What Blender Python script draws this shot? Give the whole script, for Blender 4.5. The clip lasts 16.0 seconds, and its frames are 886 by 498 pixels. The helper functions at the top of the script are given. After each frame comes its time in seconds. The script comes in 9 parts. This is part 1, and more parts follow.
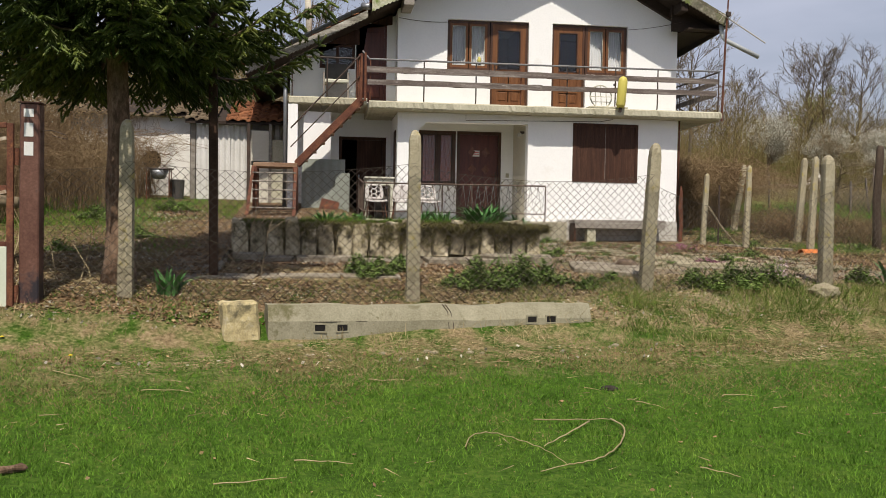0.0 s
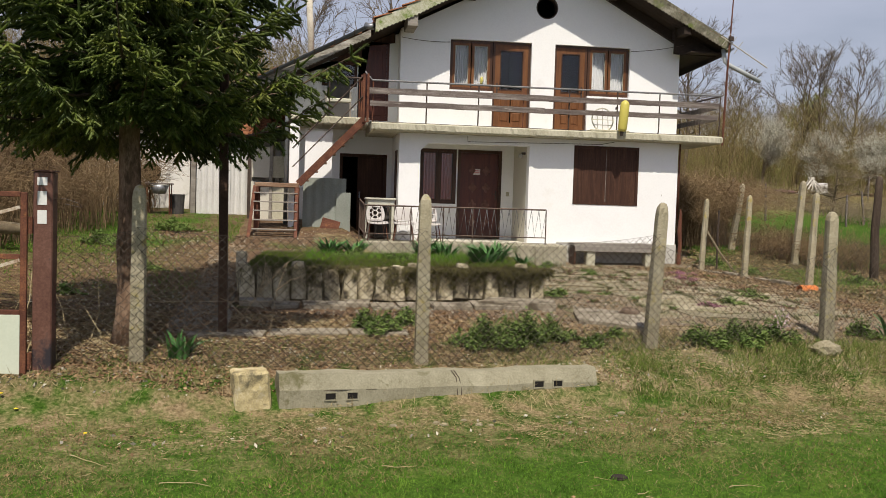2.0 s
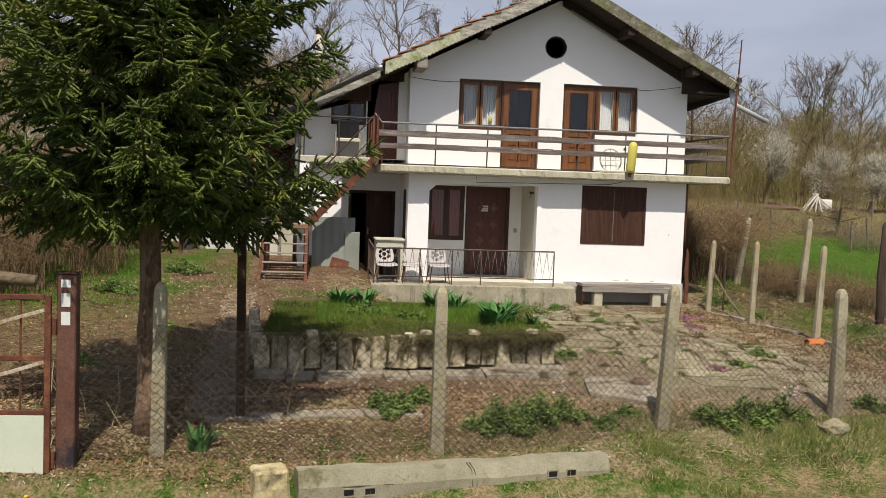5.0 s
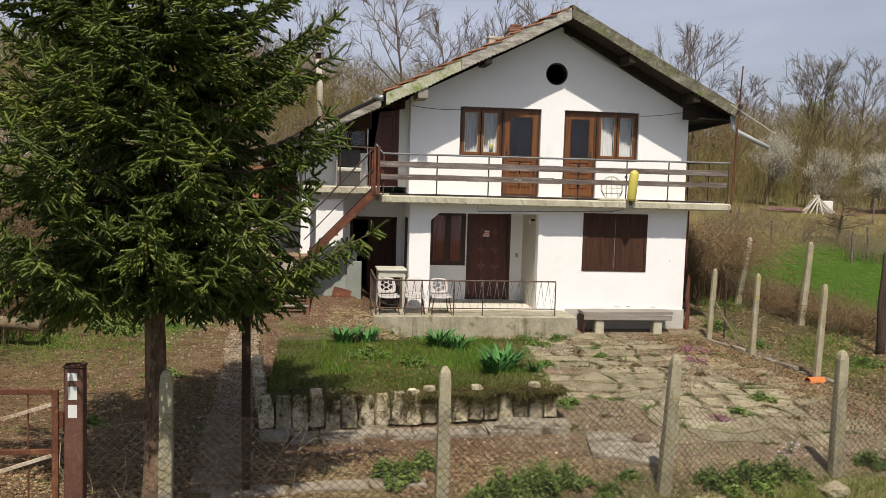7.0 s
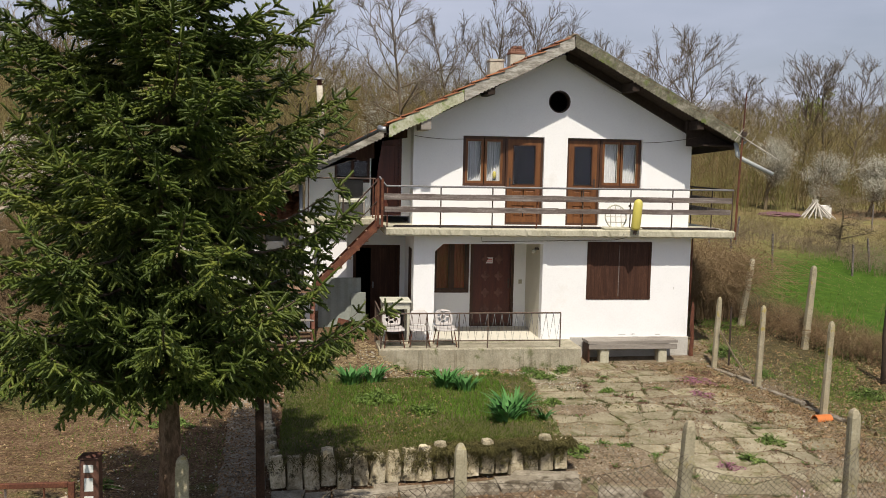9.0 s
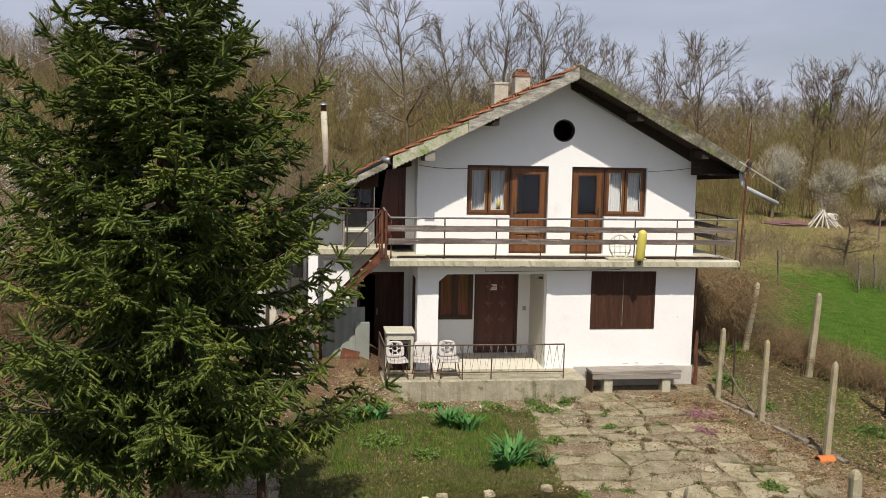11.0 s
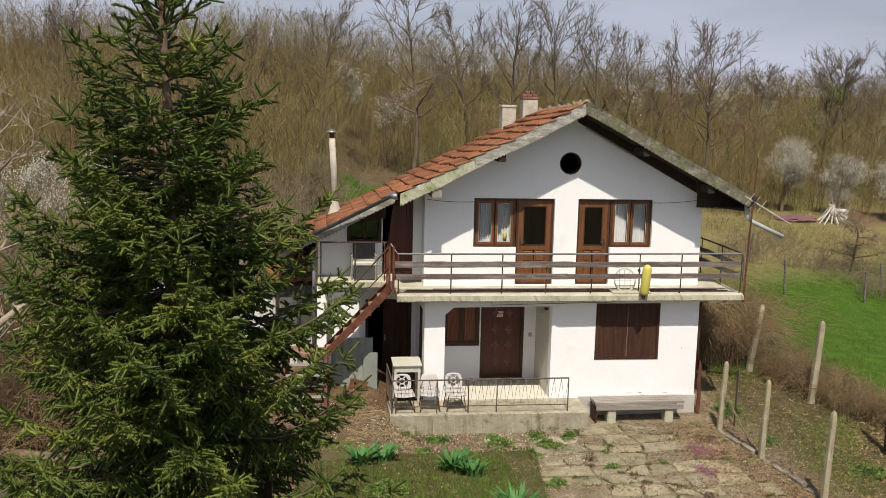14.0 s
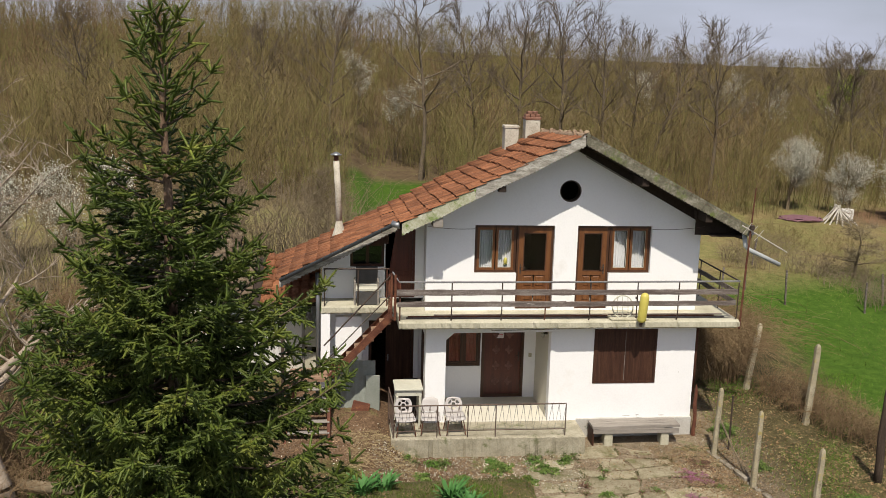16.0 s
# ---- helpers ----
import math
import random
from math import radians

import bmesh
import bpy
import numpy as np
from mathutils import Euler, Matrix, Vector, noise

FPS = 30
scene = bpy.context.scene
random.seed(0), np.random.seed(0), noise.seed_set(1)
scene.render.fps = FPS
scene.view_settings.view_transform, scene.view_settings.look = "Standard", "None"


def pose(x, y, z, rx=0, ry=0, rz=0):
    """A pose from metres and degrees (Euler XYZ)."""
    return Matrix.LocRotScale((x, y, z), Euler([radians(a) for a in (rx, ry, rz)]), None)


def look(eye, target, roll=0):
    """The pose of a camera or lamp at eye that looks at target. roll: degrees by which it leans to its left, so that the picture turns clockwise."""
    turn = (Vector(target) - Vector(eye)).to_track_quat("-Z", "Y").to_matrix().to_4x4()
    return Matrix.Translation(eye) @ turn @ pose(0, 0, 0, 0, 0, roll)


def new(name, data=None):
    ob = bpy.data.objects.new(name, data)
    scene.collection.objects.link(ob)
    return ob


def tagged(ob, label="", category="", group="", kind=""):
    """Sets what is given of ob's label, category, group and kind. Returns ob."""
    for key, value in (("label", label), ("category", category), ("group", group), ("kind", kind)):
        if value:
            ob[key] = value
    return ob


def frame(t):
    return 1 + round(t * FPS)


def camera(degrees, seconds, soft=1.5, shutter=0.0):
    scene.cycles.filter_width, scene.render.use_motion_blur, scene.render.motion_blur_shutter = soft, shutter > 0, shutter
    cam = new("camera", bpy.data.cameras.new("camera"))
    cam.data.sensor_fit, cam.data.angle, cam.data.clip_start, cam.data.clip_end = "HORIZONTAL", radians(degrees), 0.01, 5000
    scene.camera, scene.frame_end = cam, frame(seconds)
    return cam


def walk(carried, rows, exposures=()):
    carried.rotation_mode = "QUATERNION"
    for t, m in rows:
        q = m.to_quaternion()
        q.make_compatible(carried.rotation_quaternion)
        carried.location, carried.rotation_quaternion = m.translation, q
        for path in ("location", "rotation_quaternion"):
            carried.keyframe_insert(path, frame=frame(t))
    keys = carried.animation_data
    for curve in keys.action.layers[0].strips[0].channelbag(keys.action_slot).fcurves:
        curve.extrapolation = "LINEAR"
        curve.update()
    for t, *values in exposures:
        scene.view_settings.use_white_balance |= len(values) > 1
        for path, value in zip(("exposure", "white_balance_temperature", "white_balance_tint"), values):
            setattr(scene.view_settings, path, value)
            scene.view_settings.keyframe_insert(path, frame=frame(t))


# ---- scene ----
cam = camera(50.5, 16.0, soft=0.6)
PATH = [
    (0, (-0.197, 0.286, 1.487), (0.062, 2.268, 1.433), 1.0),
    (0.5, (-0.228, 0.272, 1.684), (0.034, 2.254, 1.622), 1.1),
    (1, (-0.282, 0.253, 1.945), (-0.016, 2.233, 1.869), 1.4),
    (1.5, (-0.337, 0.254, 2.183), (-0.066, 2.233, 2.094), 1.6),
    (2, (-0.412, 0.275, 2.374), (-0.134, 2.254, 2.278), 1.8),
    (2.5, (-0.479, 0.292, 2.568), (-0.195, 2.269, 2.465), 1.9),
    (3, (-0.548, 0.314, 2.79), (-0.259, 2.29, 2.677), 2.0),
    (3.5, (-0.58, 0.317, 2.97), (-0.291, 2.292, 2.854), 2.0),
    (4, (-0.583, 0.285, 3.143), (-0.301, 2.262, 3.026), 1.9),
    (4.2, (-0.595, 0.232, 3.186), (-0.317, 2.209, 3.077), 2.1),
    (6.5, (-0.64, 0.256, 4.281), (-0.366, 2.231, 4.129), 1.8),
    (7, (-0.673, 0.269, 4.55), (-0.397, 2.243, 4.389), 1.7),
    (7.5, (-0.685, 0.256, 4.803), (-0.411, 2.23, 4.633), 1.6),
    (8, (-0.742, 0.29, 5.071), (-0.465, 2.262, 4.891), 1.5),
    (8.5, (-0.854, 0.425, 5.263), (-0.566, 2.395, 5.079), 1.4),
    (9, (-0.886, 0.439, 5.521), (-0.598, 2.409, 5.33), 1.2),
    (9.2, (-0.921, 0.425, 5.562), (-0.628, 2.395, 5.379), 0.9),
    (11.5, (-0.811, 0.538, 6.783), (-0.542, 2.506, 6.547), 1.4),
    (12, (-0.909, 0.532, 7.059), (-0.634, 2.497, 6.808), 1.8),
    (12.5, (-0.897, 0.515, 7.287), (-0.626, 2.479, 7.024), 1.9),
    (13, (-0.866, 0.476, 7.601), (-0.602, 2.438, 7.32), 1.7),
    (13.5, (-0.786, 0.48, 7.892), (-0.532, 2.442, 7.594), 1.6),
    (14, (-0.757, 0.491, 8.182), (-0.508, 2.451, 7.87), 1.3),
    (14.5, (-0.687, 0.484, 8.5), (-0.446, 2.442, 8.17), 1.3),
    (15, (-0.622, 0.446, 8.83), (-0.39, 2.402, 8.483), 1.2),
    (15.5, (-0.568, 0.388, 9.154), (-0.343, 2.342, 8.791), 1.3),
    (16, (-0.581, 0.322, 9.55), (-0.356, 2.273, 9.17), 1.5),
]
walk(cam, [(t, look(eye, target, roll)) for t, eye, target, roll in PATH], [(0, -0.05, 6530, 11.5), (16, -0.05, 6530, 11.5)])

# ---- world, sun ----
SUN_WAY = Vector((0.12, 0.85, -1.40)).normalized()
world = bpy.data.worlds.new("world")
scene.world = world
world.use_nodes = True
wn, wl = world.node_tree.nodes, world.node_tree.links
wn.clear()
sky = wn.new("ShaderNodeTexSky")
sky.sky_type = "NISHITA"
sky.sun_disc = False
sky.sun_elevation = math.asin(-SUN_WAY.z)
sky.sun_rotation = math.atan2(-SUN_WAY.x, -SUN_WAY.y)
sky.air_density, sky.dust_density, sky.ozone_density = 1.0, 2.5, 1.5
tc = wn.new("ShaderNodeTexCoord")
mp = wn.new("ShaderNodeMapping")
mp.inputs["Scale"].default_value = (1.2, 1.2, 5.0)
cl = wn.new("ShaderNodeTexNoise")
cl.inputs["Scale"].default_value, cl.inputs["Detail"].default_value = 2.2, 5.0
rp = wn.new("ShaderNodeValToRGB")
rp.color_ramp.elements[0].position, rp.color_ramp.elements[1].position = 0.35, 0.75
rp.color_ramp.elements[0].color, rp.color_ramp.elements[1].color = (0.52, 0.52, 0.52, 1), (1.0, 1.0, 1.0, 1)
mx = wn.new("ShaderNodeMixRGB")
mx.inputs[2].default_value = (8.4, 9.0, 10.9, 1)
bg = wn.new("ShaderNodeBackground")
bg.inputs["Strength"].default_value = 0.071
out = wn.new("ShaderNodeOutputWorld")
wl.new(tc.outputs["Generated"], mp.inputs["Vector"])
wl.new(mp.outputs["Vector"], cl.inputs["Vector"])
wl.new(cl.outputs["Fac"], rp.inputs["Fac"])
# haze low down, clear sky overhead
sep = wn.new("ShaderNodeSeparateXYZ")
wl.new(tc.outputs["Generated"], sep.inputs[0])
low_sky = wn.new("ShaderNodeMapRange")
low_sky.interpolation_type = "SMOOTHSTEP"
low_sky.inputs["From Min"].default_value, low_sky.inputs["From Max"].default_value = 0.20, 0.75
low_sky.inputs["To Min"].default_value, low_sky.inputs["To Max"].default_value = 1.0, 0.15
wl.new(sep.outputs["Z"], low_sky.inputs["Value"])
haze = wn.new("ShaderNodeMath")
haze.operation = "MULTIPLY"
wl.new(rp.outputs["Color"], haze.inputs[0])
wl.new(low_sky.outputs["Result"], haze.inputs[1])
wl.new(haze.outputs[0], mx.inputs[0])
wl.new(sky.outputs["Color"], mx.inputs[1])
wl.new(mx.outputs["Color"], bg.inputs["Color"])
wl.new(bg.outputs["Background"], out.inputs["Surface"])
sun_data = bpy.data.lights.new("sun", "SUN")
sun_data.energy, sun_data.angle, sun_data.color = 5.0, radians(0.6), (1.0, 0.93, 0.80)
sun = new("sun", sun_data)
sun.matrix_world = look((0, -20, 40), Vector((0, -20, 40)) + SUN_WAY)

# ---- materials ----
def surf(name, cols, scale=3.0, fine=40.0, rough=0.85, bump=0.25, metal=0.0, spec=0.3, stretch=(1, 1, 1), rnd=0.0, island=0.0, coat=0.0, dist=0.01, stain=None, stain_scale=1.5, stain_at=0.58):
    """A worn surface: two or three colours mixed by a broad and a fine noise, stains of another colour, and fine relief."""
    m = bpy.data.materials.new(name)
    m.use_nodes = True
    n, l = m.node_tree.nodes, m.node_tree.links
    b = n["Principled BSDF"]
    co = n.new("ShaderNodeTexCoord")
    ma = n.new("ShaderNodeMapping")
    ma.inputs["Scale"].default_value = stretch
    l.new(co.outputs["Object"], ma.inputs["Vector"])
    src = ma.outputs["Vector"]
    if rnd:
        oi = n.new("ShaderNodeObjectInfo")
        ad = n.new("ShaderNodeVectorMath")
        sc = n.new("ShaderNodeMath")
        sc.operation = "MULTIPLY"
        sc.inputs[1].default_value = 37.0
        l.new(oi.outputs["Random"], sc.inputs[0])
        l.new(src, ad.inputs[0])
        l.new(sc.outputs[0], ad.inputs[1])
        src = ad.outputs[0]
    big, small = n.new("ShaderNodeTexNoise"), n.new("ShaderNodeTexNoise")
    big.inputs["Scale"].default_value, big.inputs["Detail"].default_value, big.inputs["Roughness"].default_value = scale, 6.0, 0.65
    small.inputs["Scale"].default_value, small.inputs["Detail"].default_value, small.inputs["Roughness"].default_value = fine, 4.0, 0.7
    l.new(src, big.inputs["Vector"])
    l.new(src, small.inputs["Vector"])
    av = n.new("ShaderNodeMath")
    av.operation = "MULTIPLY_ADD"
    av.inputs[1].default_value = 0.45
    l.new(small.outputs["Fac"], av.inputs[0])
    hf = n.new("ShaderNodeMath")
    hf.operation = "MULTIPLY"
    hf.inputs[1].default_value = 0.55
    l.new(big.outputs["Fac"], hf.inputs[0])
    l.new(hf.outputs[0], av.inputs[2])
    ra = n.new("ShaderNodeValToRGB")
    els = ra.color_ramp.elements
    els[0].position, els[1].position = 0.34, 0.66
    els[0].color, els[1].color = (*cols[0], 1), (*cols[-1], 1)
    if len(cols) == 3:
        e = els.new(0.5)
        e.color = (*cols[1], 1)
    l.new(av.outputs[0], ra.inputs["Fac"])
    col = ra.outputs["Color"]
    if stain:
        st = n.new("ShaderNodeTexNoise")
        st.inputs["Scale"].default_value, st.inputs["Detail"].default_value, st.inputs["Roughness"].default_value = stain_scale, 8.0, 0.7
        l.new(src, st.inputs["Vector"])
        sr = n.new("ShaderNodeMapRange")
        sr.inputs["From Min"].default_value, sr.inputs["From Max"].default_value = stain_at, stain_at + 0.1
        l.new(st.outputs["Fac"], sr.inputs["Value"])
        sm = n.new("ShaderNodeMixRGB")
        sm.inputs[2].default_value = (*stain, 1)
        l.new(sr.outputs["Result"], sm.inputs[0])
        l.new(col, sm.inputs[1])
        col = sm.outputs["Color"]
    if rnd or island:
        hs = n.new("ShaderNodeHueSaturation")
        mr = n.new("ShaderNodeMapRange")
        k = rnd or island
        mr.inputs["To Min"].default_value, mr.inputs["To Max"].default_value = 1 - k, 1 + k
        if rnd:
            l.new(oi.outputs["Random"], mr.inputs["Value"])
        else:
            ge = n.new("ShaderNodeNewGeometry")
            l.new(ge.outputs["Random Per Island"], mr.inputs["Value"])
        l.new(mr.outputs["Result"], hs.inputs["Value"])
        l.new(col, hs.inputs["Color"])
        col = hs.outputs["Color"]
    l.new(col, b.inputs["Base Color"])
    b.inputs["Roughness"].default_value, b.inputs["Metallic"].default_value = rough, metal
    b.inputs["Specular IOR Level"].default_value = spec
    b.inputs["Coat Weight"].default_value = coat
    if bump:
        bu = n.new("ShaderNodeBump")
        bu.inputs["Strength"].default_value, bu.inputs["Distance"].default_value = bump, dist
        l.new(av.outputs[0], bu.inputs["Height"])
        l.new(bu.outputs["Normal"], b.inputs["Normal"])
    return m


def glass_mat(name, tint=(0.97, 0.97, 0.97)):
    m = bpy.data.materials.new(name)
    m.use_nodes = True
    n, l = m.node_tree.nodes, m.node_tree.links
    n.clear()
    tr, gl, mi, fr, ou = (n.new("ShaderNode" + k) for k in ("BsdfTransparent", "BsdfGlossy", "MixShader", "Fresnel", "OutputMaterial"))
    tr.inputs["Color"].default_value = (*tint, 1)
    gl.inputs["Roughness"].default_value = 0.03
    fr.inputs["IOR"].default_value = 1.5
    l.new(fr.outputs[0], mi.inputs[0])
    l.new(tr.outputs[0], mi.inputs[1])
    l.new(gl.outputs[0], mi.inputs[2])
    l.new(mi.outputs[0], ou.inputs["Surface"])
    return m


M = {}
M["white"] = surf("white_plaster", [(0.82, 0.82, 0.82), (0.87, 0.87, 0.87), (0.89, 0.89, 0.89)], 0.8, 25, 0.9, 0.3, stain=(0.80, 0.79, 0.77), stain_scale=0.7, stain_at=0.62)
M["cream"] = surf("cream_plaster", [(0.55, 0.52, 0.44), (0.66, 0.63, 0.54)], 0.8, 25, 0.9, 0.3)
M["stack"] = surf("sooty_cream_render", [(0.30, 0.27, 0.21), (0.50, 0.46, 0.38), (0.60, 0.57, 0.48)], 3.0, 25, 0.95, 0.5, stain=(0.22, 0.19, 0.14), stain_scale=4, stain_at=0.58)
M["plinth"] = surf("plinth_concrete", [(0.34, 0.33, 0.29), (0.48, 0.46, 0.42), (0.58, 0.57, 0.53)], 2.0, 30, 0.9, 0.5, stain=(0.2, 0.2, 0.16), stain_scale=3)
M["porch"] = surf("stained_porch_concrete", [(0.20, 0.18, 0.125), (0.34, 0.31, 0.23), (0.48, 0.44, 0.345)], 2.5, 30, 0.92, 0.6, stain=(0.13, 0.14, 0.06), stain_scale=2.0, stain_at=0.56)
M["slab"] = surf("slab_concrete", [(0.30, 0.28, 0.20), (0.46, 0.435, 0.33), (0.57, 0.54, 0.43)], 2.5, 30, 0.9, 0.5, stain=(0.16, 0.15, 0.13), stain_scale=5, stain_at=0.62)
M["concrete"] = surf("old_concrete", [(0.19, 0.165, 0.105), (0.33, 0.29, 0.20), (0.48, 0.44, 0.335)], 3.0, 45, 0.92, 0.5, stain=(0.33, 0.27, 0.085), stain_scale=6, stain_at=0.55)
M["beam"] = surf("cast_concrete", [(0.17, 0.155, 0.10), (0.27, 0.25, 0.175), (0.37, 0.345, 0.255)], 2.5, 60, 0.95, 0.6, stain=(0.13, 0.12, 0.06), stain_scale=3.5, stain_at=0.56)
M["ochre"] = surf("lichened_concrete", [(0.24, 0.20, 0.12), (0.46, 0.38, 0.20), (0.60, 0.54, 0.40)], 6.0, 60, 0.95, 0.7, stain=(0.15, 0.13, 0.08), stain_scale=4, stain_at=0.56)
M["brown"] = surf("brown_varnished_wood", [(0.032, 0.013, 0.007), (0.062, 0.027, 0.013), (0.095, 0.040, 0.019)], 2.0, 30, 0.45, 0.2, stretch=(6, 6, 0.8), spec=0.4)
M["ochrewood"] = surf("chestnut_door_wood", [(0.080, 0.030, 0.010), (0.150, 0.058, 0.019), (0.21, 0.088, 0.030)], 2.0, 30, 0.5, 0.2, stretch=(6, 6, 0.8), spec=0.4)
M["shutter"] = surf("dark_shutter_wood", [(0.024, 0.010, 0.006), (0.052, 0.021, 0.012), (0.105, 0.050, 0.028)], 2.0, 30, 0.65, 0.35, stretch=(9, 9, 0.6), stain=(0.20, 0.135, 0.075), stain_scale=1.6, stain_at=0.66)
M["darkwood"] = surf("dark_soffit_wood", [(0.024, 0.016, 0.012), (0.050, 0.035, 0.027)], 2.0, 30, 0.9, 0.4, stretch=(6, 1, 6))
M["plank"] = surf("weathered_plank", [(0.070, 0.052, 0.045), (0.145, 0.118, 0.105), (0.33, 0.295, 0.265)], 1.8, 30, 0.9, 0.5, stretch=(0.9, 8, 8), stain=(0.42, 0.38, 0.34), stain_scale=2.2, stain_at=0.60)
M["benchwood"] = surf("grey_bench_wood", [(0.16, 0.14, 0.12), (0.26, 0.235, 0.205), (0.36, 0.33, 0.29)], 1.6, 30, 0.9, 0.5, stretch=(0.7, 8, 8))
M["fascia"] = surf("flaking_grey_board", [(0.085, 0.075, 0.058), (0.31, 0.29, 0.25), (0.62, 0.60, 0.55)], 4.0, 24, 0.95, 0.8, stretch=(0.7, 1, 3.0), stain=(0.12, 0.115, 0.075), stain_scale=3.0, stain_at=0.57)
M["fasciamoss"] = surf("mossy_green_board", [(0.20, 0.205, 0.12), (0.40, 0.40, 0.28), (0.58, 0.57, 0.49)], 4.0, 24, 0.95, 0.8, stain=(0.15, 0.22, 0.045), stain_scale=2.5, stain_at=0.50)
M["fasciadark"] = surf("dark_lichened_board", [(0.060, 0.056, 0.040), (0.15, 0.14, 0.10), (0.34, 0.32, 0.26)], 3.5, 24, 0.95, 0.8, stain=(0.12, 0.15, 0.04), stain_scale=1.6, stain_at=0.54)
M["tile"] = surf("clay_tile", [(0.085, 0.034, 0.018), (0.205, 0.080, 0.036), (0.32, 0.15, 0.075)], 3.5, 40, 0.85, 0.5, rnd=0.28, stain=(0.09, 0.05, 0.035), stain_scale=4, stain_at=0.60)
M["tilejoined"] = surf("clay_tile_joined", [(0.085, 0.034, 0.018), (0.205, 0.080, 0.036), (0.32, 0.15, 0.075)], 3.5, 40, 0.85, 0.5, island=0.28, stain=(0.09, 0.05, 0.035), stain_scale=4, stain_at=0.60)
M["oldbrick"] = surf("sooty_brick", [(0.10, 0.045, 0.03), (0.22, 0.11, 0.075), (0.34, 0.22, 0.16)], 6.0, 40, 0.95, 0.6)
M["mossyroof"] = surf("mossy_tile", [(0.15, 0.085, 0.055), (0.27, 0.19, 0.13), (0.36, 0.31, 0.19)], 2.5, 30, 0.95, 0.6)
M["zinc"] = surf("zinc", [(0.20, 0.21, 0.22), (0.33, 0.34, 0.36)], 2.0, 30, 0.45, 0.1, metal=0.7)
M["darkgutter"] = surf("dark_gutter", [(0.045, 0.05, 0.055), (0.09, 0.10, 0.11)], 2.0, 30, 0.4, 0.1, metal=0.3)
M["iron"] = surf("painted_dark_iron", [(0.03, 0.024, 0.02), (0.07, 0.05, 0.04), (0.11, 0.07, 0.05)], 5.0, 50, 0.6, 0.2, metal=0.2)
M["darkiron"] = surf("blackened_iron", [(0.024, 0.014, 0.010), (0.050, 0.028, 0.019), (0.085, 0.048, 0.033)], 4.0, 50, 0.75, 0.3, spec=0.15)
M["railiron"] = surf("dull_brown_iron", [(0.05, 0.034, 0.026), (0.10, 0.07, 0.055), (0.17, 0.12, 0.09)], 5.0, 50, 0.8, 0.2)
M["greyiron"] = surf("grey_painted_iron", [(0.12, 0.12, 0.12), (0.24, 0.24, 0.245)], 5.0, 50, 0.55, 0.2, stain=(0.12, 0.06, 0.035), stain_scale=6, stain_at=0.6)
M["rust"] = surf("rusty_brown_iron", [(0.06, 0.022, 0.014), (0.12, 0.045, 0.027), (0.24, 0.10, 0.05)], 4.0, 50, 0.75, 0.3, metal=0.1, stain=(0.30, 0.13, 0.055), stain_scale=5, stain_at=0.60)
M["gatepost"] = surf("dark_brown_painted_iron", [(0.075, 0.032, 0.024), (0.13, 0.062, 0.045), (0.19, 0.10, 0.075)], 3.0, 40, 0.5, 0.25, stain=(0.03, 0.025, 0.03), stain_scale=1.5, stain_at=0.55)
M["pale"] = surf("pale_green_sheet", [(0.52, 0.56, 0.45), (0.60, 0.64, 0.53)], 3.0, 40, 0.6, 0.2, stain=(0.25, 0.22, 0.14), stain_scale=4, stain_at=0.66)
M["bar"] = surf("white_number_paint", [(0.6, 0.6, 0.58), (0.72, 0.72, 0.7)], 8.0, 60, 0.7, 0.1)
M["darkpole"] = surf("tarred_pole_wood", [(0.030, 0.020, 0.014), (0.060, 0.042, 0.030), (0.115, 0.085, 0.062)], 2.0, 25, 0.85, 0.5, stretch=(5, 5, 0.6))
# near-black that stands for the shade inside openings and holes
M["black"] = surf("unlit_black", [(0.008, 0.007, 0.006), (0.015, 0.013, 0.012)], 3.0, 30, 0.9, 0.0)
M["room"] = surf("dim_room_paint", [(0.20, 0.18, 0.16), (0.27, 0.25, 0.22)], 1.0, 20, 0.9, 0.1)
M["curtain"] = surf("white_lace_curtain", [(0.60, 0.61, 0.62), (0.80, 0.81, 0.82)], 3.0, 50, 0.95, 0.4, stretch=(6, 6, 0.5))
M["yellow"] = surf("yellow_painted_steel", [(0.50, 0.44, 0.09), (0.60, 0.53, 0.13)], 3.0, 40, 0.45, 0.1)
M["plastic"] = surf("white_garden_plastic", [(0.44, 0.41, 0.39), (0.55, 0.52, 0.50)], 3.0, 40, 0.5, 0.05)
M["creampaint"] = surf("cream_painted_wood", [(0.46, 0.45, 0.36), (0.60, 0.59, 0.50)], 3.0, 40, 0.6, 0.15, stain=(0.25, 0.17, 0.09), stain_scale=5, stain_at=0.63)
# the pale patches stand for glare and white streaks on the sheet
M["sheet"] = surf("grey_green_sheet", [(0.19, 0.21, 0.18), (0.29, 0.31, 0.275)], 1.5, 30, 0.55, 0.2, stain=(0.40, 0.41, 0.38), stain_scale=1.2, stain_at=0.62)
M["bark"] = surf("fir_bark", [(0.064, 0.044, 0.031), (0.132, 0.092, 0.065), (0.23, 0.178, 0.132)], 6.0, 40, 0.95, 0.8, stretch=(1, 1, 0.35), dist=0.03)
M["needle"] = surf("fir_needles", [(0.022, 0.038, 0.008), (0.064, 0.090, 0.015), (0.180, 0.195, 0.036)], 1.1, 9, 0.5, 0.0, spec=0.25, island=0.34)
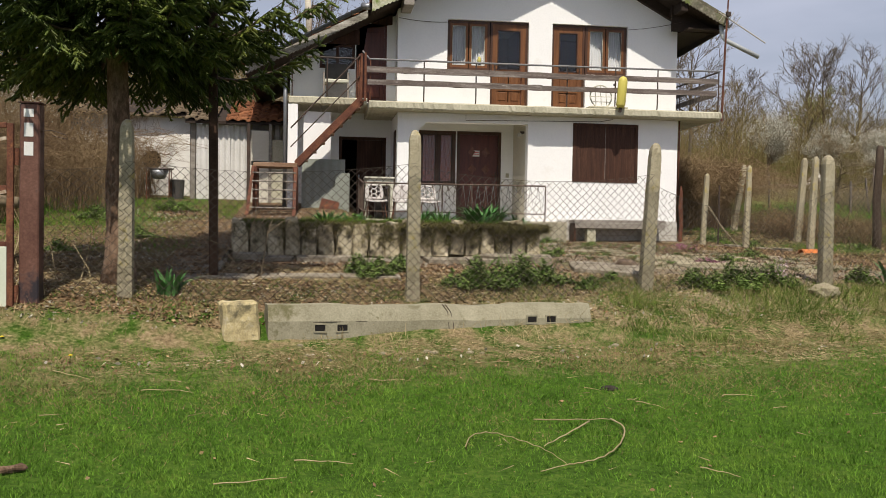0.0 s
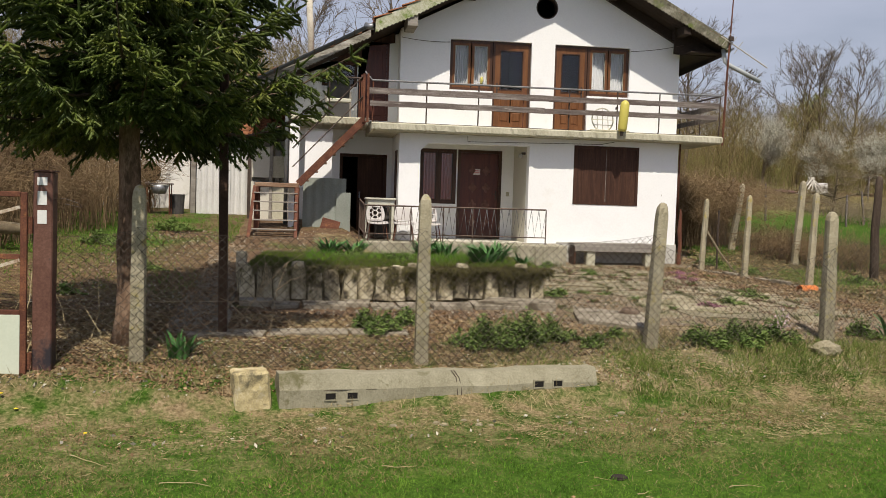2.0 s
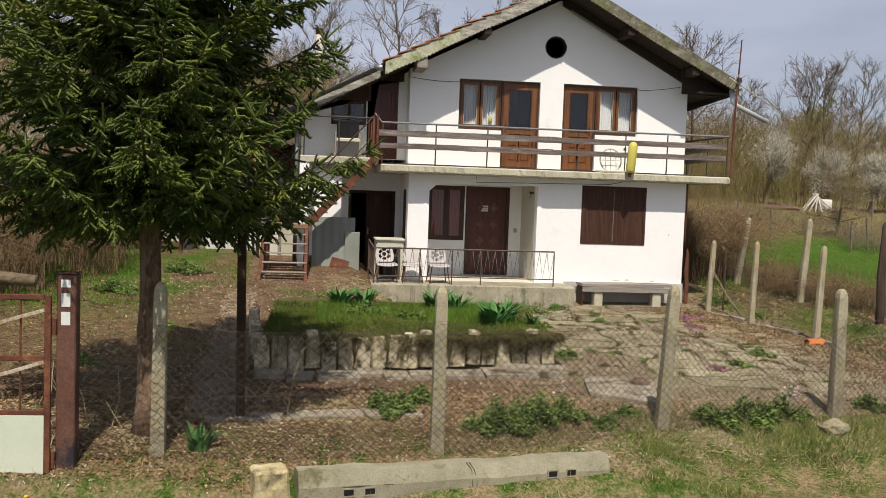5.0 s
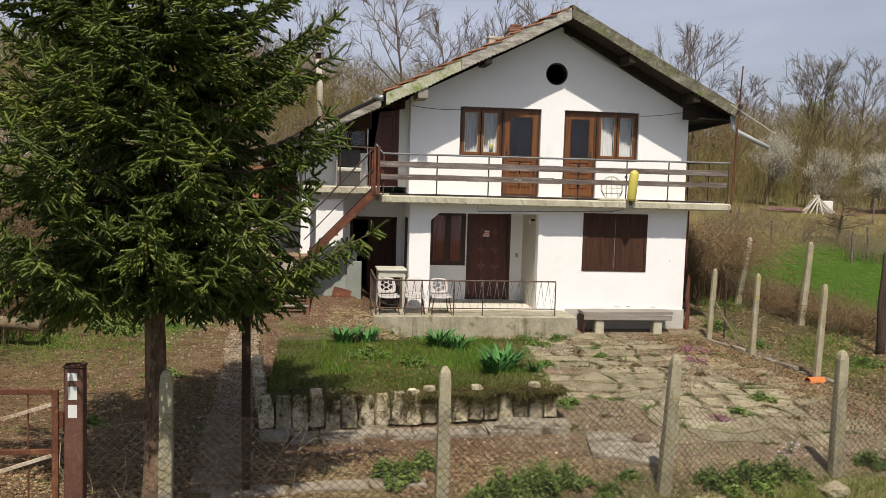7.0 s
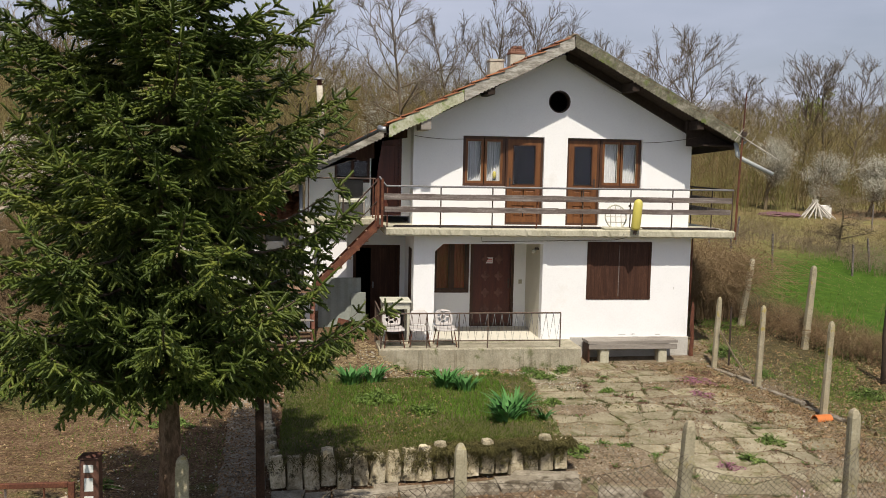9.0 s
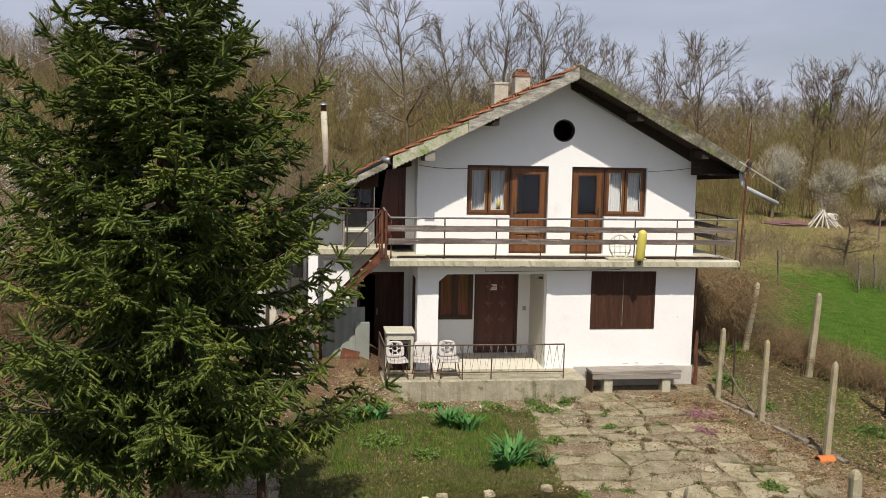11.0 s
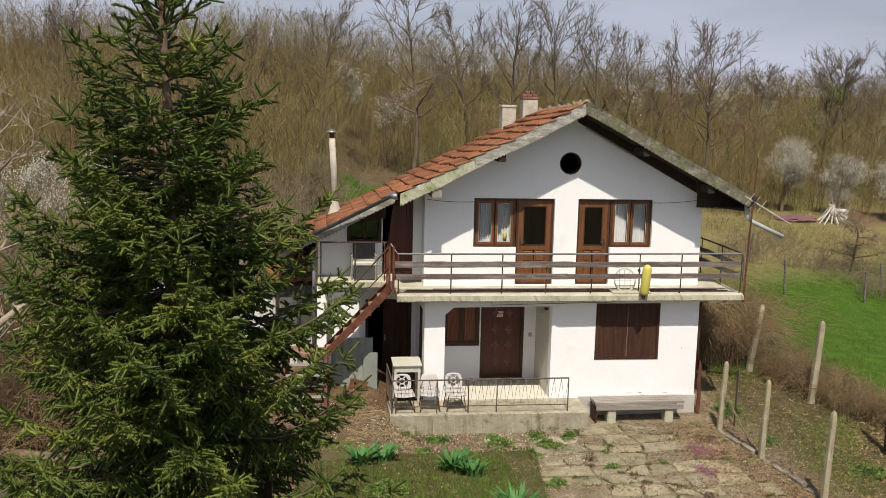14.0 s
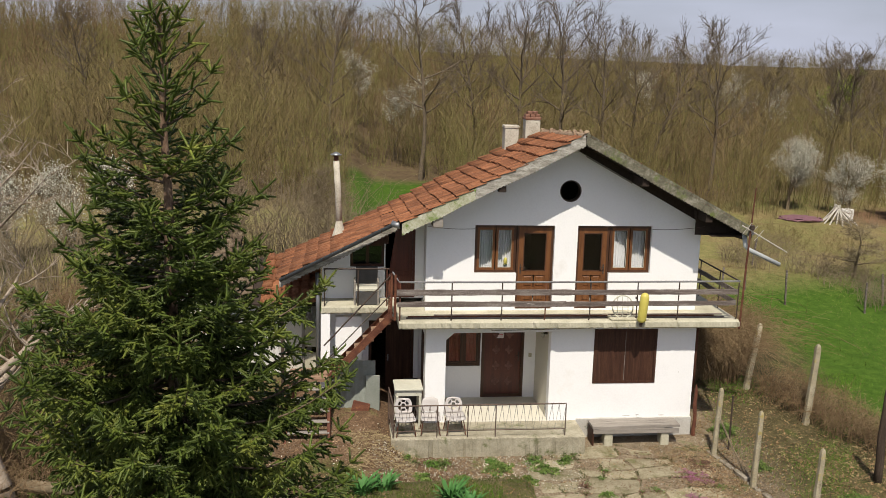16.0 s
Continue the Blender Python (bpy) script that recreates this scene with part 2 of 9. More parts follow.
M["firtrunk"] = surf("pale_scaly_fir_bark", [(0.095, 0.055, 0.034), (0.19, 0.122, 0.080), (0.33, 0.235, 0.165)], 9.0, 40, 0.95, 0.8, stretch=(1, 1, 0.4), dist=0.03, stain=(0.08, 0.05, 0.03), stain_scale=7, stain_at=0.5)
M["twig"] = surf("bare_twig_bark", [(0.12, 0.090, 0.055), (0.21, 0.165, 0.105), (0.31, 0.255, 0.175)], 0.5, 12, 0.95, 0.3)
M["palebranch"] = surf("pale_fruit_bark", [(0.16, 0.125, 0.095), (0.30, 0.245, 0.19), (0.44, 0.375, 0.30)], 1.5, 14, 0.95, 0.3)
M["budding"] = surf("budding_twigs", [(0.10, 0.098, 0.026), (0.185, 0.190, 0.055), (0.27, 0.275, 0.095)], 0.2, 2.0, 0.95, 0.0, island=0.25)
M["wood_far"] = surf("far_wood_bark", [(0.068, 0.047, 0.019), (0.180, 0.140, 0.060), (0.245, 0.225, 0.074)], 0.11, 1.6, 0.95, 0.0, island=0.25, stain=(0.19, 0.118, 0.066), stain_scale=0.09, stain_at=0.53)
M["tallbark"] = surf("dark_tree_bark", [(0.076, 0.058, 0.038), (0.135, 0.105, 0.072), (0.20, 0.162, 0.115)], 0.5, 8, 0.95, 0.2)
M["bramble"] = surf("bramble_cane", [(0.108, 0.064, 0.034), (0.205, 0.136, 0.072), (0.36, 0.275, 0.150)], 0.8, 12, 0.9, 0.0)
M["blossom"] = surf("white_blossom", [(0.50, 0.49, 0.40), (0.68, 0.67, 0.58)], 1.0, 12, 0.9, 0.0)
M["grass"] = surf("spring_grass", [(0.056, 0.125, 0.014), (0.097, 0.198, 0.022), (0.165, 0.255, 0.038)], 0.9, 9, 0.75, 0.0, spec=0.10, island=0.5)
M["bedgrass"] = surf("bed_grass", [(0.052, 0.066, 0.014), (0.078, 0.112, 0.018), (0.135, 0.155, 0.036)], 1.4, 9, 0.75, 0.0, spec=0.10, island=0.4)
M["chip"] = surf("pale_stone_chip", [(0.24, 0.21, 0.16), (0.40, 0.37, 0.30), (0.55, 0.52, 0.45)], 4.0, 20, 0.95, 0.0, island=0.4)
M["weedgrass"] = surf("ragged_grass", [(0.070, 0.112, 0.020), (0.125, 0.175, 0.034), (0.205, 0.230, 0.066)], 0.9, 9, 0.8, 0.0, spec=0.1, island=0.45)
M["straw"] = surf("dry_straw", [(0.24, 0.185, 0.095), (0.36, 0.285, 0.155), (0.46, 0.385, 0.235)], 2.0, 20, 0.9, 0.1, island=0.35)
M["leaf"] = surf("green_leaf", [(0.058, 0.118, 0.022), (0.105, 0.195, 0.036), (0.165, 0.265, 0.055)], 2.0, 14, 0.6, 0.05, spec=0.2, island=0.35)
M["weedleaf"] = surf("dull_weed_leaf", [(0.064, 0.108, 0.022), (0.120, 0.182, 0.042), (0.200, 0.262, 0.076)], 3.0, 14, 0.65, 0.05, spec=0.2, island=0.4)
M["drygrass"] = surf("dry_lawn_grass", [(0.13, 0.105, 0.04), (0.21, 0.165, 0.072), (0.32, 0.265, 0.135)], 2.0, 20, 0.9, 0.0, island=0.35)
M["deadleaf"] = surf("dead_leaf", [(0.115, 0.066, 0.032), (0.235, 0.148, 0.078), (0.42, 0.315, 0.185)], 4.0, 20, 0.9, 0.1, island=0.45)
M["stone"] = surf("terrace_stone", [(0.16, 0.13, 0.075), (0.43, 0.37, 0.25), (0.68, 0.62, 0.47)], 7.0, 34, 0.95, 0.9, rnd=0.25, stain=(0.05, 0.043, 0.03), stain_scale=6, stain_at=0.54)
M["paver"] = surf("flagstone", [(0.145, 0.12, 0.07), (0.27, 0.235, 0.155), (0.40, 0.36, 0.26)], 3.0, 26, 0.95, 0.8, rnd=0.2, dist=0.02, stain=(0.15, 0.14, 0.065), stain_scale=2.2, stain_at=0.53)
M["rock"] = surf("grey_rock", [(0.18, 0.175, 0.16), (0.30, 0.29, 0.265)], 4.0, 30, 0.95, 0.8)
M["pink"] = surf("pink_flower", [(0.24, 0.085, 0.14), (0.38, 0.17, 0.25)], 8.0, 30, 0.8, 0.0)
M["orange"] = surf("orange_clay", [(0.48, 0.13, 0.03), (0.60, 0.2, 0.06)], 4.0, 40, 0.7, 0.2)
M["redcurtain"] = surf("red_brown_curtain", [(0.34, 0.105, 0.07), (0.48, 0.17, 0.12)], 3.0, 30, 0.95, 0.2, stretch=(6, 6, 0.5))
M["doorred"] = surf("carved_door_wood", [(0.048, 0.012, 0.008), (0.086, 0.021, 0.012), (0.125, 0.034, 0.018)], 2.0, 30, 0.4, 0.2, stretch=(6, 6, 0.8), spec=0.45)
M["rosette"] = surf("worn_rosette_wood", [(0.10, 0.045, 0.034), (0.20, 0.10, 0.08)], 8.0, 40, 0.6, 0.2)
M["notice"] = surf("white_paper", [(0.62, 0.58, 0.57), (0.7, 0.66, 0.65)], 8.0, 40, 0.8, 0.0)
M["noticered"] = surf("red_print", [(0.5, 0.1, 0.1), (0.6, 0.15, 0.14)], 8.0, 40, 0.8, 0.0)
M["glassy"] = surf("dusty_lamp_glass", [(0.35, 0.33, 0.28), (0.5, 0.48, 0.42)], 6.0, 40, 0.3, 0.1)
M["treadwood"] = surf("rust_stained_tread_wood", [(0.15, 0.085, 0.05), (0.25, 0.155, 0.10), (0.36, 0.25, 0.17)], 2.0, 30, 0.9, 0.4, stretch=(1, 6, 6))
M["darkcloth"] = surf("dark_grey_slats", [(0.05, 0.048, 0.046), (0.10, 0.095, 0.09)], 4.0, 40, 0.9, 0.3)
M["mossearth"] = surf("mossy_bed_earth", [(0.05, 0.04, 0.02), (0.10, 0.08, 0.04), (0.17, 0.135, 0.075)], 2.0, 30, 0.95, 0.7, dist=0.03, stain=(0.075, 0.09, 0.022), stain_scale=1.6, stain_at=0.56)
M["pathconc"] = surf("worn_walk_concrete", [(0.12, 0.10, 0.07), (0.26, 0.225, 0.17), (0.42, 0.38, 0.31)], 5.0, 45, 0.95, 0.8, dist=0.02, stain=(0.085, 0.068, 0.045), stain_scale=4.0, stain_at=0.52)
M["rustpale"] = surf("flaking_white_iron", [(0.22, 0.12, 0.07), (0.45, 0.36, 0.27), (0.58, 0.54, 0.46)], 5.0, 40, 0.8, 0.3)
M["whitewash"] = surf("flaking_whitewash", [(0.64, 0.61, 0.54), (0.79, 0.77, 0.73), (0.84, 0.83, 0.80)], 1.2, 25, 0.95, 0.5, stain=(0.30, 0.23, 0.15), stain_scale=1.1, stain_at=0.58)
M["corr"] = surf("pale_corrugated_sheet", [(0.58, 0.57, 0.54), (0.74, 0.73, 0.71)], 1.5, 25, 0.6, 0.2, stain=(0.26, 0.2, 0.15), stain_scale=1.5, stain_at=0.62)
M["oldtile"] = surf("old_lichened_tile", [(0.065, 0.045, 0.03), (0.125, 0.092, 0.062), (0.22, 0.18, 0.12)], 3.0, 30, 0.95, 0.5, island=0.25)
M["paleplank"] = surf("bleached_wood", [(0.40, 0.37, 0.32), (0.56, 0.53, 0.48)], 2.0, 25, 0.9, 0.2)
M["freshleaf"] = surf("fresh_leaf", [(0.16, 0.20, 0.03), (0.26, 0.30, 0.06)], 1.0, 12, 0.7, 0.0)
M["pipe"] = surf("dull_zinc_pipe", [(0.34, 0.36, 0.36), (0.52, 0.55, 0.55)], 3.0, 30, 0.5, 0.1)
M["dandelion"] = surf("dandelion_yellow", [(0.62, 0.45, 0.02), (0.75, 0.58, 0.04)], 30.0, 80, 0.8, 0.0)
M["pinkheap"] = surf("purplish_cuttings", [(0.13, 0.06, 0.08), (0.21, 0.11, 0.13)], 4.0, 20, 0.95, 0.6)
M["drymoss"] = surf("dry_moss", [(0.045, 0.040, 0.014), (0.090, 0.080, 0.026), (0.15, 0.125, 0.050)], 3.0, 20, 0.95, 0.0)
M["irisleaf"] = surf("iris_leaf", [(0.038, 0.118, 0.030), (0.066, 0.178, 0.046), (0.105, 0.240, 0.070)], 2.0, 14, 0.6, 0.05, spec=0.2)
M["reddish"] = surf("reddish_weed", [(0.12, 0.06, 0.045), (0.18, 0.11, 0.07)], 4.0, 20, 0.8, 0.0)
M["palepink"] = surf("pale_pink_flower", [(0.55, 0.42, 0.5), (0.68, 0.56, 0.62)], 8.0, 30, 0.8, 0.0)
M["clod"] = surf("dark_clod_soil", [(0.02, 0.015, 0.012), (0.045, 0.034, 0.028)], 20.0, 60, 0.95, 0.8)
M["olive"] = surf("olive_weed", [(0.06, 0.065, 0.025), (0.10, 0.11, 0.04), (0.13, 0.10, 0.06)], 4.0, 20, 0.8, 0.0)
M["glass"] = glass_mat("window_glass")
M["wire"] = surf("galvanised_wire", [(0.040, 0.031, 0.024), (0.105, 0.085, 0.066)], 3.0, 40, 0.8, 0.0)


# ---- mesh helpers ----
def part(name, bm, material, parent=None, label="", smooth=False):
    me = bpy.data.meshes.new(name)
    if smooth:
        for f in bm.faces:
            f.smooth = True
    bm.to_mesh(me)
    bm.free()
    me.materials.append(material)
    ob = new(name, me)
    ob.parent = parent
    if label:
        ob["label"] = label
    return ob


def empty(name, label, category, at=(0, 0, 0), group="", kind=""):
    e = new(name)
    e.empty_display_size = 0.2
    e.location = at
    return tagged(e, label, category, group, kind)


def adopt(ob, parent):
    """Keeps the part where it was built in world coordinates, under a parent that stands elsewhere."""
    ob.parent = parent
    ob.matrix_parent_inverse = Matrix.Translation(parent.location).inverted()
    return ob


def box(bm, x0, y0, z0, x1, y1, z1, m=None):
    vs = [bm.verts.new((x, y, z)) for z in (z0, z1) for y in (y0, y1) for x in (x0, x1)]
    for q in ((0, 2, 3, 1), (4, 5, 7, 6), (0, 1, 5, 4), (2, 6, 7, 3), (0, 4, 6, 2), (1, 3, 7, 5)):
        bm.faces.new([vs[i] for i in q])
    if m is not None:
        bmesh.ops.transform(bm, matrix=m, verts=vs)
    return vs


def bbox(x0, y0, z0, x1, y1, z1, bevel=0.01, m=None):
    bm = bmesh.new()
    box(bm, x0, y0, z0, x1, y1, z1)
    if bevel:
        bmesh.ops.bevel(bm, geom=bm.edges[:], offset=bevel, segments=1, affect="EDGES")
    if m is not None:
        bmesh.ops.transform(bm, matrix=m, verts=bm.verts[:])
    return bm


def tube(bm, pts, r, n=8, cap=True):
    """A tube along points; r is a radius or one for each point."""
    pts = [Vector(p) for p in pts]
    rs = r if hasattr(r, "__len__") else [r] * len(pts)
    rings, side = [], None
    for i, p in enumerate(pts):
        d = (pts[min(i + 1, len(pts) - 1)] - pts[max(i - 1, 0)]).normalized()
        if side is None or abs(side.dot(d)) > 0.95:
            side = d.orthogonal().normalized()
        side = (side - d * side.dot(d)).normalized()
        up = d.cross(side)
        rings.append([bm.verts.new(p + (side * math.cos(a) + up * math.sin(a)) * rs[i]) for a in (2 * math.pi * k / n for k in range(n))])
    for a, b in zip(rings, rings[1:]):
        for k in range(n):
            bm.faces.new((a[k], a[(k + 1) % n], b[(k + 1) % n], b[k]))
    if cap:
        bm.faces.new(rings[0][::-1])
        bm.faces.new(rings[-1])
    return bm


def prism(outer, holes, place, depth):
    """A flat polygon (with holes) of 2D points, given thickness. place(u, v, d) gives the point at depth d."""
    from mathutils.geometry import tessellate_polygon
    loops = [outer, *holes]
    tris = tessellate_polygon([[Vector((u, v, 0)) for u, v in lp] for lp in loops])
    flat = [p for lp in loops for p in lp]
    bm = bmesh.new()
    a = [bm.verts.new(place(u, v, 0)) for u, v in flat]
    b = [bm.verts.new(place(u, v, depth)) for u, v in flat]
    for t in tris:
        for vs in ([a[i] for i in t], [b[i] for i in reversed(t)]):
            try:
                bm.faces.new(vs)
            except ValueError:
                pass
    k = 0
    for lp in loops:
        n = len(lp)
        for i in range(n):
            j = (i + 1) % n
            bm.faces.new((a[k + i], a[k + j], b[k + j], b[k + i]))
        k += n
    bmesh.ops.recalc_face_normals(bm, faces=bm.faces[:])
    return bm


def rect(x0, z0, x1, z1):
    return [(x0, z0), (x1, z0), (x1, z1), (x0, z1)]


def arrays(name, verts, faces, material, parent=None, smooth=False):
    """A mesh from numpy arrays of vertices and of triangles or quads."""
    verts, faces = np.asarray(verts, np.float32), np.asarray(faces, np.int32)
    k = faces.shape[1]
    me = bpy.data.meshes.new(name)
    me.vertices.add(len(verts))
    me.vertices.foreach_set("co", verts.ravel())
    me.loops.add(faces.size)
    me.loops.foreach_set("vertex_index", faces.ravel())
    me.polygons.add(len(faces))
    me.polygons.foreach_set("loop_start", np.arange(0, faces.size, k, dtype=np.int32))
    if smooth:
        me.polygons.foreach_set("use_smooth", np.ones(len(faces), bool))
    me.update()
    me.validate()
    me.materials.append(material)
    ob = new(name, me)
    ob.parent = parent
    return ob


def spikes(base, way, length, width, rng):
    """Narrow triangles (blades, needles): one for each base point, along way."""
    n = len(base)
    side = np.cross(way, rng.normal(size=(n, 3)))
    side /= np.linalg.norm(side, axis=1, keepdims=True) + 1e-9
    w = np.broadcast_to(np.asarray(width), (n,))[:, None] * 0.5
    v = np.stack([base - side * w, base + side * w, base + way * np.broadcast_to(np.asarray(length), (n,))[:, None]], 1).reshape(-1, 3)
    return v, np.arange(3 * n).reshape(-1, 3)


def rods(a, b, ra, rb, n=3):
    """Tapered rods from the points a to the points b, as vertices and quads."""
    d = b - a
    d = d / (np.linalg.norm(d, axis=1, keepdims=True) + 1e-9)
    ref = np.where(np.abs(d[:, 2:3]) > 0.9, [[1.0, 0, 0]], [[0, 0, 1.0]])
    s = np.cross(d, ref)
    s /= np.linalg.norm(s, axis=1, keepdims=True) + 1e-9
    u = np.cross(d, s)
    vs = []
    for p, r in ((a, ra), (b, rb)):
        for k in range(n):
            an = 2 * math.pi * k / n
            vs.append(p + (s * math.cos(an) + u * math.sin(an)) * r[:, None])
    v = np.stack(vs, 1)
    m = len(a)
    off = np.arange(m)[:, None] * (2 * n)
    q = np.concatenate([off + np.array([[k, (k + 1) % n, n + (k + 1) % n, n + k]]) for k in range(n)], 0)
    return v.reshape(-1, 3), q


def merged(blocks):
    vs, fs, k = [], [], 0
    for v, f in blocks:
        vs.append(v)
        fs.append(f + k)
        k += len(v)
    return np.concatenate(vs), np.concatenate(fs)

# ---- ground ----
PROFILE_Y = [-60, -10, 0, 7, 8.6, 9.3, 9.75, 10.05, 10.45, 10.9, 12, 13, 14, 16.5, 18, 20, 25, 30, 38, 46, 56, 70, 95, 150, 400]
PROFILE_Z = [-3.0, -0.75, -0.3, 0.13, 0.235, 0.265, 0.33, 0.55, 0.70, 0.78, 0.92, 0.99, 1.03, 1.06, 1.09, 1.13, 1.6, 2.3, 3.2, 3.7, 4.2, 4.9, 6.2, 8.0, 12.0]


def step(a, b, v):
    t = min(max((v - a) / (b - a), 0.0), 1.0)
    return t * t * (3 - 2 * t)


def gz(x, y):
    """The height of the ground: a lawn, a bank under the fence, the yard, and fields that rise to a wooded hill."""
    z = float(np.interp(y - 0.13 * (x - 2.0) * (1 - step(12, 18, y)) * step(2, 8, y), PROFILE_Y, PROFILE_Z))
    z += (1 - step(0.2, 1.2, x)) * min(max(0.085 * (y - 14.0), 0.0), 0.55) * step(-14, -8, x)
    if y > 36:
        hill = 1 - step(-0.15, 0.50, x / y)
        z += (0.30 + 0.70 * hill) * 4.6 * step(38, 84, y)
    if y > 24:
        z += 0.8 * (1 - step(-0.2, 0.1, x / y)) * step(24, 40, y)
    z += 0.03 * noise.noise(Vector((x * 0.5, y * 0.5, 0))) + 0.10 * noise.noise(Vector((x * 0.06, y * 0.06, 3))) * step(22, 40, y)
    return z


def ground_mesh():
    xs = np.concatenate([np.linspace(-400, -60, 18), np.linspace(-55, -14, 22), np.arange(-13, 15.01, 0.25), np.linspace(16, 60, 36), np.linspace(66, 400, 18)])
    ys = np.concatenate([np.linspace(-60, 0, 10), np.arange(1, 5, 0.5), np.arange(5, 24, 0.25), np.linspace(24.5, 60, 50), np.linspace(62, 120, 24), np.linspace(130, 400, 14)])
    v = np.array([(x, y, gz(x, y)) for y in ys for x in xs])
    nx = len(xs)
    i = np.arange(len(ys) - 1)[:, None] * nx + np.arange(nx - 1)[None, :]
    i = i.ravel()
    return v, np.stack([i, i + 1, i + nx + 1, i + nx], 1)


def ground_material():
    """Lawn before the fence, bare trodden earth in the yard, meadow and ploughed strips behind, leaf litter on the hill."""
    m = bpy.data.materials.new("ground_soil_and_grass")
    m.use_nodes = True
    n, l = m.node_tree.nodes, m.node_tree.links
    b = n["Principled BSDF"]
    co = n.new("ShaderNodeTexCoord")
    se = n.new("ShaderNodeSeparateXYZ")
    l.new(co.outputs["Object"], se.inputs[0])

    def noise_of(scale, detail=6.0, rough=0.65):
        t = n.new("ShaderNodeTexNoise")
        t.inputs["Scale"].default_value, t.inputs["Detail"].default_value, t.inputs["Roughness"].default_value = scale, detail, rough
        l.new(co.outputs["Object"], t.inputs["Vector"])
        return t.outputs["Fac"]

    def ramp(fac, *stops):
        r = n.new("ShaderNodeValToRGB")
        e = r.color_ramp.elements
        e[0].position, e[0].color = stops[0][0], (*stops[0][1], 1)
        e[1].position, e[1].color = stops[-1][0], (*stops[-1][1], 1)
        for p, c in stops[1:-1]:
            k = e.new(p)
            k.color = (*c, 1)
        l.new(fac, r.inputs["Fac"])
        return r.outputs["Color"]

    def maths(op, a, c):
        k = n.new("ShaderNodeMath")
        k.operation = op
        for s, v in zip(k.inputs, (a, c)):
            if isinstance(v, (int, float)):
                s.default_value = v
            else:
                l.new(v, s)
        return k.outputs[0]

    def band(v, lo, hi):
        k = n.new("ShaderNodeMapRange")
        k.inputs["From Min"].default_value, k.inputs["From Max"].default_value = lo, hi
        l.new(v, k.inputs["Value"])
        return k.outputs["Result"]

    def mix(f, a, c):
        k = n.new("ShaderNodeMixRGB")
        l.new(f, k.inputs[0])
        l.new(a, k.inputs[1])
        l.new(c, k.inputs[2])
        return k.outputs["Color"]

    fine, mid, broad = noise_of(28), noise_of(3.5), noise_of(0.55)
    wob = maths("MULTIPLY", maths("SUBTRACT", mid, 0.5), 2.2)
    yy = maths("ADD", maths("SUBTRACT", se.outputs["Y"], maths("MULTIPLY", se.outputs["X"], 0.15)), wob)
    grass = ramp(maths("ADD", maths("MULTIPLY", fine, 0.6), maths("MULTIPLY", mid, 0.4)), (0.33, (0.022, 0.046, 0.006)), (0.5, (0.050, 0.105, 0.012)), (0.68, (0.115, 0.165, 0.028)))
    straw = ramp(fine, (0.3, (0.10, 0.075, 0.04)), (0.5, (0.22, 0.17, 0.09)), (0.7, (0.36, 0.29, 0.17)))
    earth = ramp(maths("ADD", maths("MULTIPLY", fine, 0.65), maths("MULTIPLY", mid, 0.35)), (0.36, (0.055, 0.034, 0.020)), (0.5, (0.135, 0.084, 0.050)), (0.64, (0.25, 0.175, 0.115)))
    dust = ramp(maths("ADD", maths("MULTIPLY", fine, 0.65), maths("MULTIPLY", mid, 0.35)), (0.36, (0.092, 0.068, 0.043)), (0.5, (0.20, 0.155, 0.104)), (0.64, (0.35, 0.29, 0.21)))
    # dry dust to the right; the left earth's darker colour includes the fir's shade
    earth = mix(band(maths("ADD", se.outputs["X"], wob), 1.4, 3.6), earth, dust)
    meadow = ramp(maths("ADD", maths("MULTIPLY", mid, 0.4), maths("MULTIPLY", broad, 0.6)), (0.36, (0.085, 0.13, 0.028)), (0.5, (0.13, 0.16, 0.045)), (0.62, (0.24, 0.20, 0.085)))
    tan = ramp(maths("ADD", maths("MULTIPLY", mid, 0.5), maths("MULTIPLY", fine, 0.5)), (0.36, (0.13, 0.10, 0.045)), (0.5, (0.21, 0.165, 0.075)), (0.64, (0.28, 0.23, 0.115)))
    plough = ramp(maths("ADD", maths("MULTIPLY", mid, 0.5), maths("MULTIPLY", fine, 0.5)), (0.36, (0.10, 0.06, 0.035)), (0.5, (0.17, 0.105, 0.06)), (0.64, (0.23, 0.15, 0.09)))
    litter = ramp(maths("ADD", maths("MULTIPLY", mid, 0.5), maths("MULTIPLY", broad, 0.5)), (0.36, (0.065, 0.046, 0.026)), (0.5, (0.115, 0.082, 0.048)), (0.64, (0.125, 0.11, 0.045)))
    col = mix(maths("MULTIPLY", band(yy, 7.6, 9.0), band(mid, 0.38, 0.60)), grass, straw)
    col = mix(band(yy, 9.6, 10.6), col, earth)
    yard = maths("MULTIPLY", band(maths("ADD", broad, maths("MULTIPLY", mid, 0.4)), 0.80, 0.90), 0.6)
    k = n.new("ShaderNodeMixRGB")
    l.new(maths("MULTIPLY", yard, band(yy, 10.5, 11.5)), k.inputs[0])
    l.new(col, k.inputs[1])
    l.new(grass, k.inputs[2])
    col = k.outputs["Color"]
    left = band(maths("ADD", maths("MULTIPLY", se.outputs["X"], -1.0), wob), 1.6, 3.2)
    col = mix(maths("MULTIPLY", maths("MULTIPLY", left, band(yy, 16.5, 19.0)), band(broad, 0.44, 0.56)), col, grass)
    xx = maths("ADD", se.outputs["X"], wob)
    scrub = ramp(maths("ADD", maths("MULTIPLY", fine, 0.5), maths("MULTIPLY", mid, 0.5)), (0.36, (0.040, 0.034, 0.016)), (0.5, (0.085, 0.072, 0.034)), (0.64, (0.15, 0.12, 0.065)))
    verge = mix(band(broad, 0.60, 0.78), scrub, grass)
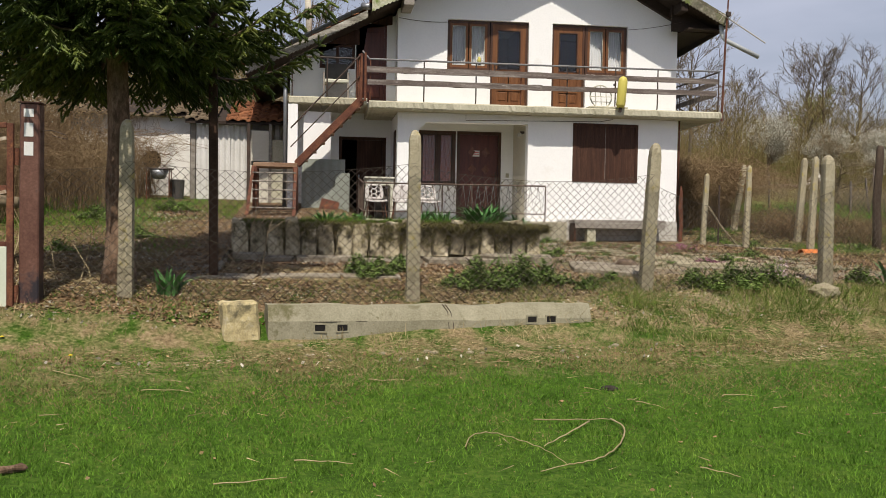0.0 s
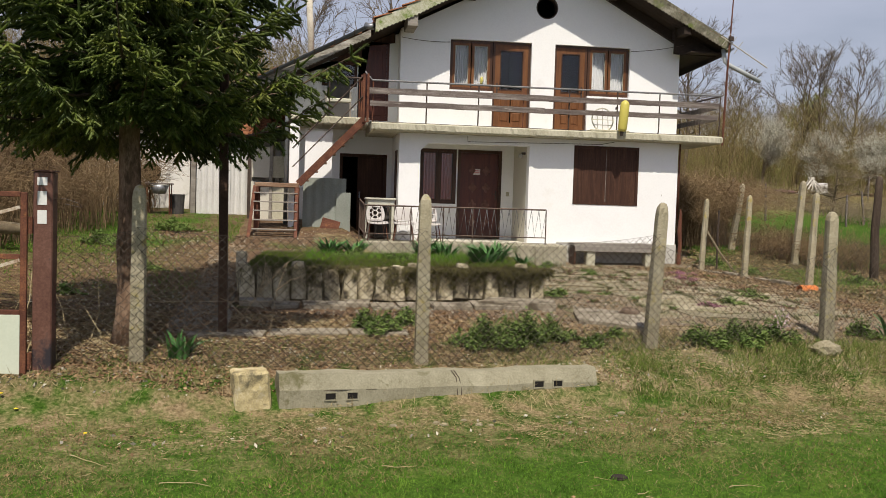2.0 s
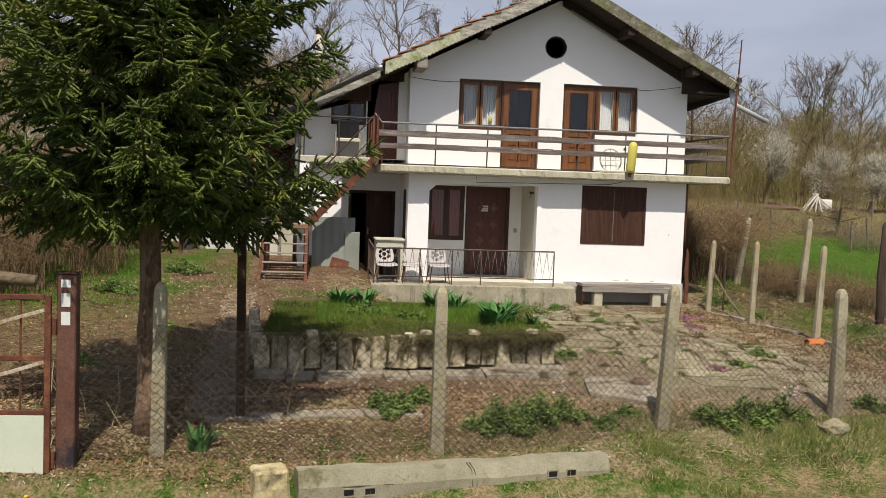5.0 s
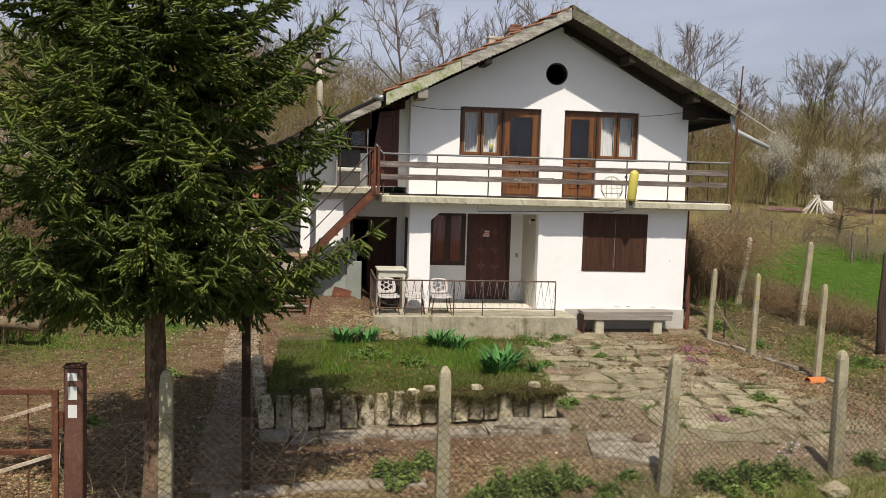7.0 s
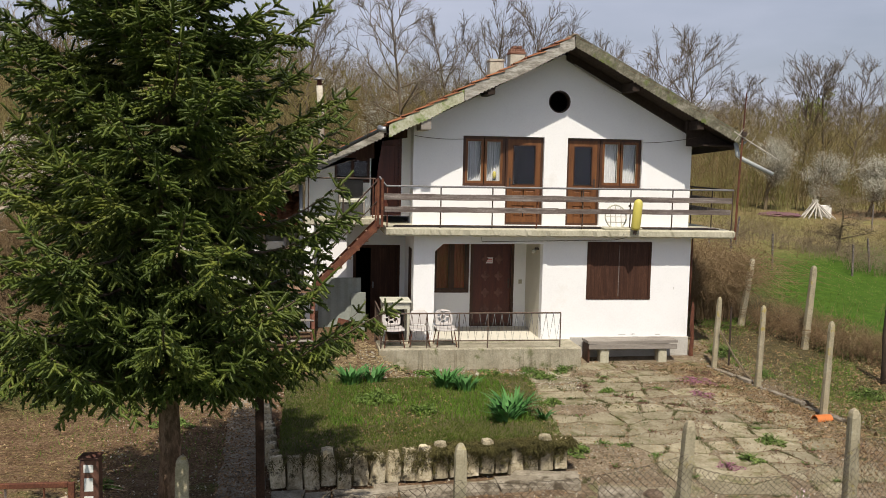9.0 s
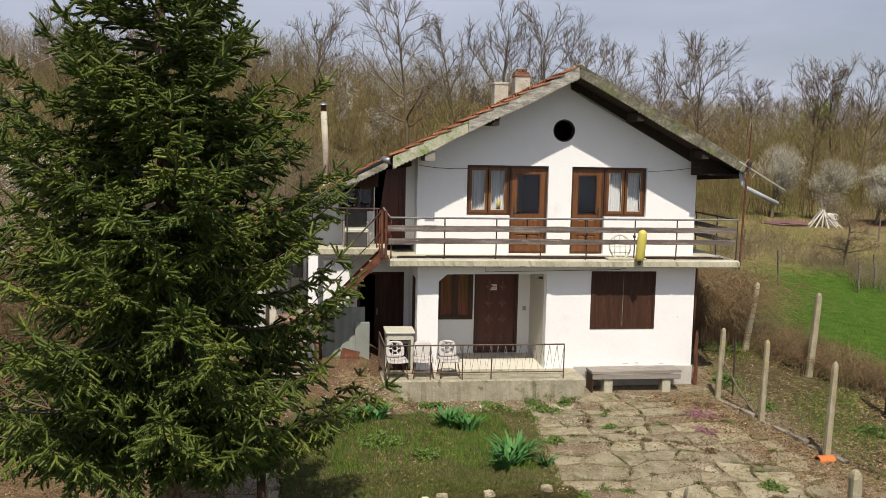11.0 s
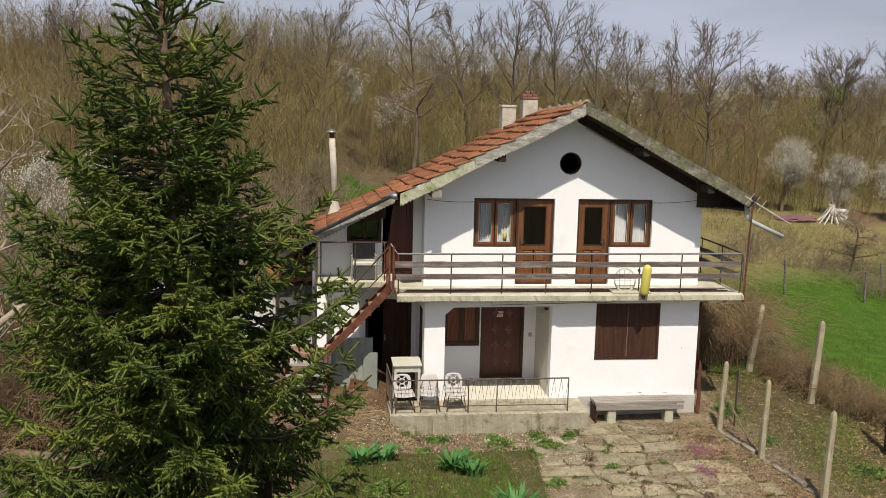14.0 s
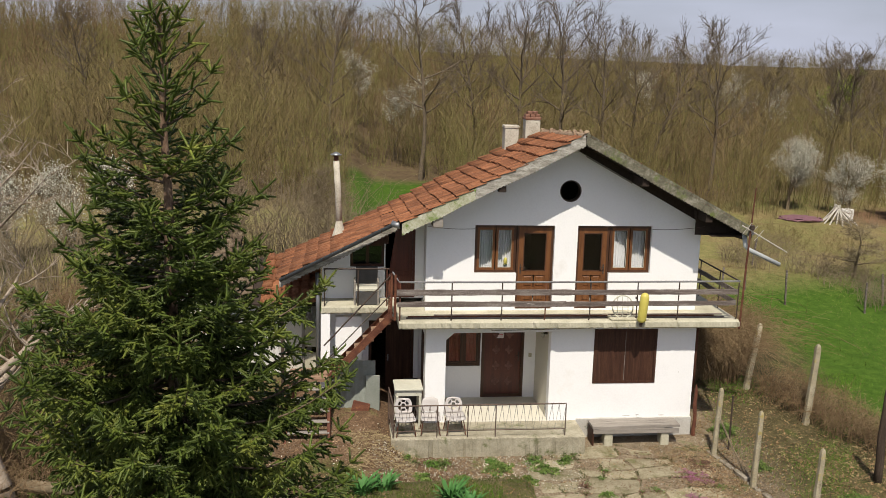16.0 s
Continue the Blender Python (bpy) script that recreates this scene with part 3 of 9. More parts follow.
    col = mix(band(xx, 8.4, 9.2), col, verge)
    field = mix(band(maths("ADD", broad, maths("MULTIPLY", mid, 0.3)), 0.60, 0.80), tan, meadow)
    rear = mix(band(yy, 27.5, 30.5), grass, field)
    col = mix(maths("MULTIPLY", band(yy, 17.0, 19.0), band(xx, 12.0, 13.2)), col, grass)
    col = mix(band(yy, 24.0, 26.0), col, rear)
    col = mix(maths("MULTIPLY", maths("MULTIPLY", band(yy, 34.5, 35.5), maths("SUBTRACT", 1.0, band(yy, 37.5, 38.5))), band(xx, 21.0, 23.0)), col, plough)
    col = mix(band(maths("ADD", yy, maths("MULTIPLY", band(se.outputs["X"], 4.0, 20.0), -3.0)), 36.5, 39.5), col, litter)
    spot = maths("MULTIPLY", band(maths("ADD", se.outputs["X"], wob), -0.5, 0.3), maths("SUBTRACT", 1.0, band(maths("ADD", se.outputs["X"], wob), 3.8, 4.6)))
    spot = maths("MULTIPLY", spot, maths("MULTIPLY", band(yy, 33.0, 34.0), maths("SUBTRACT", 1.0, band(yy, 44.5, 46.0))))
    col = mix(spot, col, grass)
    l.new(col, b.inputs["Base Color"])
    b.inputs["Roughness"].default_value = 0.95
    b.inputs["Specular IOR Level"].default_value = 0.1
    bu = n.new("ShaderNodeBump")
    bu.inputs["Strength"].default_value, bu.inputs["Distance"].default_value = 0.6, 0.04
    l.new(maths("ADD", fine, mid), bu.inputs["Height"])
    l.new(bu.outputs["Normal"], b.inputs["Normal"])
    return m


M["ground"] = ground_material()
ground = arrays("ground", *ground_mesh(), M["ground"], smooth=True)
tagged(ground, "green lawn, bare yard earth and rising meadow", "ground", kind="structure")

# ---- the house ----
house = empty("house", "two-storey white plastered village house with tiled gable roof and balcony", "house", (4.7, 21.15, 1.1))


def hpart(name, bm, material, label="", parent=None, smooth=False):
    ob = part(name, bm, material, None, label, smooth)
    adopt(ob, house) if parent is None else None
    if parent is not None:
        ob.parent = parent
    return ob


YU, YL, YB = 21.15, 20.55, 25.2
TOP = 4.05
RIDGE, EL, ER = (4.79, 8.14), (0.82, 6.15), (8.70, 6.10)
SAG = -0.05


def roof_z(x, y=20.3):
    k = (RIDGE[1] - EL[1]) / (RIDGE[0] - EL[0]) if x < RIDGE[0] else (RIDGE[1] - ER[1]) / (ER[0] - RIDGE[0])
    return RIDGE[1] - abs(x - RIDGE[0]) * k + SAG * (y - 20.3)


def circle(cx, cz, r, n=28):
    return [(cx + r * math.cos(2 * math.pi * i / n), cz + r * math.sin(2 * math.pi * i / n)) for i in range(n)]


# upper storey
UP_L, UP_R = 1.44, 7.88
low = lambda x: roof_z(x, 21.15) - 0.20
win_a = [(2.55, 4.93), (3.53, 4.93), (3.53, TOP + 0.02), (4.40, TOP + 0.02), (4.40, 6.05), (2.55, 6.05)]
win_b = [(4.94, TOP + 0.02), (5.72, TOP + 0.02), (5.72, 4.93), (6.70, 4.93), (6.70, 6.05), (4.94, 6.05)]
gable = [(UP_L, TOP), (UP_R, TOP), (UP_R, low(UP_R)), (RIDGE[0], low(RIDGE[0])), (UP_L, low(UP_L))]
hpart("wall", prism(gable, [win_a, win_b, circle(4.72, 6.85, 0.25)], lambda u, v, d: (u, YU + d, v), 0.25), M["white"])
side = lambda y: [(y, roof_z(UP_L, y) - 0.2)]
hpart("wall", prism([(YU + 0.25, TOP), (YB, TOP), (YB, roof_z(UP_L, YB) - 0.2), (YU + 0.25, roof_z(UP_L, YU) - 0.2)], [], lambda u, v, d: (UP_L + d, u, v), 0.25), M["white"])
hpart("wall", prism([(YU + 0.25, TOP), (YB, TOP), (YB, roof_z(UP_R, YB) - 0.2), (YU + 0.25, roof_z(UP_R, YU) - 0.2)], [], lambda u, v, d: (UP_R - d, u, v), 0.25), M["white"])
back = [(UP_L + 0.25, 1.1), (UP_R - 0.25, 1.1), (UP_R - 0.25, low(UP_R) - 0.1), (RIDGE[0], low(RIDGE[0]) - 0.25), (UP_L + 0.25, low(UP_L) - 0.1)]
hpart("wall", prism(back, [], lambda u, v, d: (u, YB - d, v), 0.25), M["white"])
# lower storey: a front with a porch recess and a window
LO_L, LO_R = 1.42, 7.71
front = [(LO_L, 1.1), (1.88, 1.1), (1.88, 3.52), (2.06, 3.68), (4.29, 3.70), (4.29, 1.1), (LO_R, 1.1), (LO_R, 3.88), (LO_L, 3.88)]
hpart("wall", prism(front, [rect(5.30, 2.46, 6.79, 3.76)], lambda u, v, d: (u, YL + d, v), 0.25), M["white"])
hpart("wall", prism([(YL + 0.25, 1.1), (YB, 1.1), (YB, 3.88), (YL + 0.25, 3.88)], [rect(21.0, 1.9, 21.5, 3.55)], lambda u, v, d: (LO_L + d, u, v), 0.25), M["white"])
hpart("wall", prism([(YL + 0.25, 1.1), (YB, 1.1), (YB, 3.88), (YL + 0.25, 3.88)], [], lambda u, v, d: (LO_R - d, u, v), 0.25), M["white"])
# recess: back wall with window and door, its sides
YR = 22.15
hpart("wall", prism(rect(1.67, 1.57, 4.29, 3.88), [rect(2.05, 2.38, 2.92, 3.66), rect(2.95, 1.58, 4.0, 3.66)], lambda u, v, d: (u, YR + d, v), 0.2), M["white"])
hpart("wall", bbox(4.29, YL + 0.25, 1.1, 4.44, YR + 0.2, 3.88, 0), M["cream"])
# floor between the storeys, balcony slab, porch
def slab_block(x0, y0, z0, x1, y1, z1, seed, rag=0.012):
    """A cast slab with an uneven, chipped front edge."""
    bm = bmesh.new()
    rng = random.Random(seed)
    n = max(int((x1 - x0) / 0.045), 2)
    rows = []
    for i in range(n + 1):
        x = x0 + (x1 - x0) * i / n
        a, c = rng.uniform(-rag, rag) * 0.5, rng.uniform(-rag, rag) * 0.5 + (rag * 1.8 if rng.random() < 0.07 else 0.0)
        rows.append([bm.verts.new(p) for p in ((x, y1, z1), (x, y0 + 0.02 + c, z1), (x, y0 + a, z1 - 0.025), (x, y0 + c, z0 + 0.03 + a), (x, y0 + 0.03, z0 + c * 0.6), (x, y1, z0))])
    for a, b in zip(rows, rows[1:]):
        for k in range(6):
            bm.faces.new((a[k], b[k], b[(k + 1) % 6], a[(k + 1) % 6]))
    bm.faces.new(rows[0])
    bm.faces.new(rows[-1][::-1])
    bmesh.ops.recalc_face_normals(bm, faces=bm.faces[:])
    return bm


hpart("balcony_slab", slab_block(0.78, 20.13, 3.885, 8.56, YB - 0.3, 4.052, 3), M["slab"], "pale chipped concrete balcony slab")
hpart("landing_slab", slab_block(-0.92, 20.95, 4.03, 0.775, 22.6, 4.2, 4), M["slab"], "pale concrete landing slab")
hpart("porch", slab_block(0.62, 19.6, 0.9, 4.95, 20.55, 1.565, 5, 0.03), M["porch"], "stained mossy concrete porch step")
hpart("porch_floor", bbox(1.67, 20.551, 1.0, 4.29, 22.3, 1.57, 0.005), M["cream"])
hpart("plinth", bbox(4.96, 20.50, 1.0, 7.73, 20.56, 1.62, 0.012), M["plinth"], "grey rendered plinth")
# left wing
YW = 21.75
hpart("wall", prism([(-0.92, 4.2), (1.44, 4.2), (1.44, 6.2), (0.8, 5.95), (-0.92, 5.1)], [rect(-0.27, 4.95, 0.52, 5.6), rect(0.545, 4.21, 1.24, 6.0)], lambda u, v, d: (u, YW + d, v), 0.2), M["white"])
hpart("wall", prism(rect(-0.92, 1.1, 1.42, 4.03), [rect(0.2, 1.5, 1.3, 3.48)], lambda u, v, d: (u, 22.4 + d, v), 0.2), M["white"])
hpart("wall", bbox(-0.92, 22.6, 1.0, -0.72, YB, 5.0, 0), M["white"])
hpart("wall", bbox(-0.92, YW + 0.2, 4.2, -0.72, 22.6, 5.0, 0), M["white"])
hpart("wall", bbox(-0.72, YB - 0.2, 1.0, 1.42, YB, 5.1, 0), M["white"])
hpart("wall", bbox(-0.60, 21.2, 1.1, 0.0, 21.34, 3.9, 0.006), M["white"], "short white wall beside the stairs")
hpart("pillar", bbox(-0.93, 20.97, 1.0, -0.72, 21.2, 4.03, 0.008), M["white"])

# ---- roof ----
roof_front, roof_back = 20.3, 25.4


def rake_pt(x, y, up=0.0):
    return Vector((x, y, roof_z(x, y) + up))


def roof_deck(x0, x1, y0, y1, thick):
    bm = bmesh.new()
    box(bm, 0, 0, 0, 1, 1, 1)
    for v in bm.verts:
        x, y = (x0, x1)[v.co.x > 0.5], (y0, y1)[v.co.y > 0.5]
        v.co = rake_pt(x, y, -thick if v.co.z < 0.5 else 0.0)
    return bm


XC = -1.85
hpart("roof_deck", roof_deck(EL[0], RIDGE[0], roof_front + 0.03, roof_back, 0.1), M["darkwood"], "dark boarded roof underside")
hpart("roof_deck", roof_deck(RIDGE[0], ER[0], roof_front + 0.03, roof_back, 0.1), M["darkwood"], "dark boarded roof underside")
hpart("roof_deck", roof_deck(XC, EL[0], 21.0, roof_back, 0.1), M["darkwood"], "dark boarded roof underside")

# ---- roof covering ----
def fascia_board(pts, width, thick, wave=0.032, pitch=0.09):
    """A board along a rake, in the plane y, with a scalloped lower edge."""
    (x0, y, z0), (x1, _, z1) = pts
    ln = math.hypot(x1 - x0, z1 - z0)
    n = int(ln / (pitch / 4))
    bm = bmesh.new()
    rows = []
    for i in range(n + 1):
        s = i / n
        x, z = x0 + (x1 - x0) * s, z0 + (z1 - z0) * s
        zl = z - width + wave * math.sin(2 * math.pi * s * ln / pitch) * 0.5 + 0.012 * math.sin(s * 9)
        rows.append([bm.verts.new(p) for p in ((x, y, z), (x, y, zl), (x, y + thick, zl), (x, y + thick, z))])
    for a, b in zip(rows, rows[1:]):
        for k in range(4):
            bm.faces.new((a[k], b[k], b[(k + 1) % 4], a[(k + 1) % 4]))
    bm.faces.new(rows[0])
    bm.faces.new(rows[-1][::-1])
    bmesh.ops.recalc_face_normals(bm, faces=bm.faces[:])
    return bm


F = roof_front
XJ = EL[0] + 0.40 * (RIDGE[0] - EL[0])
hpart("fascia", fascia_board([(EL[0], F, roof_z(EL[0]) + 0.06), (XJ - 0.004, F, roof_z(XJ - 0.004) + 0.06)], 0.27, 0.03), M["fasciamoss"], "rake board green with moss")
hpart("fascia", fascia_board([(XJ + 0.004, F - 0.003, roof_z(XJ + 0.004) + 0.065), (RIDGE[0] - 0.002, F - 0.003, RIDGE[1] + 0.06)], 0.27, 0.03), M["fascia"], "flaking grey-white rake board")
hpart("fascia", fascia_board([(RIDGE[0] + 0.002, F - 0.03, RIDGE[1] + 0.10), (ER[0] + 0.02, F - 0.03, roof_z(ER[0] + 0.02) + 0.10)], 0.27, 0.03), M["fasciadark"], "weathered dark rake board with lichen")
hpart("fascia", fascia_board([(XC, 20.96, roof_z(XC, 21) + 0.02), (EL[0] - 0.06, 20.96, roof_z(EL[0], 21) + 0.0)], 0.17, 0.03), M["fascia"], "flaking grey-white rake board of the wing")
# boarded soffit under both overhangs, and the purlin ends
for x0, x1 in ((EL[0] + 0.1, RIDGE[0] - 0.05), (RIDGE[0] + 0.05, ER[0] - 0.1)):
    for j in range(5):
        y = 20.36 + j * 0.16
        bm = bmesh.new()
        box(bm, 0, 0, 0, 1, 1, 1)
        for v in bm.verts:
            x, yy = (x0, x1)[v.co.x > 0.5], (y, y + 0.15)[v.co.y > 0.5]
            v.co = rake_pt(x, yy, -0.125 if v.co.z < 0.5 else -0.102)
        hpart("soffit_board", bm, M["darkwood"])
# light is in the wood colour: the sunlit end pale, shaded ends dark
for x, lit in ((1.61, True), (3.0, False), (6.2, False), (7.72, False)):
    z = roof_z(x) - 0.17
    hpart("purlin", bbox(x - (0.11 if lit else 0.08), 20.33, z - (0.25 if lit else 0.16), x + (0.11 if lit else 0.08), 21.2, z + 0.03, 0.008), M["benchwood"] if lit else M["darkwood"], "sawn purlin end, wood colour set by its light")
hpart("eave_board", prism([(20.4, 0), (25.3, 0), (25.3, 0.14), (20.4, 0.14)], [], lambda u, v, d: (ER[0] - 0.06 - d, u, roof_z(ER[0]) - 0.22 + v + SAG * (u - 20.3)), 0.03), M["darkwood"])
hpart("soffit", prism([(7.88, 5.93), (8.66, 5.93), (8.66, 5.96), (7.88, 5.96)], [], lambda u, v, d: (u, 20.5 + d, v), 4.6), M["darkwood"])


# boxed end of the right eave, and the dark rafter against the gable
hpart("eave_box", prism([(7.60, 5.92), (8.67, 5.90), (8.67, roof_z(8.67) - 0.13), (7.60, roof_z(7.60) - 0.13)], [], lambda u, v, d: (u, 20.80 + d, v), 0.03), M["darkwood"], "dark boarded eave end")
hpart("rafter", prism([(RIDGE[0] + 0.05, low(RIDGE[0] + 0.05) - 0.10), (RIDGE[0] + 0.05, low(RIDGE[0] + 0.05) + 0.07), (7.86, low(7.86) + 0.07), (7.86, low(7.86) - 0.16)], [], lambda u, v, d: (u, YU - 0.10 + d, v), 0.097), M["darkwood"], "dark rafter against the gable")
hpart("batten", prism([(5.0, low(5.0) - 0.14), (5.0, low(5.0) - 0.10), (6.1, low(6.1) - 0.12), (6.1, low(6.1) - 0.16)], [], lambda u, v, d: (u, YU - 0.14 + d, v), 0.035), M["benchwood"], "pale batten under the gable roof")


# gutter along the wing's rake, with brackets
def half_pipe(a, b, r, n=8, turn=0.0):
    a, b = Vector(a), Vector(b)
    d = (b - a).normalized()
    s = d.cross(Vector((0, 0, 1))).normalized()
    u = s.cross(d)
    bm = bmesh.new()
    rows = []
    for p in (a, b):
        rows.append([bm.verts.new(p + s * math.cos(t) * r * k + u * math.sin(t) * r * k) for k in (1.0, 0.9) for t in (math.pi + math.pi * i / n + turn for i in range(n + 1))])
    m = n + 1
    for i in range(n):
        bm.faces.new((rows[0][i], rows[0][i + 1], rows[1][i + 1], rows[1][i]))
        bm.faces.new((rows[0][m + i], rows[1][m + i], rows[1][m + i + 1], rows[0][m + i + 1]))
    for i in (0, n):
        bm.faces.new((rows[0][i], rows[1][i], rows[1][m + i], rows[0][m + i]))
    bmesh.ops.recalc_face_normals(bm, faces=bm.faces[:])
    return bm


ga, gb = Vector((XC, 20.9, roof_z(XC, 21) + 0.07)), Vector((0.62, 20.72, roof_z(0.62, 20.7) + 0.10))
gutter = hpart("gutter", half_pipe(ga, gb, 0.075), M["darkgutter"], "dark metal gutter along the wing roof")
for i in range(6):
    p = ga.lerp(gb, 0.06 + 0.17 * i)
    bm = bmesh.new()
    tube(bm, [p + Vector((0, -0.085, 0.01)), p + Vector((0, -0.06, -0.06)), p + Vector((0, 0, -0.085)), p + Vector((0, 0.09, 0.0))], 0.012, 6)
    part("gutter_bracket", bm, M["iron"], gutter)
bm = bmesh.new()
tube(bm, [(0.62, 20.7, roof_z(0.62) + 0.1), (0.72, 20.66, roof_z(0.72) + 0.02), (0.80, 20.6, roof_z(0.8) - 0.02)], 0.07, 10)
hpart("gutter_end", bm, M["zinc"], "bent zinc gutter outlet", smooth=True)
# zinc pipe standing out past the right eave
bm = bmesh.new()
tube(bm, [(8.60, 20.42, 6.02), (8.64, 20.38, 5.74), (8.72, 20.34, 5.66), (9.45, 20.3, 5.33)], 0.05, 12)
hpart("gutter_pipe", bm, M["pipe"], "bare zinc gutter pipe jutting from the eave", smooth=True)
hpart("gutter", half_pipe((8.76, 20.35, roof_z(8.72) - 0.03), (8.76, 25.3, roof_z(8.72) - 0.03 + SAG * 5), 0.07), M["zinc"], "zinc eave gutter")


# clay tiles
def tile_data(w=0.235, ln=0.40):
    me = bpy.data.meshes.new("tile")
    n, vs, fs = 8, [], []
    for j, (s, lift) in enumerate(((0.0, 0.062), (1.0, 0.002))):
        for i in range(n + 1):
            u = i / n
            h = 0.022 * math.sin(math.pi * 2 * u - 0.6) + 0.012 * math.sin(math.pi * 4 * u)
            vs.append((s * ln, u * w * 1.06, lift + h))
    for i in range(n + 1):
        u = i / n
        vs.append((0.0, u * w * 1.06, 0.002 + 0.022 * math.sin(math.pi * 2 * u - 0.6)))
    m = n + 1
    for i in range(n):
        fs.append((i, m + i, m + i + 1, i + 1))
        fs.append((i, i + 1, 2 * m + i + 1, 2 * m + i))
    me.from_pydata(vs, [], fs)
    return me


TILE = tile_data()
TILE.materials.append(M["tile"])
PITCH_L = math.atan((RIDGE[1] - EL[1]) / (RIDGE[0] - EL[0]))
covering = empty("roof_covering", "red-brown clay tiles in uneven courses", "roof")
del covering["category"], covering["label"]
adopt(covering, house)


def lay_tiles():
    rng = random.Random(8)
    rows = []
    s = 0.0
    total = (RIDGE[0] - XC) / math.cos(PITCH_L)
    count, joined = 0, []
    k = 0
    while s < total - 0.39:
        x = XC + s * math.cos(PITCH_L)
        y0 = 20.28 if x > EL[0] - 0.02 else 20.95
        ny = int((roof_back - y0) / 0.235)
        for j in range(ny):
            y = y0 + j * 0.235
            m = Matrix.Translation((x - 0.05 + rng.uniform(-0.012, 0.012), y, roof_z(x, y) + 0.014 + 0.02 * math.sin(y * 1.9 + x) * math.sin(x * 2.3) + rng.uniform(0, 0.018))) @ Matrix.Rotation(-PITCH_L + rng.uniform(-0.05, 0.03), 4, "Y") @ Matrix.Rotation(rng.uniform(-0.05, 0.05), 4, "Z")
            if j < 13 and count < 300 and x > -0.4:
                count += 1
                ob = new("tile", TILE)
                ob.parent = covering
                ob.matrix_basis = m
            else:
                joined.append(m)
        s += 0.335 if s + 0.335 < total - 0.41 or s > total - 0.42 else total - 0.40 - s
    return joined


rest_l = lay_tiles()
tv = np.array([v.co for v in TILE.vertices])
tf = np.array([p.vertices[:] for p in TILE.polygons])


def joined_tiles(ms, name):
    blocks = []
    for m in ms:
        a = np.array(m)
        blocks.append((tv @ a[:3, :3].T + a[:3, 3], tf))
    return tagged(arrays(name, *merged(blocks), M["tilejoined"], covering), kind="stuff")


joined_tiles(rest_l, "tile_rest")
pr = math.atan((RIDGE[1] - ER[1]) / (ER[0] - RIDGE[0]))
rng_r = random.Random(9)
rest_r = []
for i in range(14):
    for j in range(22):
        x = ER[0] + 0.03 - i * 0.335 * math.cos(pr)
        y = 20.28 + 0.235 * (j + 1)
        if x - 0.38 * math.cos(pr) < RIDGE[0]:
            x = RIDGE[0] + 0.38 * math.cos(pr)
        rest_r.append(Matrix.Translation((x + rng_r.uniform(-0.015, 0.015), y, roof_z(x, y) + 0.02 + rng_r.uniform(0, 0.03))) @ Matrix.Rotation(math.pi, 4, "Z") @ Matrix.Rotation(-pr + rng_r.uniform(-0.05, 0.02), 4, "Y"))
joined_tiles(rest_r, "tile_rest")


def ridge_tile(i):
    bm = bmesh.new()
    y0, y1 = 20.27 + i * 0.33, 20.27 + i * 0.33 + 0.37
    n = 8
    rows = []
    for y, r, dz in ((y0, 0.118, 0.004), (y1, 0.112, 0.0)):
        for rr in (r, r - 0.018):
            rows.append([bm.verts.new((RIDGE[0] + math.cos(math.pi * k / n) * rr, y, RIDGE[1] + SAG * (y - 20.3) + dz - 0.01 + math.sin(math.pi * k / n) * rr * 0.9)) for k in range(n + 1)])
    for k in range(n):
        bm.faces.new((rows[0][k], rows[2][k], rows[2][k + 1], rows[0][k + 1]))
        bm.faces.new((rows[0][k], rows[0][k + 1], rows[1][k + 1], rows[1][k]))
    bmesh.ops.recalc_face_normals(bm, faces=bm.faces[:])
    return bm


rng_m = random.Random(4)
for i in range(26):
    bm = bmesh.new()
    r = rng_m.uniform(0.03, 0.075)
    bmesh.ops.create_icosphere(bm, subdivisions=2, radius=r)
    y = rng_m.uniform(20.4, 25.2)
    sd = rng_m.choice((-1, 1)) * rng_m.uniform(0.0, 0.12)
    for v in bm.verts:
        v.co = v.co * (1 + 0.5 * noise.noise(v.co * 30 + Vector((i, 0, 0)))) + Vector((RIDGE[0] + sd, y, RIDGE[1] + SAG * (y - 20.3) + 0.10 - abs(sd) * 0.5))
    part("moss_clump", bm, M["mossyroof"], covering)
for i in range(15):
    part("ridge_tile", ridge_tile(i), M["mossyroof"], covering)


# chimneys and the stove pipe
def chimney(x, y, w, d, top, name, cap):
    c = empty(name, "short rendered chimney on the roof ridge", "chimney", (x, y, top))
    zb = min(roof_z(x - w), roof_z(x + w)) + SAG * (y - 20.3) - 0.15
    bm = bbox(x - w / 2, y - d / 2, zb, x + w / 2, y + d / 2, top - 0.10, 0.015)
    adopt(part("shaft", bm, M["stack"], None), c)
    adopt(part("collar", bbox(x - w / 2 - 0.015, y - d / 2 - 0.015, top - 0.10, x + w / 2 + 0.015, y + d / 2 + 0.015, top - 0.03, 0.012), M["oldbrick"] if cap else M["stack"], None), c)
    if cap:
        for k, (dx, dz) in enumerate(((-0.13, 0.0), (0.0, 0.0), (0.13, 0.0), (-0.07, 0.075), (0.07, 0.075))):
            adopt(part("brick", bbox(x + dx - 0.06, y - 0.13, top - 0.028 + dz, x + dx + 0.06, y + 0.13, top + 0.043 + dz, 0.008), M["oldbrick"], None), c)
    return c


chimney(4.50, 24.8, 0.39, 0.40, 8.36, "chimney", True)
chimney(3.93, 24.7, 0.36, 0.40, 8.14, "chimney", False)
stove_pipe = empty("stove_pipe", "pale metal stove pipe with a small cowl on the wing roof", "stove pipe", (-0.52, 23.6, 5.5))
bm = bmesh.new()
tube(bm, [(-0.52, 23.6, 5.35), (-0.55, 23.6, 6.4), (-0.60, 23.6, 7.22)], 0.076, 14)
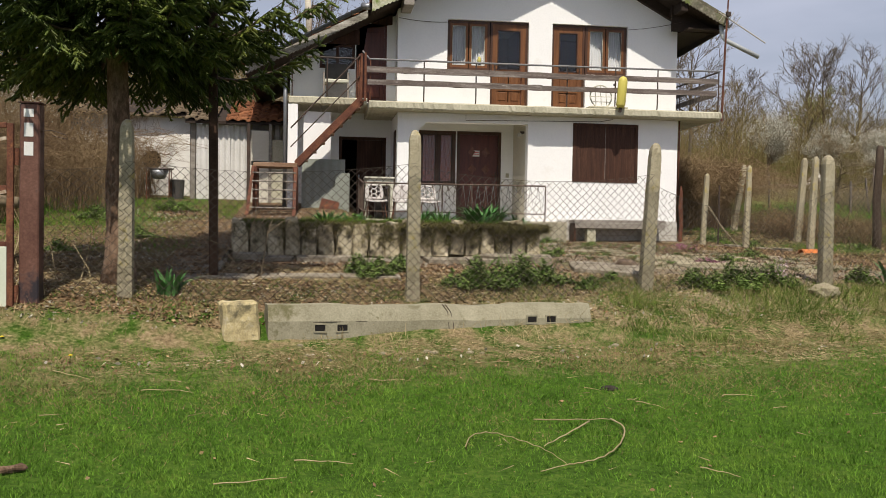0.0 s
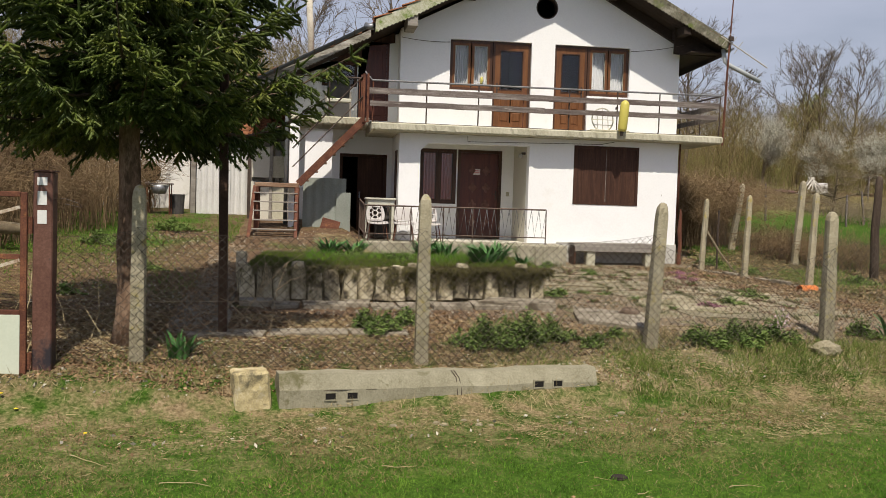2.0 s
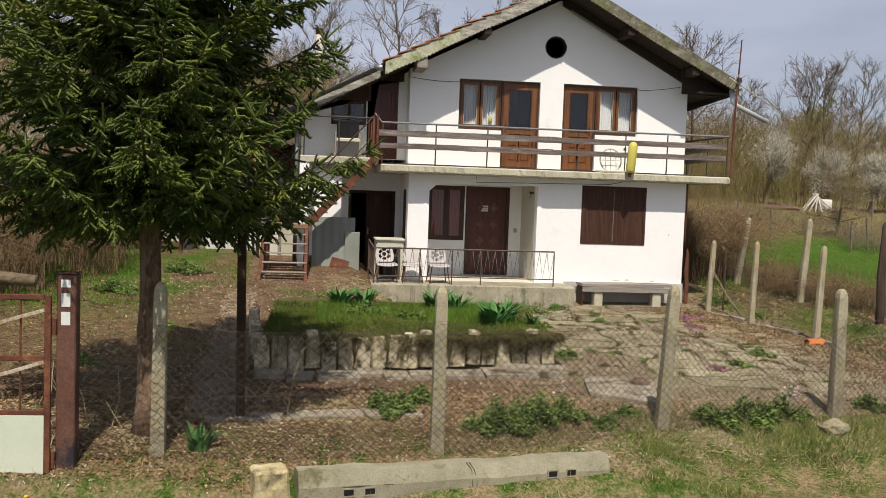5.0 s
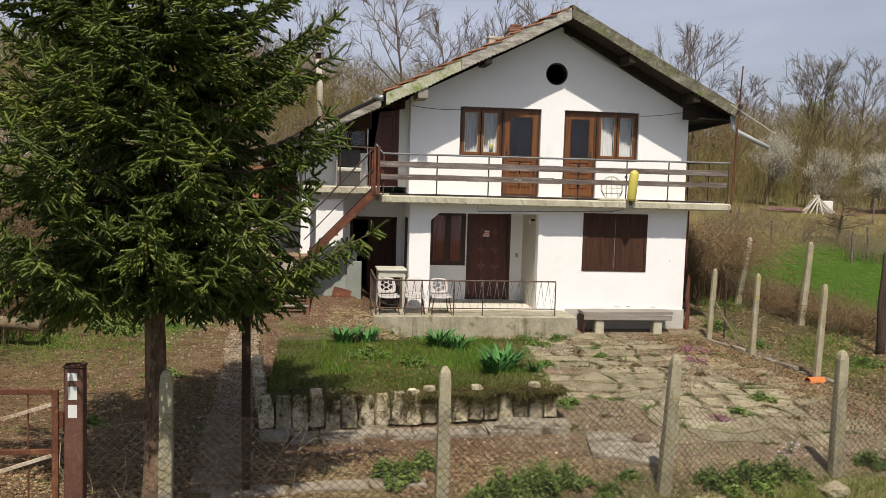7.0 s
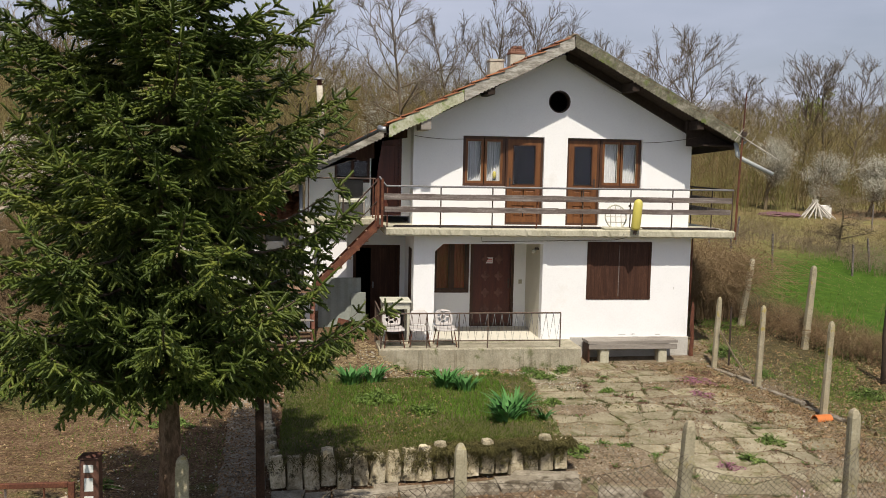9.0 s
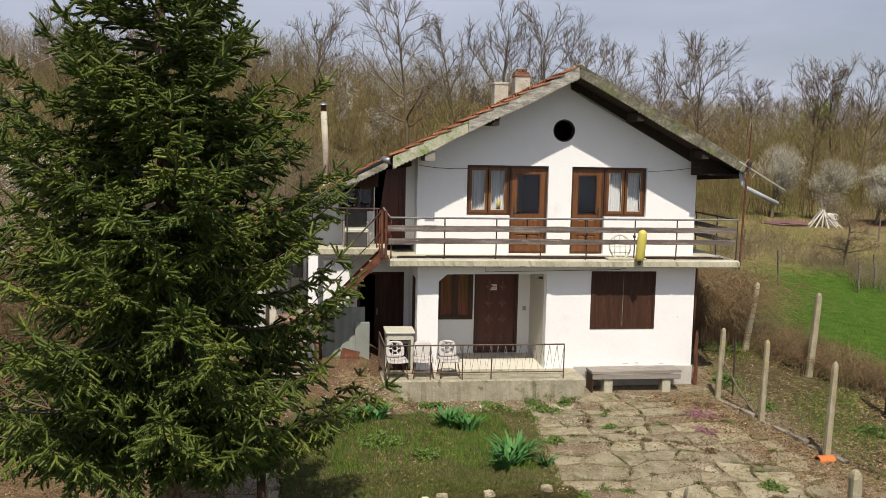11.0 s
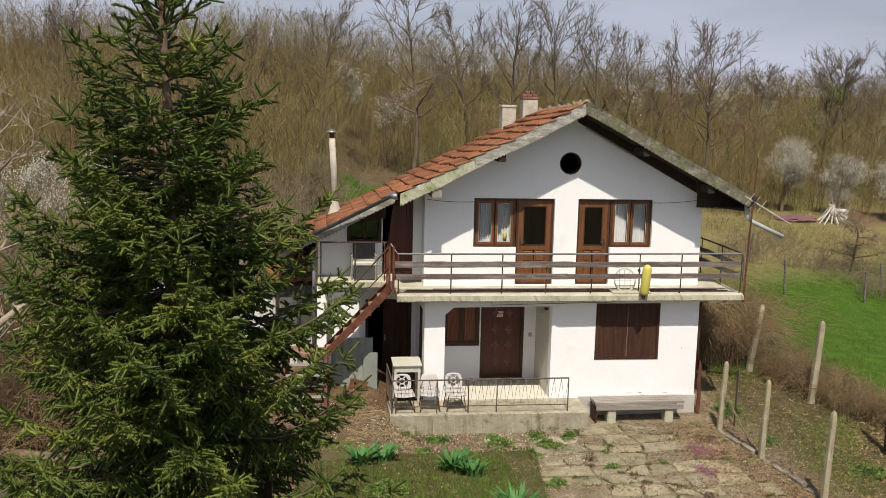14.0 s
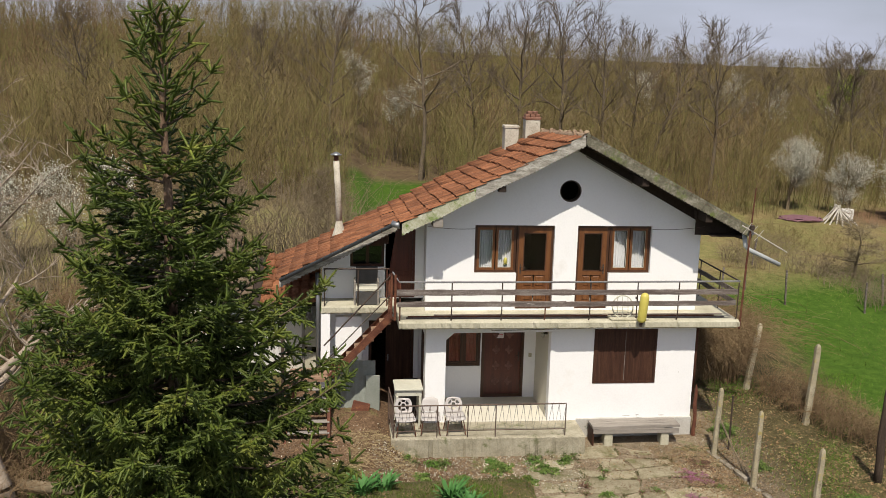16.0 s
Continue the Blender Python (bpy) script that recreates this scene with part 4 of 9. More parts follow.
adopt(part("pipe", bm, M["stack"], None, smooth=True), stove_pipe)
bm = bmesh.new()
tube(bm, [(-0.52, 23.6, 5.32), (-0.52, 23.6, 5.50), (-0.525, 23.6, 5.72)], [0.19, 0.13, 0.08], 12)
adopt(part("flashing", bm, M["stack"], None, "pale mortar collar round the pipe"), stove_pipe)
bm = bmesh.new()
tube(bm, [(-0.60, 23.6, 7.16), (-0.60, 23.6, 7.23), (-0.605, 23.6, 7.36)], [0.075, 0.06, 0.06], 12)
adopt(part("neck", bm, M["rust"], None, smooth=True), stove_pipe)
bm = bmesh.new()
tube(bm, [(-0.605, 23.6, 7.36), (-0.605, 23.6, 7.375), (-0.605, 23.6, 7.44)], [0.14, 0.14, 0.02], 14)
adopt(part("cowl", bm, M["zinc"], None, smooth=True), stove_pipe)

# ---- windows and doors ----
def frame_bars(bm, x0, z0, x1, z1, y, w, d):
    """Four bars round an opening, mitre-free: stiles between rails."""
    box(bm, x0, y, z0, x1, y + d, z0 + w)
    box(bm, x0, y, z1 - w, x1, y + d, z1)
    box(bm, x0, y, z0 + w, x0 + w, y + d, z1 - w)
    box(bm, x1 - w, y, z0 + w, x1, y + d, z1 - w)


def pane(x0, z0, x1, z1, y, parent):
    ob = part("pane", bbox(x0, y, z0, x1, y + 0.005, z1, 0), M["glass"], parent)
    ob.visible_shadow = False
    return ob


def curtain(x0, x1, z0, z1, y, parent, seed):
    rng = random.Random(seed)
    bm = bmesh.new()
    n = 40
    ph = [rng.uniform(0, 6.28) for _ in range(3)]
    rows = []
    for i in range(n + 1):
        u = i / n
        x = x0 + (x1 - x0) * u
        dy = 0.018 * math.sin(u * 38 + ph[0]) + 0.012 * math.sin(u * 71 + ph[1])
        rows.append([bm.verts.new((x, y + dy * k, z)) for k, z in ((0.5, z1), (0.9, (z0 + z1) / 2), (1.3, z0))])
    for a, b in zip(rows, rows[1:]):
        for k in range(2):
            bm.faces.new((a[k], b[k], b[k + 1], a[k + 1]))
    return part("curtain", bm, M["curtain"], parent, "white lace curtain", smooth=True)


def casement(x0, z0, x1, z1, y, seed):
    win = hpart("window", bmesh_frame(x0, z0, x1, z1, y, 0.055, 0.09), M["brown"], "brown-framed double casement window with lace curtains")
    mid = (x0 + x1) / 2
    for k, (a, b) in enumerate(((x0 + 0.055, mid - 0.012), (mid + 0.012, x1 - 0.055))):
        bm = bmesh.new()
        frame_bars(bm, a, z0 + 0.055, b, z1 - 0.055, y + 0.012, 0.055, 0.05)
        part("sash", bm, M["ochrewood"], win)
        bm = bmesh.new()
        frame_bars(bm, a + 0.055, z0 + 0.11, b - 0.055, z1 - 0.11, y + 0.020, 0.008, 0.012)
        part("glazing_bead", bm, M["creampaint"], win)
        pane(a + 0.055, z0 + 0.11, b - 0.055, z1 - 0.11, y + 0.035, win)
        curtain(a + 0.04, b - 0.04, z0 + 0.06, z1 - 0.06, y + 0.16, win, seed + k)
    return win


def bmesh_frame(x0, z0, x1, z1, y, w, d):
    bm = bmesh.new()
    frame_bars(bm, x0, z0, x1, z1, y, w, d)
    return bm


def balcony_door(x0, z0, x1, z1, y, handle_right):
    door = hpart("door", bmesh_frame(x0, z0, x1, z1, y, 0.05, 0.09), M["brown"], "chestnut-brown half-glazed balcony door, closed")
    a, b, c, d = x0 + 0.05, z0 + 0.03, x1 - 0.05, z1 - 0.05
    bm = bmesh.new()
    g0, g1 = b + 0.86, d - 0.12
    box(bm, a, y + 0.012, b, a + 0.11, y + 0.055, d)
    box(bm, c - 0.11, y + 0.012, b, c, y + 0.055, d)
    box(bm, a + 0.11, y + 0.012, d - 0.12, c - 0.11, y + 0.055, d)
    box(bm, a + 0.11, y + 0.012, b + 0.76, c - 0.11, y + 0.055, g0)
    box(bm, a + 0.11, y + 0.012, b, c - 0.11, y + 0.055, b + 0.14)
    box(bm, a + 0.11, y + 0.012, b + 0.40, c - 0.11, y + 0.055, b + 0.47)
    part("leaf", bm, M["ochrewood"], door)
    mid = (a + c) / 2
    for z0_, z1_ in ((b + 0.14, b + 0.40), (b + 0.47, b + 0.76)):
        for p, q in ((a + 0.11, mid - 0.012), (mid + 0.012, c - 0.11)):
            bm = bmesh.new()
            box(bm, p, y + 0.03, z0_, q, y + 0.05, z1_)
            vs = box(bm, p + 0.03, y + 0.016, z0_ + 0.03, q - 0.03, y + 0.032, z1_ - 0.03)
            for v in vs:
                if v.co.y < y + 0.02:
                    v.co.x += 0.018 if v.co.x < (p + q) / 2 else -0.018
                    v.co.z += 0.018 if v.co.z < (z0_ + z1_) / 2 else -0.018
            part("panel", bm, M["ochrewood"], door)
    pane(a + 0.11, g0, c - 0.11, d - 0.12, y + 0.035, door)
    bm = bmesh.new()
    frame_bars(bm, a + 0.11, g0, c - 0.11, g1, y + 0.006, 0.022, 0.02)
    part("glazing_bead", bm, M["brown"], door)
    hx = c - 0.055 if handle_right else a + 0.055
    bm = bmesh.new()
    box(bm, hx - 0.018, y + 0.002, b + 0.80, hx + 0.018, y + 0.012, b + 1.02)
    tube(bm, [(hx, y + 0.008, b + 0.96), (hx, y - 0.045, b + 0.96), (hx + (-0.11 if handle_right else 0.11), y - 0.045, b + 0.955)], 0.009, 6)
    part("handle", bm, M["iron"], door, "dark metal door handle")
    return door


YF = YU + 0.07
casement(2.56, 4.94, 3.52, 6.04, YF, 1)
balcony_door(3.535, TOP + 0.03, 4.39, 6.04, YF, False)
balcony_door(4.95, TOP + 0.03, 5.71, 6.04, YF, True)
casement(5.725, 4.94, 6.69, 6.04, YF, 5)
# dim rooms behind the glass
for x0, x1 in ((1.7, 4.6), (4.75, 7.6)):
    bm = bmesh.new()
    vs = box(bm, x0, YU + 0.26, 4.06, x1, 24.6, 6.35)
    bmesh.ops.delete(bm, geom=[f for f in bm.faces if abs(f.calc_center_median().y - (YU + 0.26)) < 0.01], context="FACES_ONLY")
    hpart("room_lining", bm, M["room"], "dim painted room walls behind the glass")
bm = bmesh.new()
bmesh.ops.create_uvsphere(bm, u_segments=10, v_segments=8, radius=0.045)
for v in bm.verts:
    v.co = Vector((v.co.x, v.co.y, v.co.z * 2.0)) + Vector((3.30, YF + 0.10, 5.18))
figurine = part("flower_vase", bm, M["yellow"], None, smooth=True)
tagged(figurine, "small yellow vase standing on the window sill", "vase")
part("vase_foot", bbox(-0.03 + 3.30, YF + 0.07, 4.996, 3.33, YF + 0.13, 5.10, 0.006), M["darkgutter"], figurine)
# round loft opening: a ring and a dark loft box
bm = bmesh.new()
n = 36
ra, rb = 0.25, 0.225
rings = [[bm.verts.new((4.72 + math.cos(2 * math.pi * i / n) * r, y, 6.85 + math.sin(2 * math.pi * i / n) * r)) for i in range(n)] for r, y in ((ra, YU - 0.004), (rb, YU - 0.004), (rb, YU + 0.2), (ra, YU + 0.2))]
for a, b in zip(rings, rings[1:] + rings[:1]):
    for i in range(n):
        bm.faces.new((a[i], a[(i + 1) % n], b[(i + 1) % n], b[i]))
bmesh.ops.recalc_face_normals(bm, faces=bm.faces[:])
hpart("loft_window", bm, M["iron"], "dark round loft opening")
bm = bmesh.new()
box(bm, 4.3, YU + 0.26, 6.45, 5.15, YU + 1.2, 7.3)
bmesh.ops.delete(bm, geom=[f for f in bm.faces if abs(f.calc_center_median().y - (YU + 0.26)) < 0.01], context="FACES_ONLY")
hpart("loft_lining", bm, M["black"], "black lining for the unlit loft")

# lower window: closed dark wooden shutters
shut = hpart("window", bmesh_frame(5.30, 2.46, 6.79, 3.76, YL - 0.012, 0.06, 0.12), M["shutter"], "window closed by dark brown wooden shutters")
rng_s = random.Random(4)
xs = [5.36 + i * (1.37 / 12) for i in range(13)]
for i in range(12):
    part("slat", bbox(xs[i] + 0.0006, YL + 0.004 + rng_s.uniform(0, 0.003), 2.52, xs[i + 1] - 0.0006, YL + 0.03, 3.70, 0.0015), M["shutter"], shut)
part("meeting_bead", bbox(6.035, YL - 0.004, 2.53, 6.053, YL + 0.004, 3.69, 0.003), M["plank"], shut, "pale worn meeting bead")
hpart("wall", bbox(5.2, YL + 0.28, 2.3, 6.9, YL + 0.32, 3.86, 0), M["black"], "black sheet for the unlit space behind the shutters")

# recess window (curtained, brown) and carved front door
win = hpart("window", bmesh_frame(2.05, 2.38, 2.92, 3.66, YR + 0.02, 0.06, 0.1), M["brown"], "brown window with red-brown curtains")
part("mullion", bbox(2.47, YR + 0.025, 2.44, 2.53, YR + 0.09, 3.60, 0.004), M["brown"], win)
for a, b in ((2.11, 2.47), (2.53, 2.86)):
    bm = bmesh.new()
    frame_bars(bm, a, 2.44, b, 3.60, YR + 0.035, 0.04, 0.04)
    part("sash", bm, M["brown"], win)
    pane(a + 0.04, 2.48, b - 0.04, 3.56, YR + 0.05, win)
    m = 24
    bm = bmesh.new()
    rows = [[bm.verts.new((a + (b - a) * i / m, YR + 0.11 + 0.014 * math.sin(i * 1.3), z)) for z in (2.44, 3.6)] for i in range(m + 1)]
    for p, q in zip(rows, rows[1:]):
        bm.faces.new((p[0], q[0], q[1], p[1]))
    part("curtain", bm, M["redcurtain"], win, "red-brown curtain", smooth=True)
# black sheet added for the darkness behind the porch window and door
hpart("wall", bbox(2.0, YR + 0.21, 1.57, 4.1, YR + 0.25, 3.8, 0), M["black"], "black sheet for the unlit space behind the porch openings")
door = hpart("door", bmesh_frame(2.95, 1.58, 4.0, 3.66, YR - 0.01, 0.07, 0.14), M["brown"], "dark red-brown carved front door, closed")
part("leaf", bbox(3.02, YR + 0.03, 1.6, 3.93, YR + 0.08, 3.59, 0.006), M["doorred"], door)
for i in range(4):
    for j, cx in enumerate((3.32, 3.64)):
        cz = 1.98 + i * 0.40
        bm = bmesh.new()
        m = 24
        c = bm.verts.new((cx, YR + 0.005, cz))
        ring = []
        for k in range(m):
            a = 2 * math.pi * k / m
            r = 0.085 * (1 + 0.24 * math.cos(4 * a))
            ring.append(bm.verts.new((cx + r * math.cos(a), YR + 0.031, cz + r * 1.2 * math.sin(a))))
        for k in range(m):
            bm.faces.new((c, ring[(k + 1) % m], ring[k]))
        bmesh.ops.recalc_face_normals(bm, faces=bm.faces[:])
        part("carved_rosette", bm, M["rosette"], door, "paler worn carved rosette")
part("notice", bbox(3.33, YR + 0.022, 3.08, 3.49, YR + 0.03, 3.22, 0), M["notice"], door, "small white and red paper notice")
part("notice_bar", bbox(3.345, YR + 0.019, 3.165, 3.475, YR + 0.0225, 3.185, 0), M["noticered"], door)
part("notice_bar", bbox(3.345, YR + 0.019, 3.125, 3.475, YR + 0.0225, 3.14, 0), M["noticered"], door)
bm = bmesh.new()
box(bm, 3.865, YR + 0.02, 2.5, 3.9, YR + 0.03, 2.72)
tube(bm, [(3.88, YR + 0.025, 2.64), (3.88, YR - 0.03, 2.64), (3.78, YR - 0.03, 2.64)], 0.009, 6)
part("handle", bm, M["iron"], door)
lamp = empty("wall_lamp", "small wall lamp above the porch", "lamp", (4.27, 20.95, 3.5))
bm = bmesh.new()
bmesh.ops.create_uvsphere(bm, u_segments=12, v_segments=8, radius=0.055)
bmesh.ops.translate(bm, vec=(4.18, 20.95, 3.5), verts=bm.verts[:])
adopt(part("globe", bm, M["glassy"], None, smooth=True), lamp)
adopt(part("bracket", bbox(4.2, 20.92, 3.53, 4.29, 20.98, 3.58, 0.005), M["iron"], None), lamp)
adopt(part("switch_plate", bbox(4.12, YR - 0.012, 2.60, 4.20, YR, 2.70, 0.004), M["slab"], None, "grey light switch"), house)

# wing: upper window and door, lower door
win = hpart("window", bmesh_frame(-0.27, 4.95, 0.52, 5.50, YW + 0.02, 0.06, 0.1), M["shutter"], "dark brown wing window")
part("mullion", bbox(0.10, YW + 0.025, 5.01, 0.17, YW + 0.09, 5.44, 0.003), M["shutter"], win)
for a, b in ((-0.21, 0.10), (0.17, 0.46)):
    pane(a, 5.01, b, 5.44, YW + 0.05, win)
wdoor = hpart("door", bmesh_frame(0.545, 4.21, 1.24, 6.0, YW + 0.01, 0.06, 0.12), M["doorred"], "dark red-brown panelled wing door, closed")
part("leaf", bbox(0.605, YW + 0.05, 4.23, 1.18, YW + 0.09, 5.94, 0.005), M["doorred"], wdoor)
for z0, z1 in ((4.33, 4.75), (4.85, 5.8)):
    part("panel", bbox(0.70, YW + 0.035, z0, 1.09, YW + 0.052, z1, 0.008), M["doorred"], wdoor)
# added black sheet: the wing's unlit inside as a colour
hpart("wall", prism([(-0.4, 4.21), (1.42, 4.21), (1.42, 5.75), (0.7, 5.62), (-0.4, roof_z(-0.4, 21) - 0.22)], [], lambda u, v, d: (u, YW + 0.21 + d, v), 0.04), M["black"], "black sheet for the unlit space behind the wing openings")
ldoor = hpart("door", bmesh_frame(0.2, 1.5, 1.3, 3.48, 22.40, 0.07, 0.12), M["shutter"], "very dark wooden wing door, half open")
part("leaf", bbox(0.62, 22.46, 1.55, 1.23, 22.5, 3.41, 0.005), M["shutter"], ldoor)
part("handle", bbox(0.66, 22.43, 2.45, 0.69, 22.46, 2.6, 0.004), M["zinc"], ldoor)
bm = bmesh.new()
box(bm, 0.15, 22.6, 1.4, 1.38, 24.6, 3.6)
bmesh.ops.delete(bm, geom=[f for f in bm.faces if abs(f.calc_center_median().y - 22.6) < 0.01], context="FACES_ONLY")
hpart("room_lining", bm, M["black"], "black lining for the unlit interior behind the wing door")
hpart("shutter", bbox(1.405, 21.02, 1.92, 1.425, 21.48, 3.53, 0.005), M["shutter"], "dark shutter in the side wall")
hpart("wall", bbox(1.60, 20.95, 1.85, 1.66, 21.55, 3.6, 0), M["black"], "black sheet for the unlit space behind the side shutter")

# dark brown fill under the wing roof, with the eave's shadow in its colour
hpart("lintel_board", prism([(-0.12, 5.50), (0.62, 5.50), (0.62, 5.98), (1.36, 5.98), (1.36, 6.22), (0.60, 5.86)], [], lambda u, v, d: (u, YW - 0.014 + d, v), 0.012), M["shutter"], "dark brown board with the eave's shade in its colour")

# ---- balcony railing ----
railing = empty("balcony_railing", "iron balcony railing with two weathered plank rails", "railing", (4.6, 20.22, 4.05))


def rpart(name, bm, material, parent, label="", smooth=False):
    return adopt(part(name, bm, material, None, label, smooth), parent)


def rod(a, b, r=0.012, n=8):
    bm = bmesh.new()
    tube(bm, [a, b], r, n)
    return bm


def rough_plank(a, b, width, thick, seed, mat, parent, name="plank"):
    """A plank between two points (its lower front edge), with uneven, worn edges."""
    a, b = Vector(a), Vector(b)
    rng = random.Random(seed)
    n = max(int((b - a).length / 0.2), 2)
    d = (b - a).normalized()
    back = Vector((0, 0, 1)).cross(d).normalized()
    bm = bmesh.new()
    rows = []
    for i in range(n + 1):
        p = a.lerp(b, i / n)
        w = [rng.uniform(-0.006, 0.006) for _ in range(4)]
        u = Vector((0, 0, 1))
        rows.append([bm.verts.new(q) for q in (p + u * w[0], p + u * (width + w[1]), p + back * thick + u * (width + w[2]), p + back * thick + u * w[3])])
    for s, t in zip(rows, rows[1:]):
        for k in range(4):
            bm.faces.new((s[k], t[k], t[(k + 1) % 4], s[(k + 1) % 4]))
    bm.faces.new(rows[0][::-1])
    bm.faces.new(rows[-1])
    bmesh.ops.recalc_face_normals(bm, faces=bm.faces[:])
    return rpart(name, bm, M[mat], parent)


PX = [0.80, 1.94, 3.06, 4.04, 5.06, 6.14, 7.10, 8.50]
for i, x in enumerate(PX):
    bm = bmesh.new()
    tube(bm, [(x, 20.30, 4.04), (x, 20.235, 4.10), (x, 20.225, 4.3), (x, 20.225, 4.925)], 0.015, 8)
    rpart("post", bm, M["rust"] if i in (0, 3) else M["iron"], railing)
bm = bmesh.new()
tube(bm, [(0.64, 20.4, 5.12), (0.78, 20.225, 4.93), (4.0, 20.225, 4.935), (8.52, 20.225, 4.955)], 0.021, 8)
rpart("handrail", bm, M["greyiron"], railing, "grey painted tubular handrail")
rough_plank((0.72, 20.165, 4.645), (4.62, 20.165, 4.650), 0.125, 0.035, 1, "plank", railing)
rough_plank((4.60, 20.170, 4.650), (8.46, 20.165, 4.665), 0.115, 0.035, 2, "plank", railing)
rough_plank((0.74, 20.165, 4.385), (4.50, 20.165, 4.390), 0.115, 0.035, 3, "plank", railing)
rough_plank((4.48, 20.170, 4.390), (8.44, 20.165, 4.41), 0.105, 0.035, 4, "plank", railing)
# the return along the right end
for y in (21.3, 22.5, 23.8):
    rpart("post", rod((8.5, y, 4.04), (8.5, y, 4.96), 0.014), M["iron"], railing)
rpart("handrail", rod((8.52, 20.225, 4.955), (8.5, 23.9, 4.97), 0.02), M["iron"], railing)
rough_plank((8.46, 20.25, 4.65), (8.46, 23.9, 4.66), 0.11, 0.03, 5, "plank", railing)
rough_plank((8.46, 20.25, 4.40), (8.46, 23.9, 4.41), 0.11, 0.03, 6, "plank", railing)
# pipes lying on the balcony floor
for i, (y, x0, x1) in enumerate(((20.42, 0.95, 8.3), (20.55, 1.0, 8.1), (20.68, 1.6, 8.35))):
    ob = part("loose_pipe", rod((x0, y, 4.07), (x1, y + 0.02, 4.07), 0.017), M["rust"] if i == 1 else M["plank"], None)
    tagged(ob, "long thin pipe lying on the balcony floor", "pipe", "pipes on the balcony")

# ---- stairs ----
stairs = empty("outdoor_stairs", "rusty iron outdoor stairs with a landing and wooden treads", "stairs", (-0.7, 20.6, 1.6))
TOPS, BOTS = (0.64, 4.12), (-0.72, 2.70)


def channel(a, b, y, depth, hgt, side):
    """A rolled steel channel from a to b in the plane y."""
    d = Vector((b[0] - a[0], 0, b[1] - a[1])).normalized()
    u = Vector((-d.z, 0, d.x))
    if u.z < 0:
        u = -u
    bm = bmesh.new()
    prof = [(0, 0), (depth, 0), (depth, 0.012), (0.012, 0.012), (0.012, hgt - 0.012), (depth, hgt - 0.012), (depth, hgt), (0, hgt)]
    rows = []
    for p in (a, b):
        rows.append([bm.verts.new(Vector((p[0], y + side * q, p[1])) + u * (h - hgt / 2)) for q, h in prof])
    for k in range(8):
        bm.faces.new((rows[0][k], rows[1][k], rows[1][(k + 1) % 8], rows[0][(k + 1) % 8]))
    bm.faces.new(rows[0])
    bm.faces.new(rows[1][::-1])
    bmesh.ops.recalc_face_normals(bm, faces=bm.faces[:])
    return bm


rpart("stringer", channel(BOTS, TOPS, 20.42, 0.05, 0.15, 1), M["rust"], stairs, "rust-brown steel channel stringer")
rpart("stringer", channel(BOTS, TOPS, 20.93, 0.05, 0.15, -1), M["rust"], stairs, "rust-brown steel channel stringer")
for i in range(7):
    s = (i + 0.6) / 7.4
    x, z = BOTS[0] + (TOPS[0] - BOTS[0]) * s, BOTS[1] + (TOPS[1] - BOTS[1]) * s
    rpart("tread", bbox(x - 0.12, 20.435, z - 0.05, x + 0.12, 20.915, z - 0.02, 0.006), M["treadwood"], stairs)
# newel posts at the head
for x, y in ((0.62, 20.42), (0.70, 20.30)):
    rpart("newel", bbox(x - 0.025, y - 0.025, 4.05, x + 0.025, y + 0.025, 5.08, 0.004), M["rust"], stairs)
rpart("newel_panel", bbox(0.555, 20.44, 4.16, 0.59, 20.46, 5.06, 0.004), M["rust"], stairs)
rpart("handrail", rod((0.62, 20.42, 5.06), (-0.85, 20.42, 3.45), 0.017), M["iron"], stairs)
rpart("midrail", rod((0.62, 20.42, 4.62), (-0.85, 20.42, 3.05), 0.012), M["iron"], stairs)
# landing with its legs
rpart("landing", bbox(-1.62, 20.38, 2.62, -0.70, 21.1, 2.71, 0.008), M["treadwood"], stairs)
for x, y, w in ((-0.74, 20.42, 0.055), (-1.58, 20.42, 0.045), (-1.58, 21.05, 0.045), (-0.74, 21.05, 0.045)):
    rpart("leg", bbox(x - w, y - w, 1.3, x + w, y + w, 2.62, 0.006), M["rust"], stairs, "flaking orange-rusted iron leg")
for x in (-1.62, -0.74):
    p = Vector((x, 20.42, 2.62))
    q = Vector((x + (-0.06 if x < -1 else 0), 19.35, 1.45))
    bm = bmesh.new()
    tube(bm, [p, q], 0.045, 4)
    rpart("lower_stringer", bm, M["rust"], stairs)
for i in range(6):
    s = (i + 0.7) / 6.3
    y, z = 20.42 + (19.35 - 20.42) * s, 2.62 + (1.45 - 2.62) * s
    rpart("tread", bbox(-1.62, y - 0.075, z - 0.012, -0.72, y + 0.075, z + 0.014, 0.005), M["benchwood"], stairs)
# railing of the wing landing
wing_rail = empty("landing_railing", "thin dark iron railing along the wing landing", "railing", (-0.1, 21.0, 4.2))
for x in (-0.85, -0.1, 0.55):
    rpart("post", rod((x, 21.0, 4.19), (x, 21.0, 5.06), 0.014), M["rust"] if x > 0 else M["iron"], wing_rail)
rpart("handrail", rod((-0.87, 21.0, 5.06), (0.60, 21.0, 5.06), 0.018), M["iron"], wing_rail)
armchair = empty("armchair", "old wooden armchair with a grey seat on the landing", "chair", (-0.08, 21.3, 4.2))
rpart("backrest", bbox(-0.14, 21.42, 4.62, 0.36, 21.47, 5.02, 0.02, Matrix.Translation((0, 21.45, 4.6)) @ Matrix.Rotation(-0.12, 4, "X") @ Matrix.Translation((0, -21.45, -4.6))), M["darkcloth"], armchair)
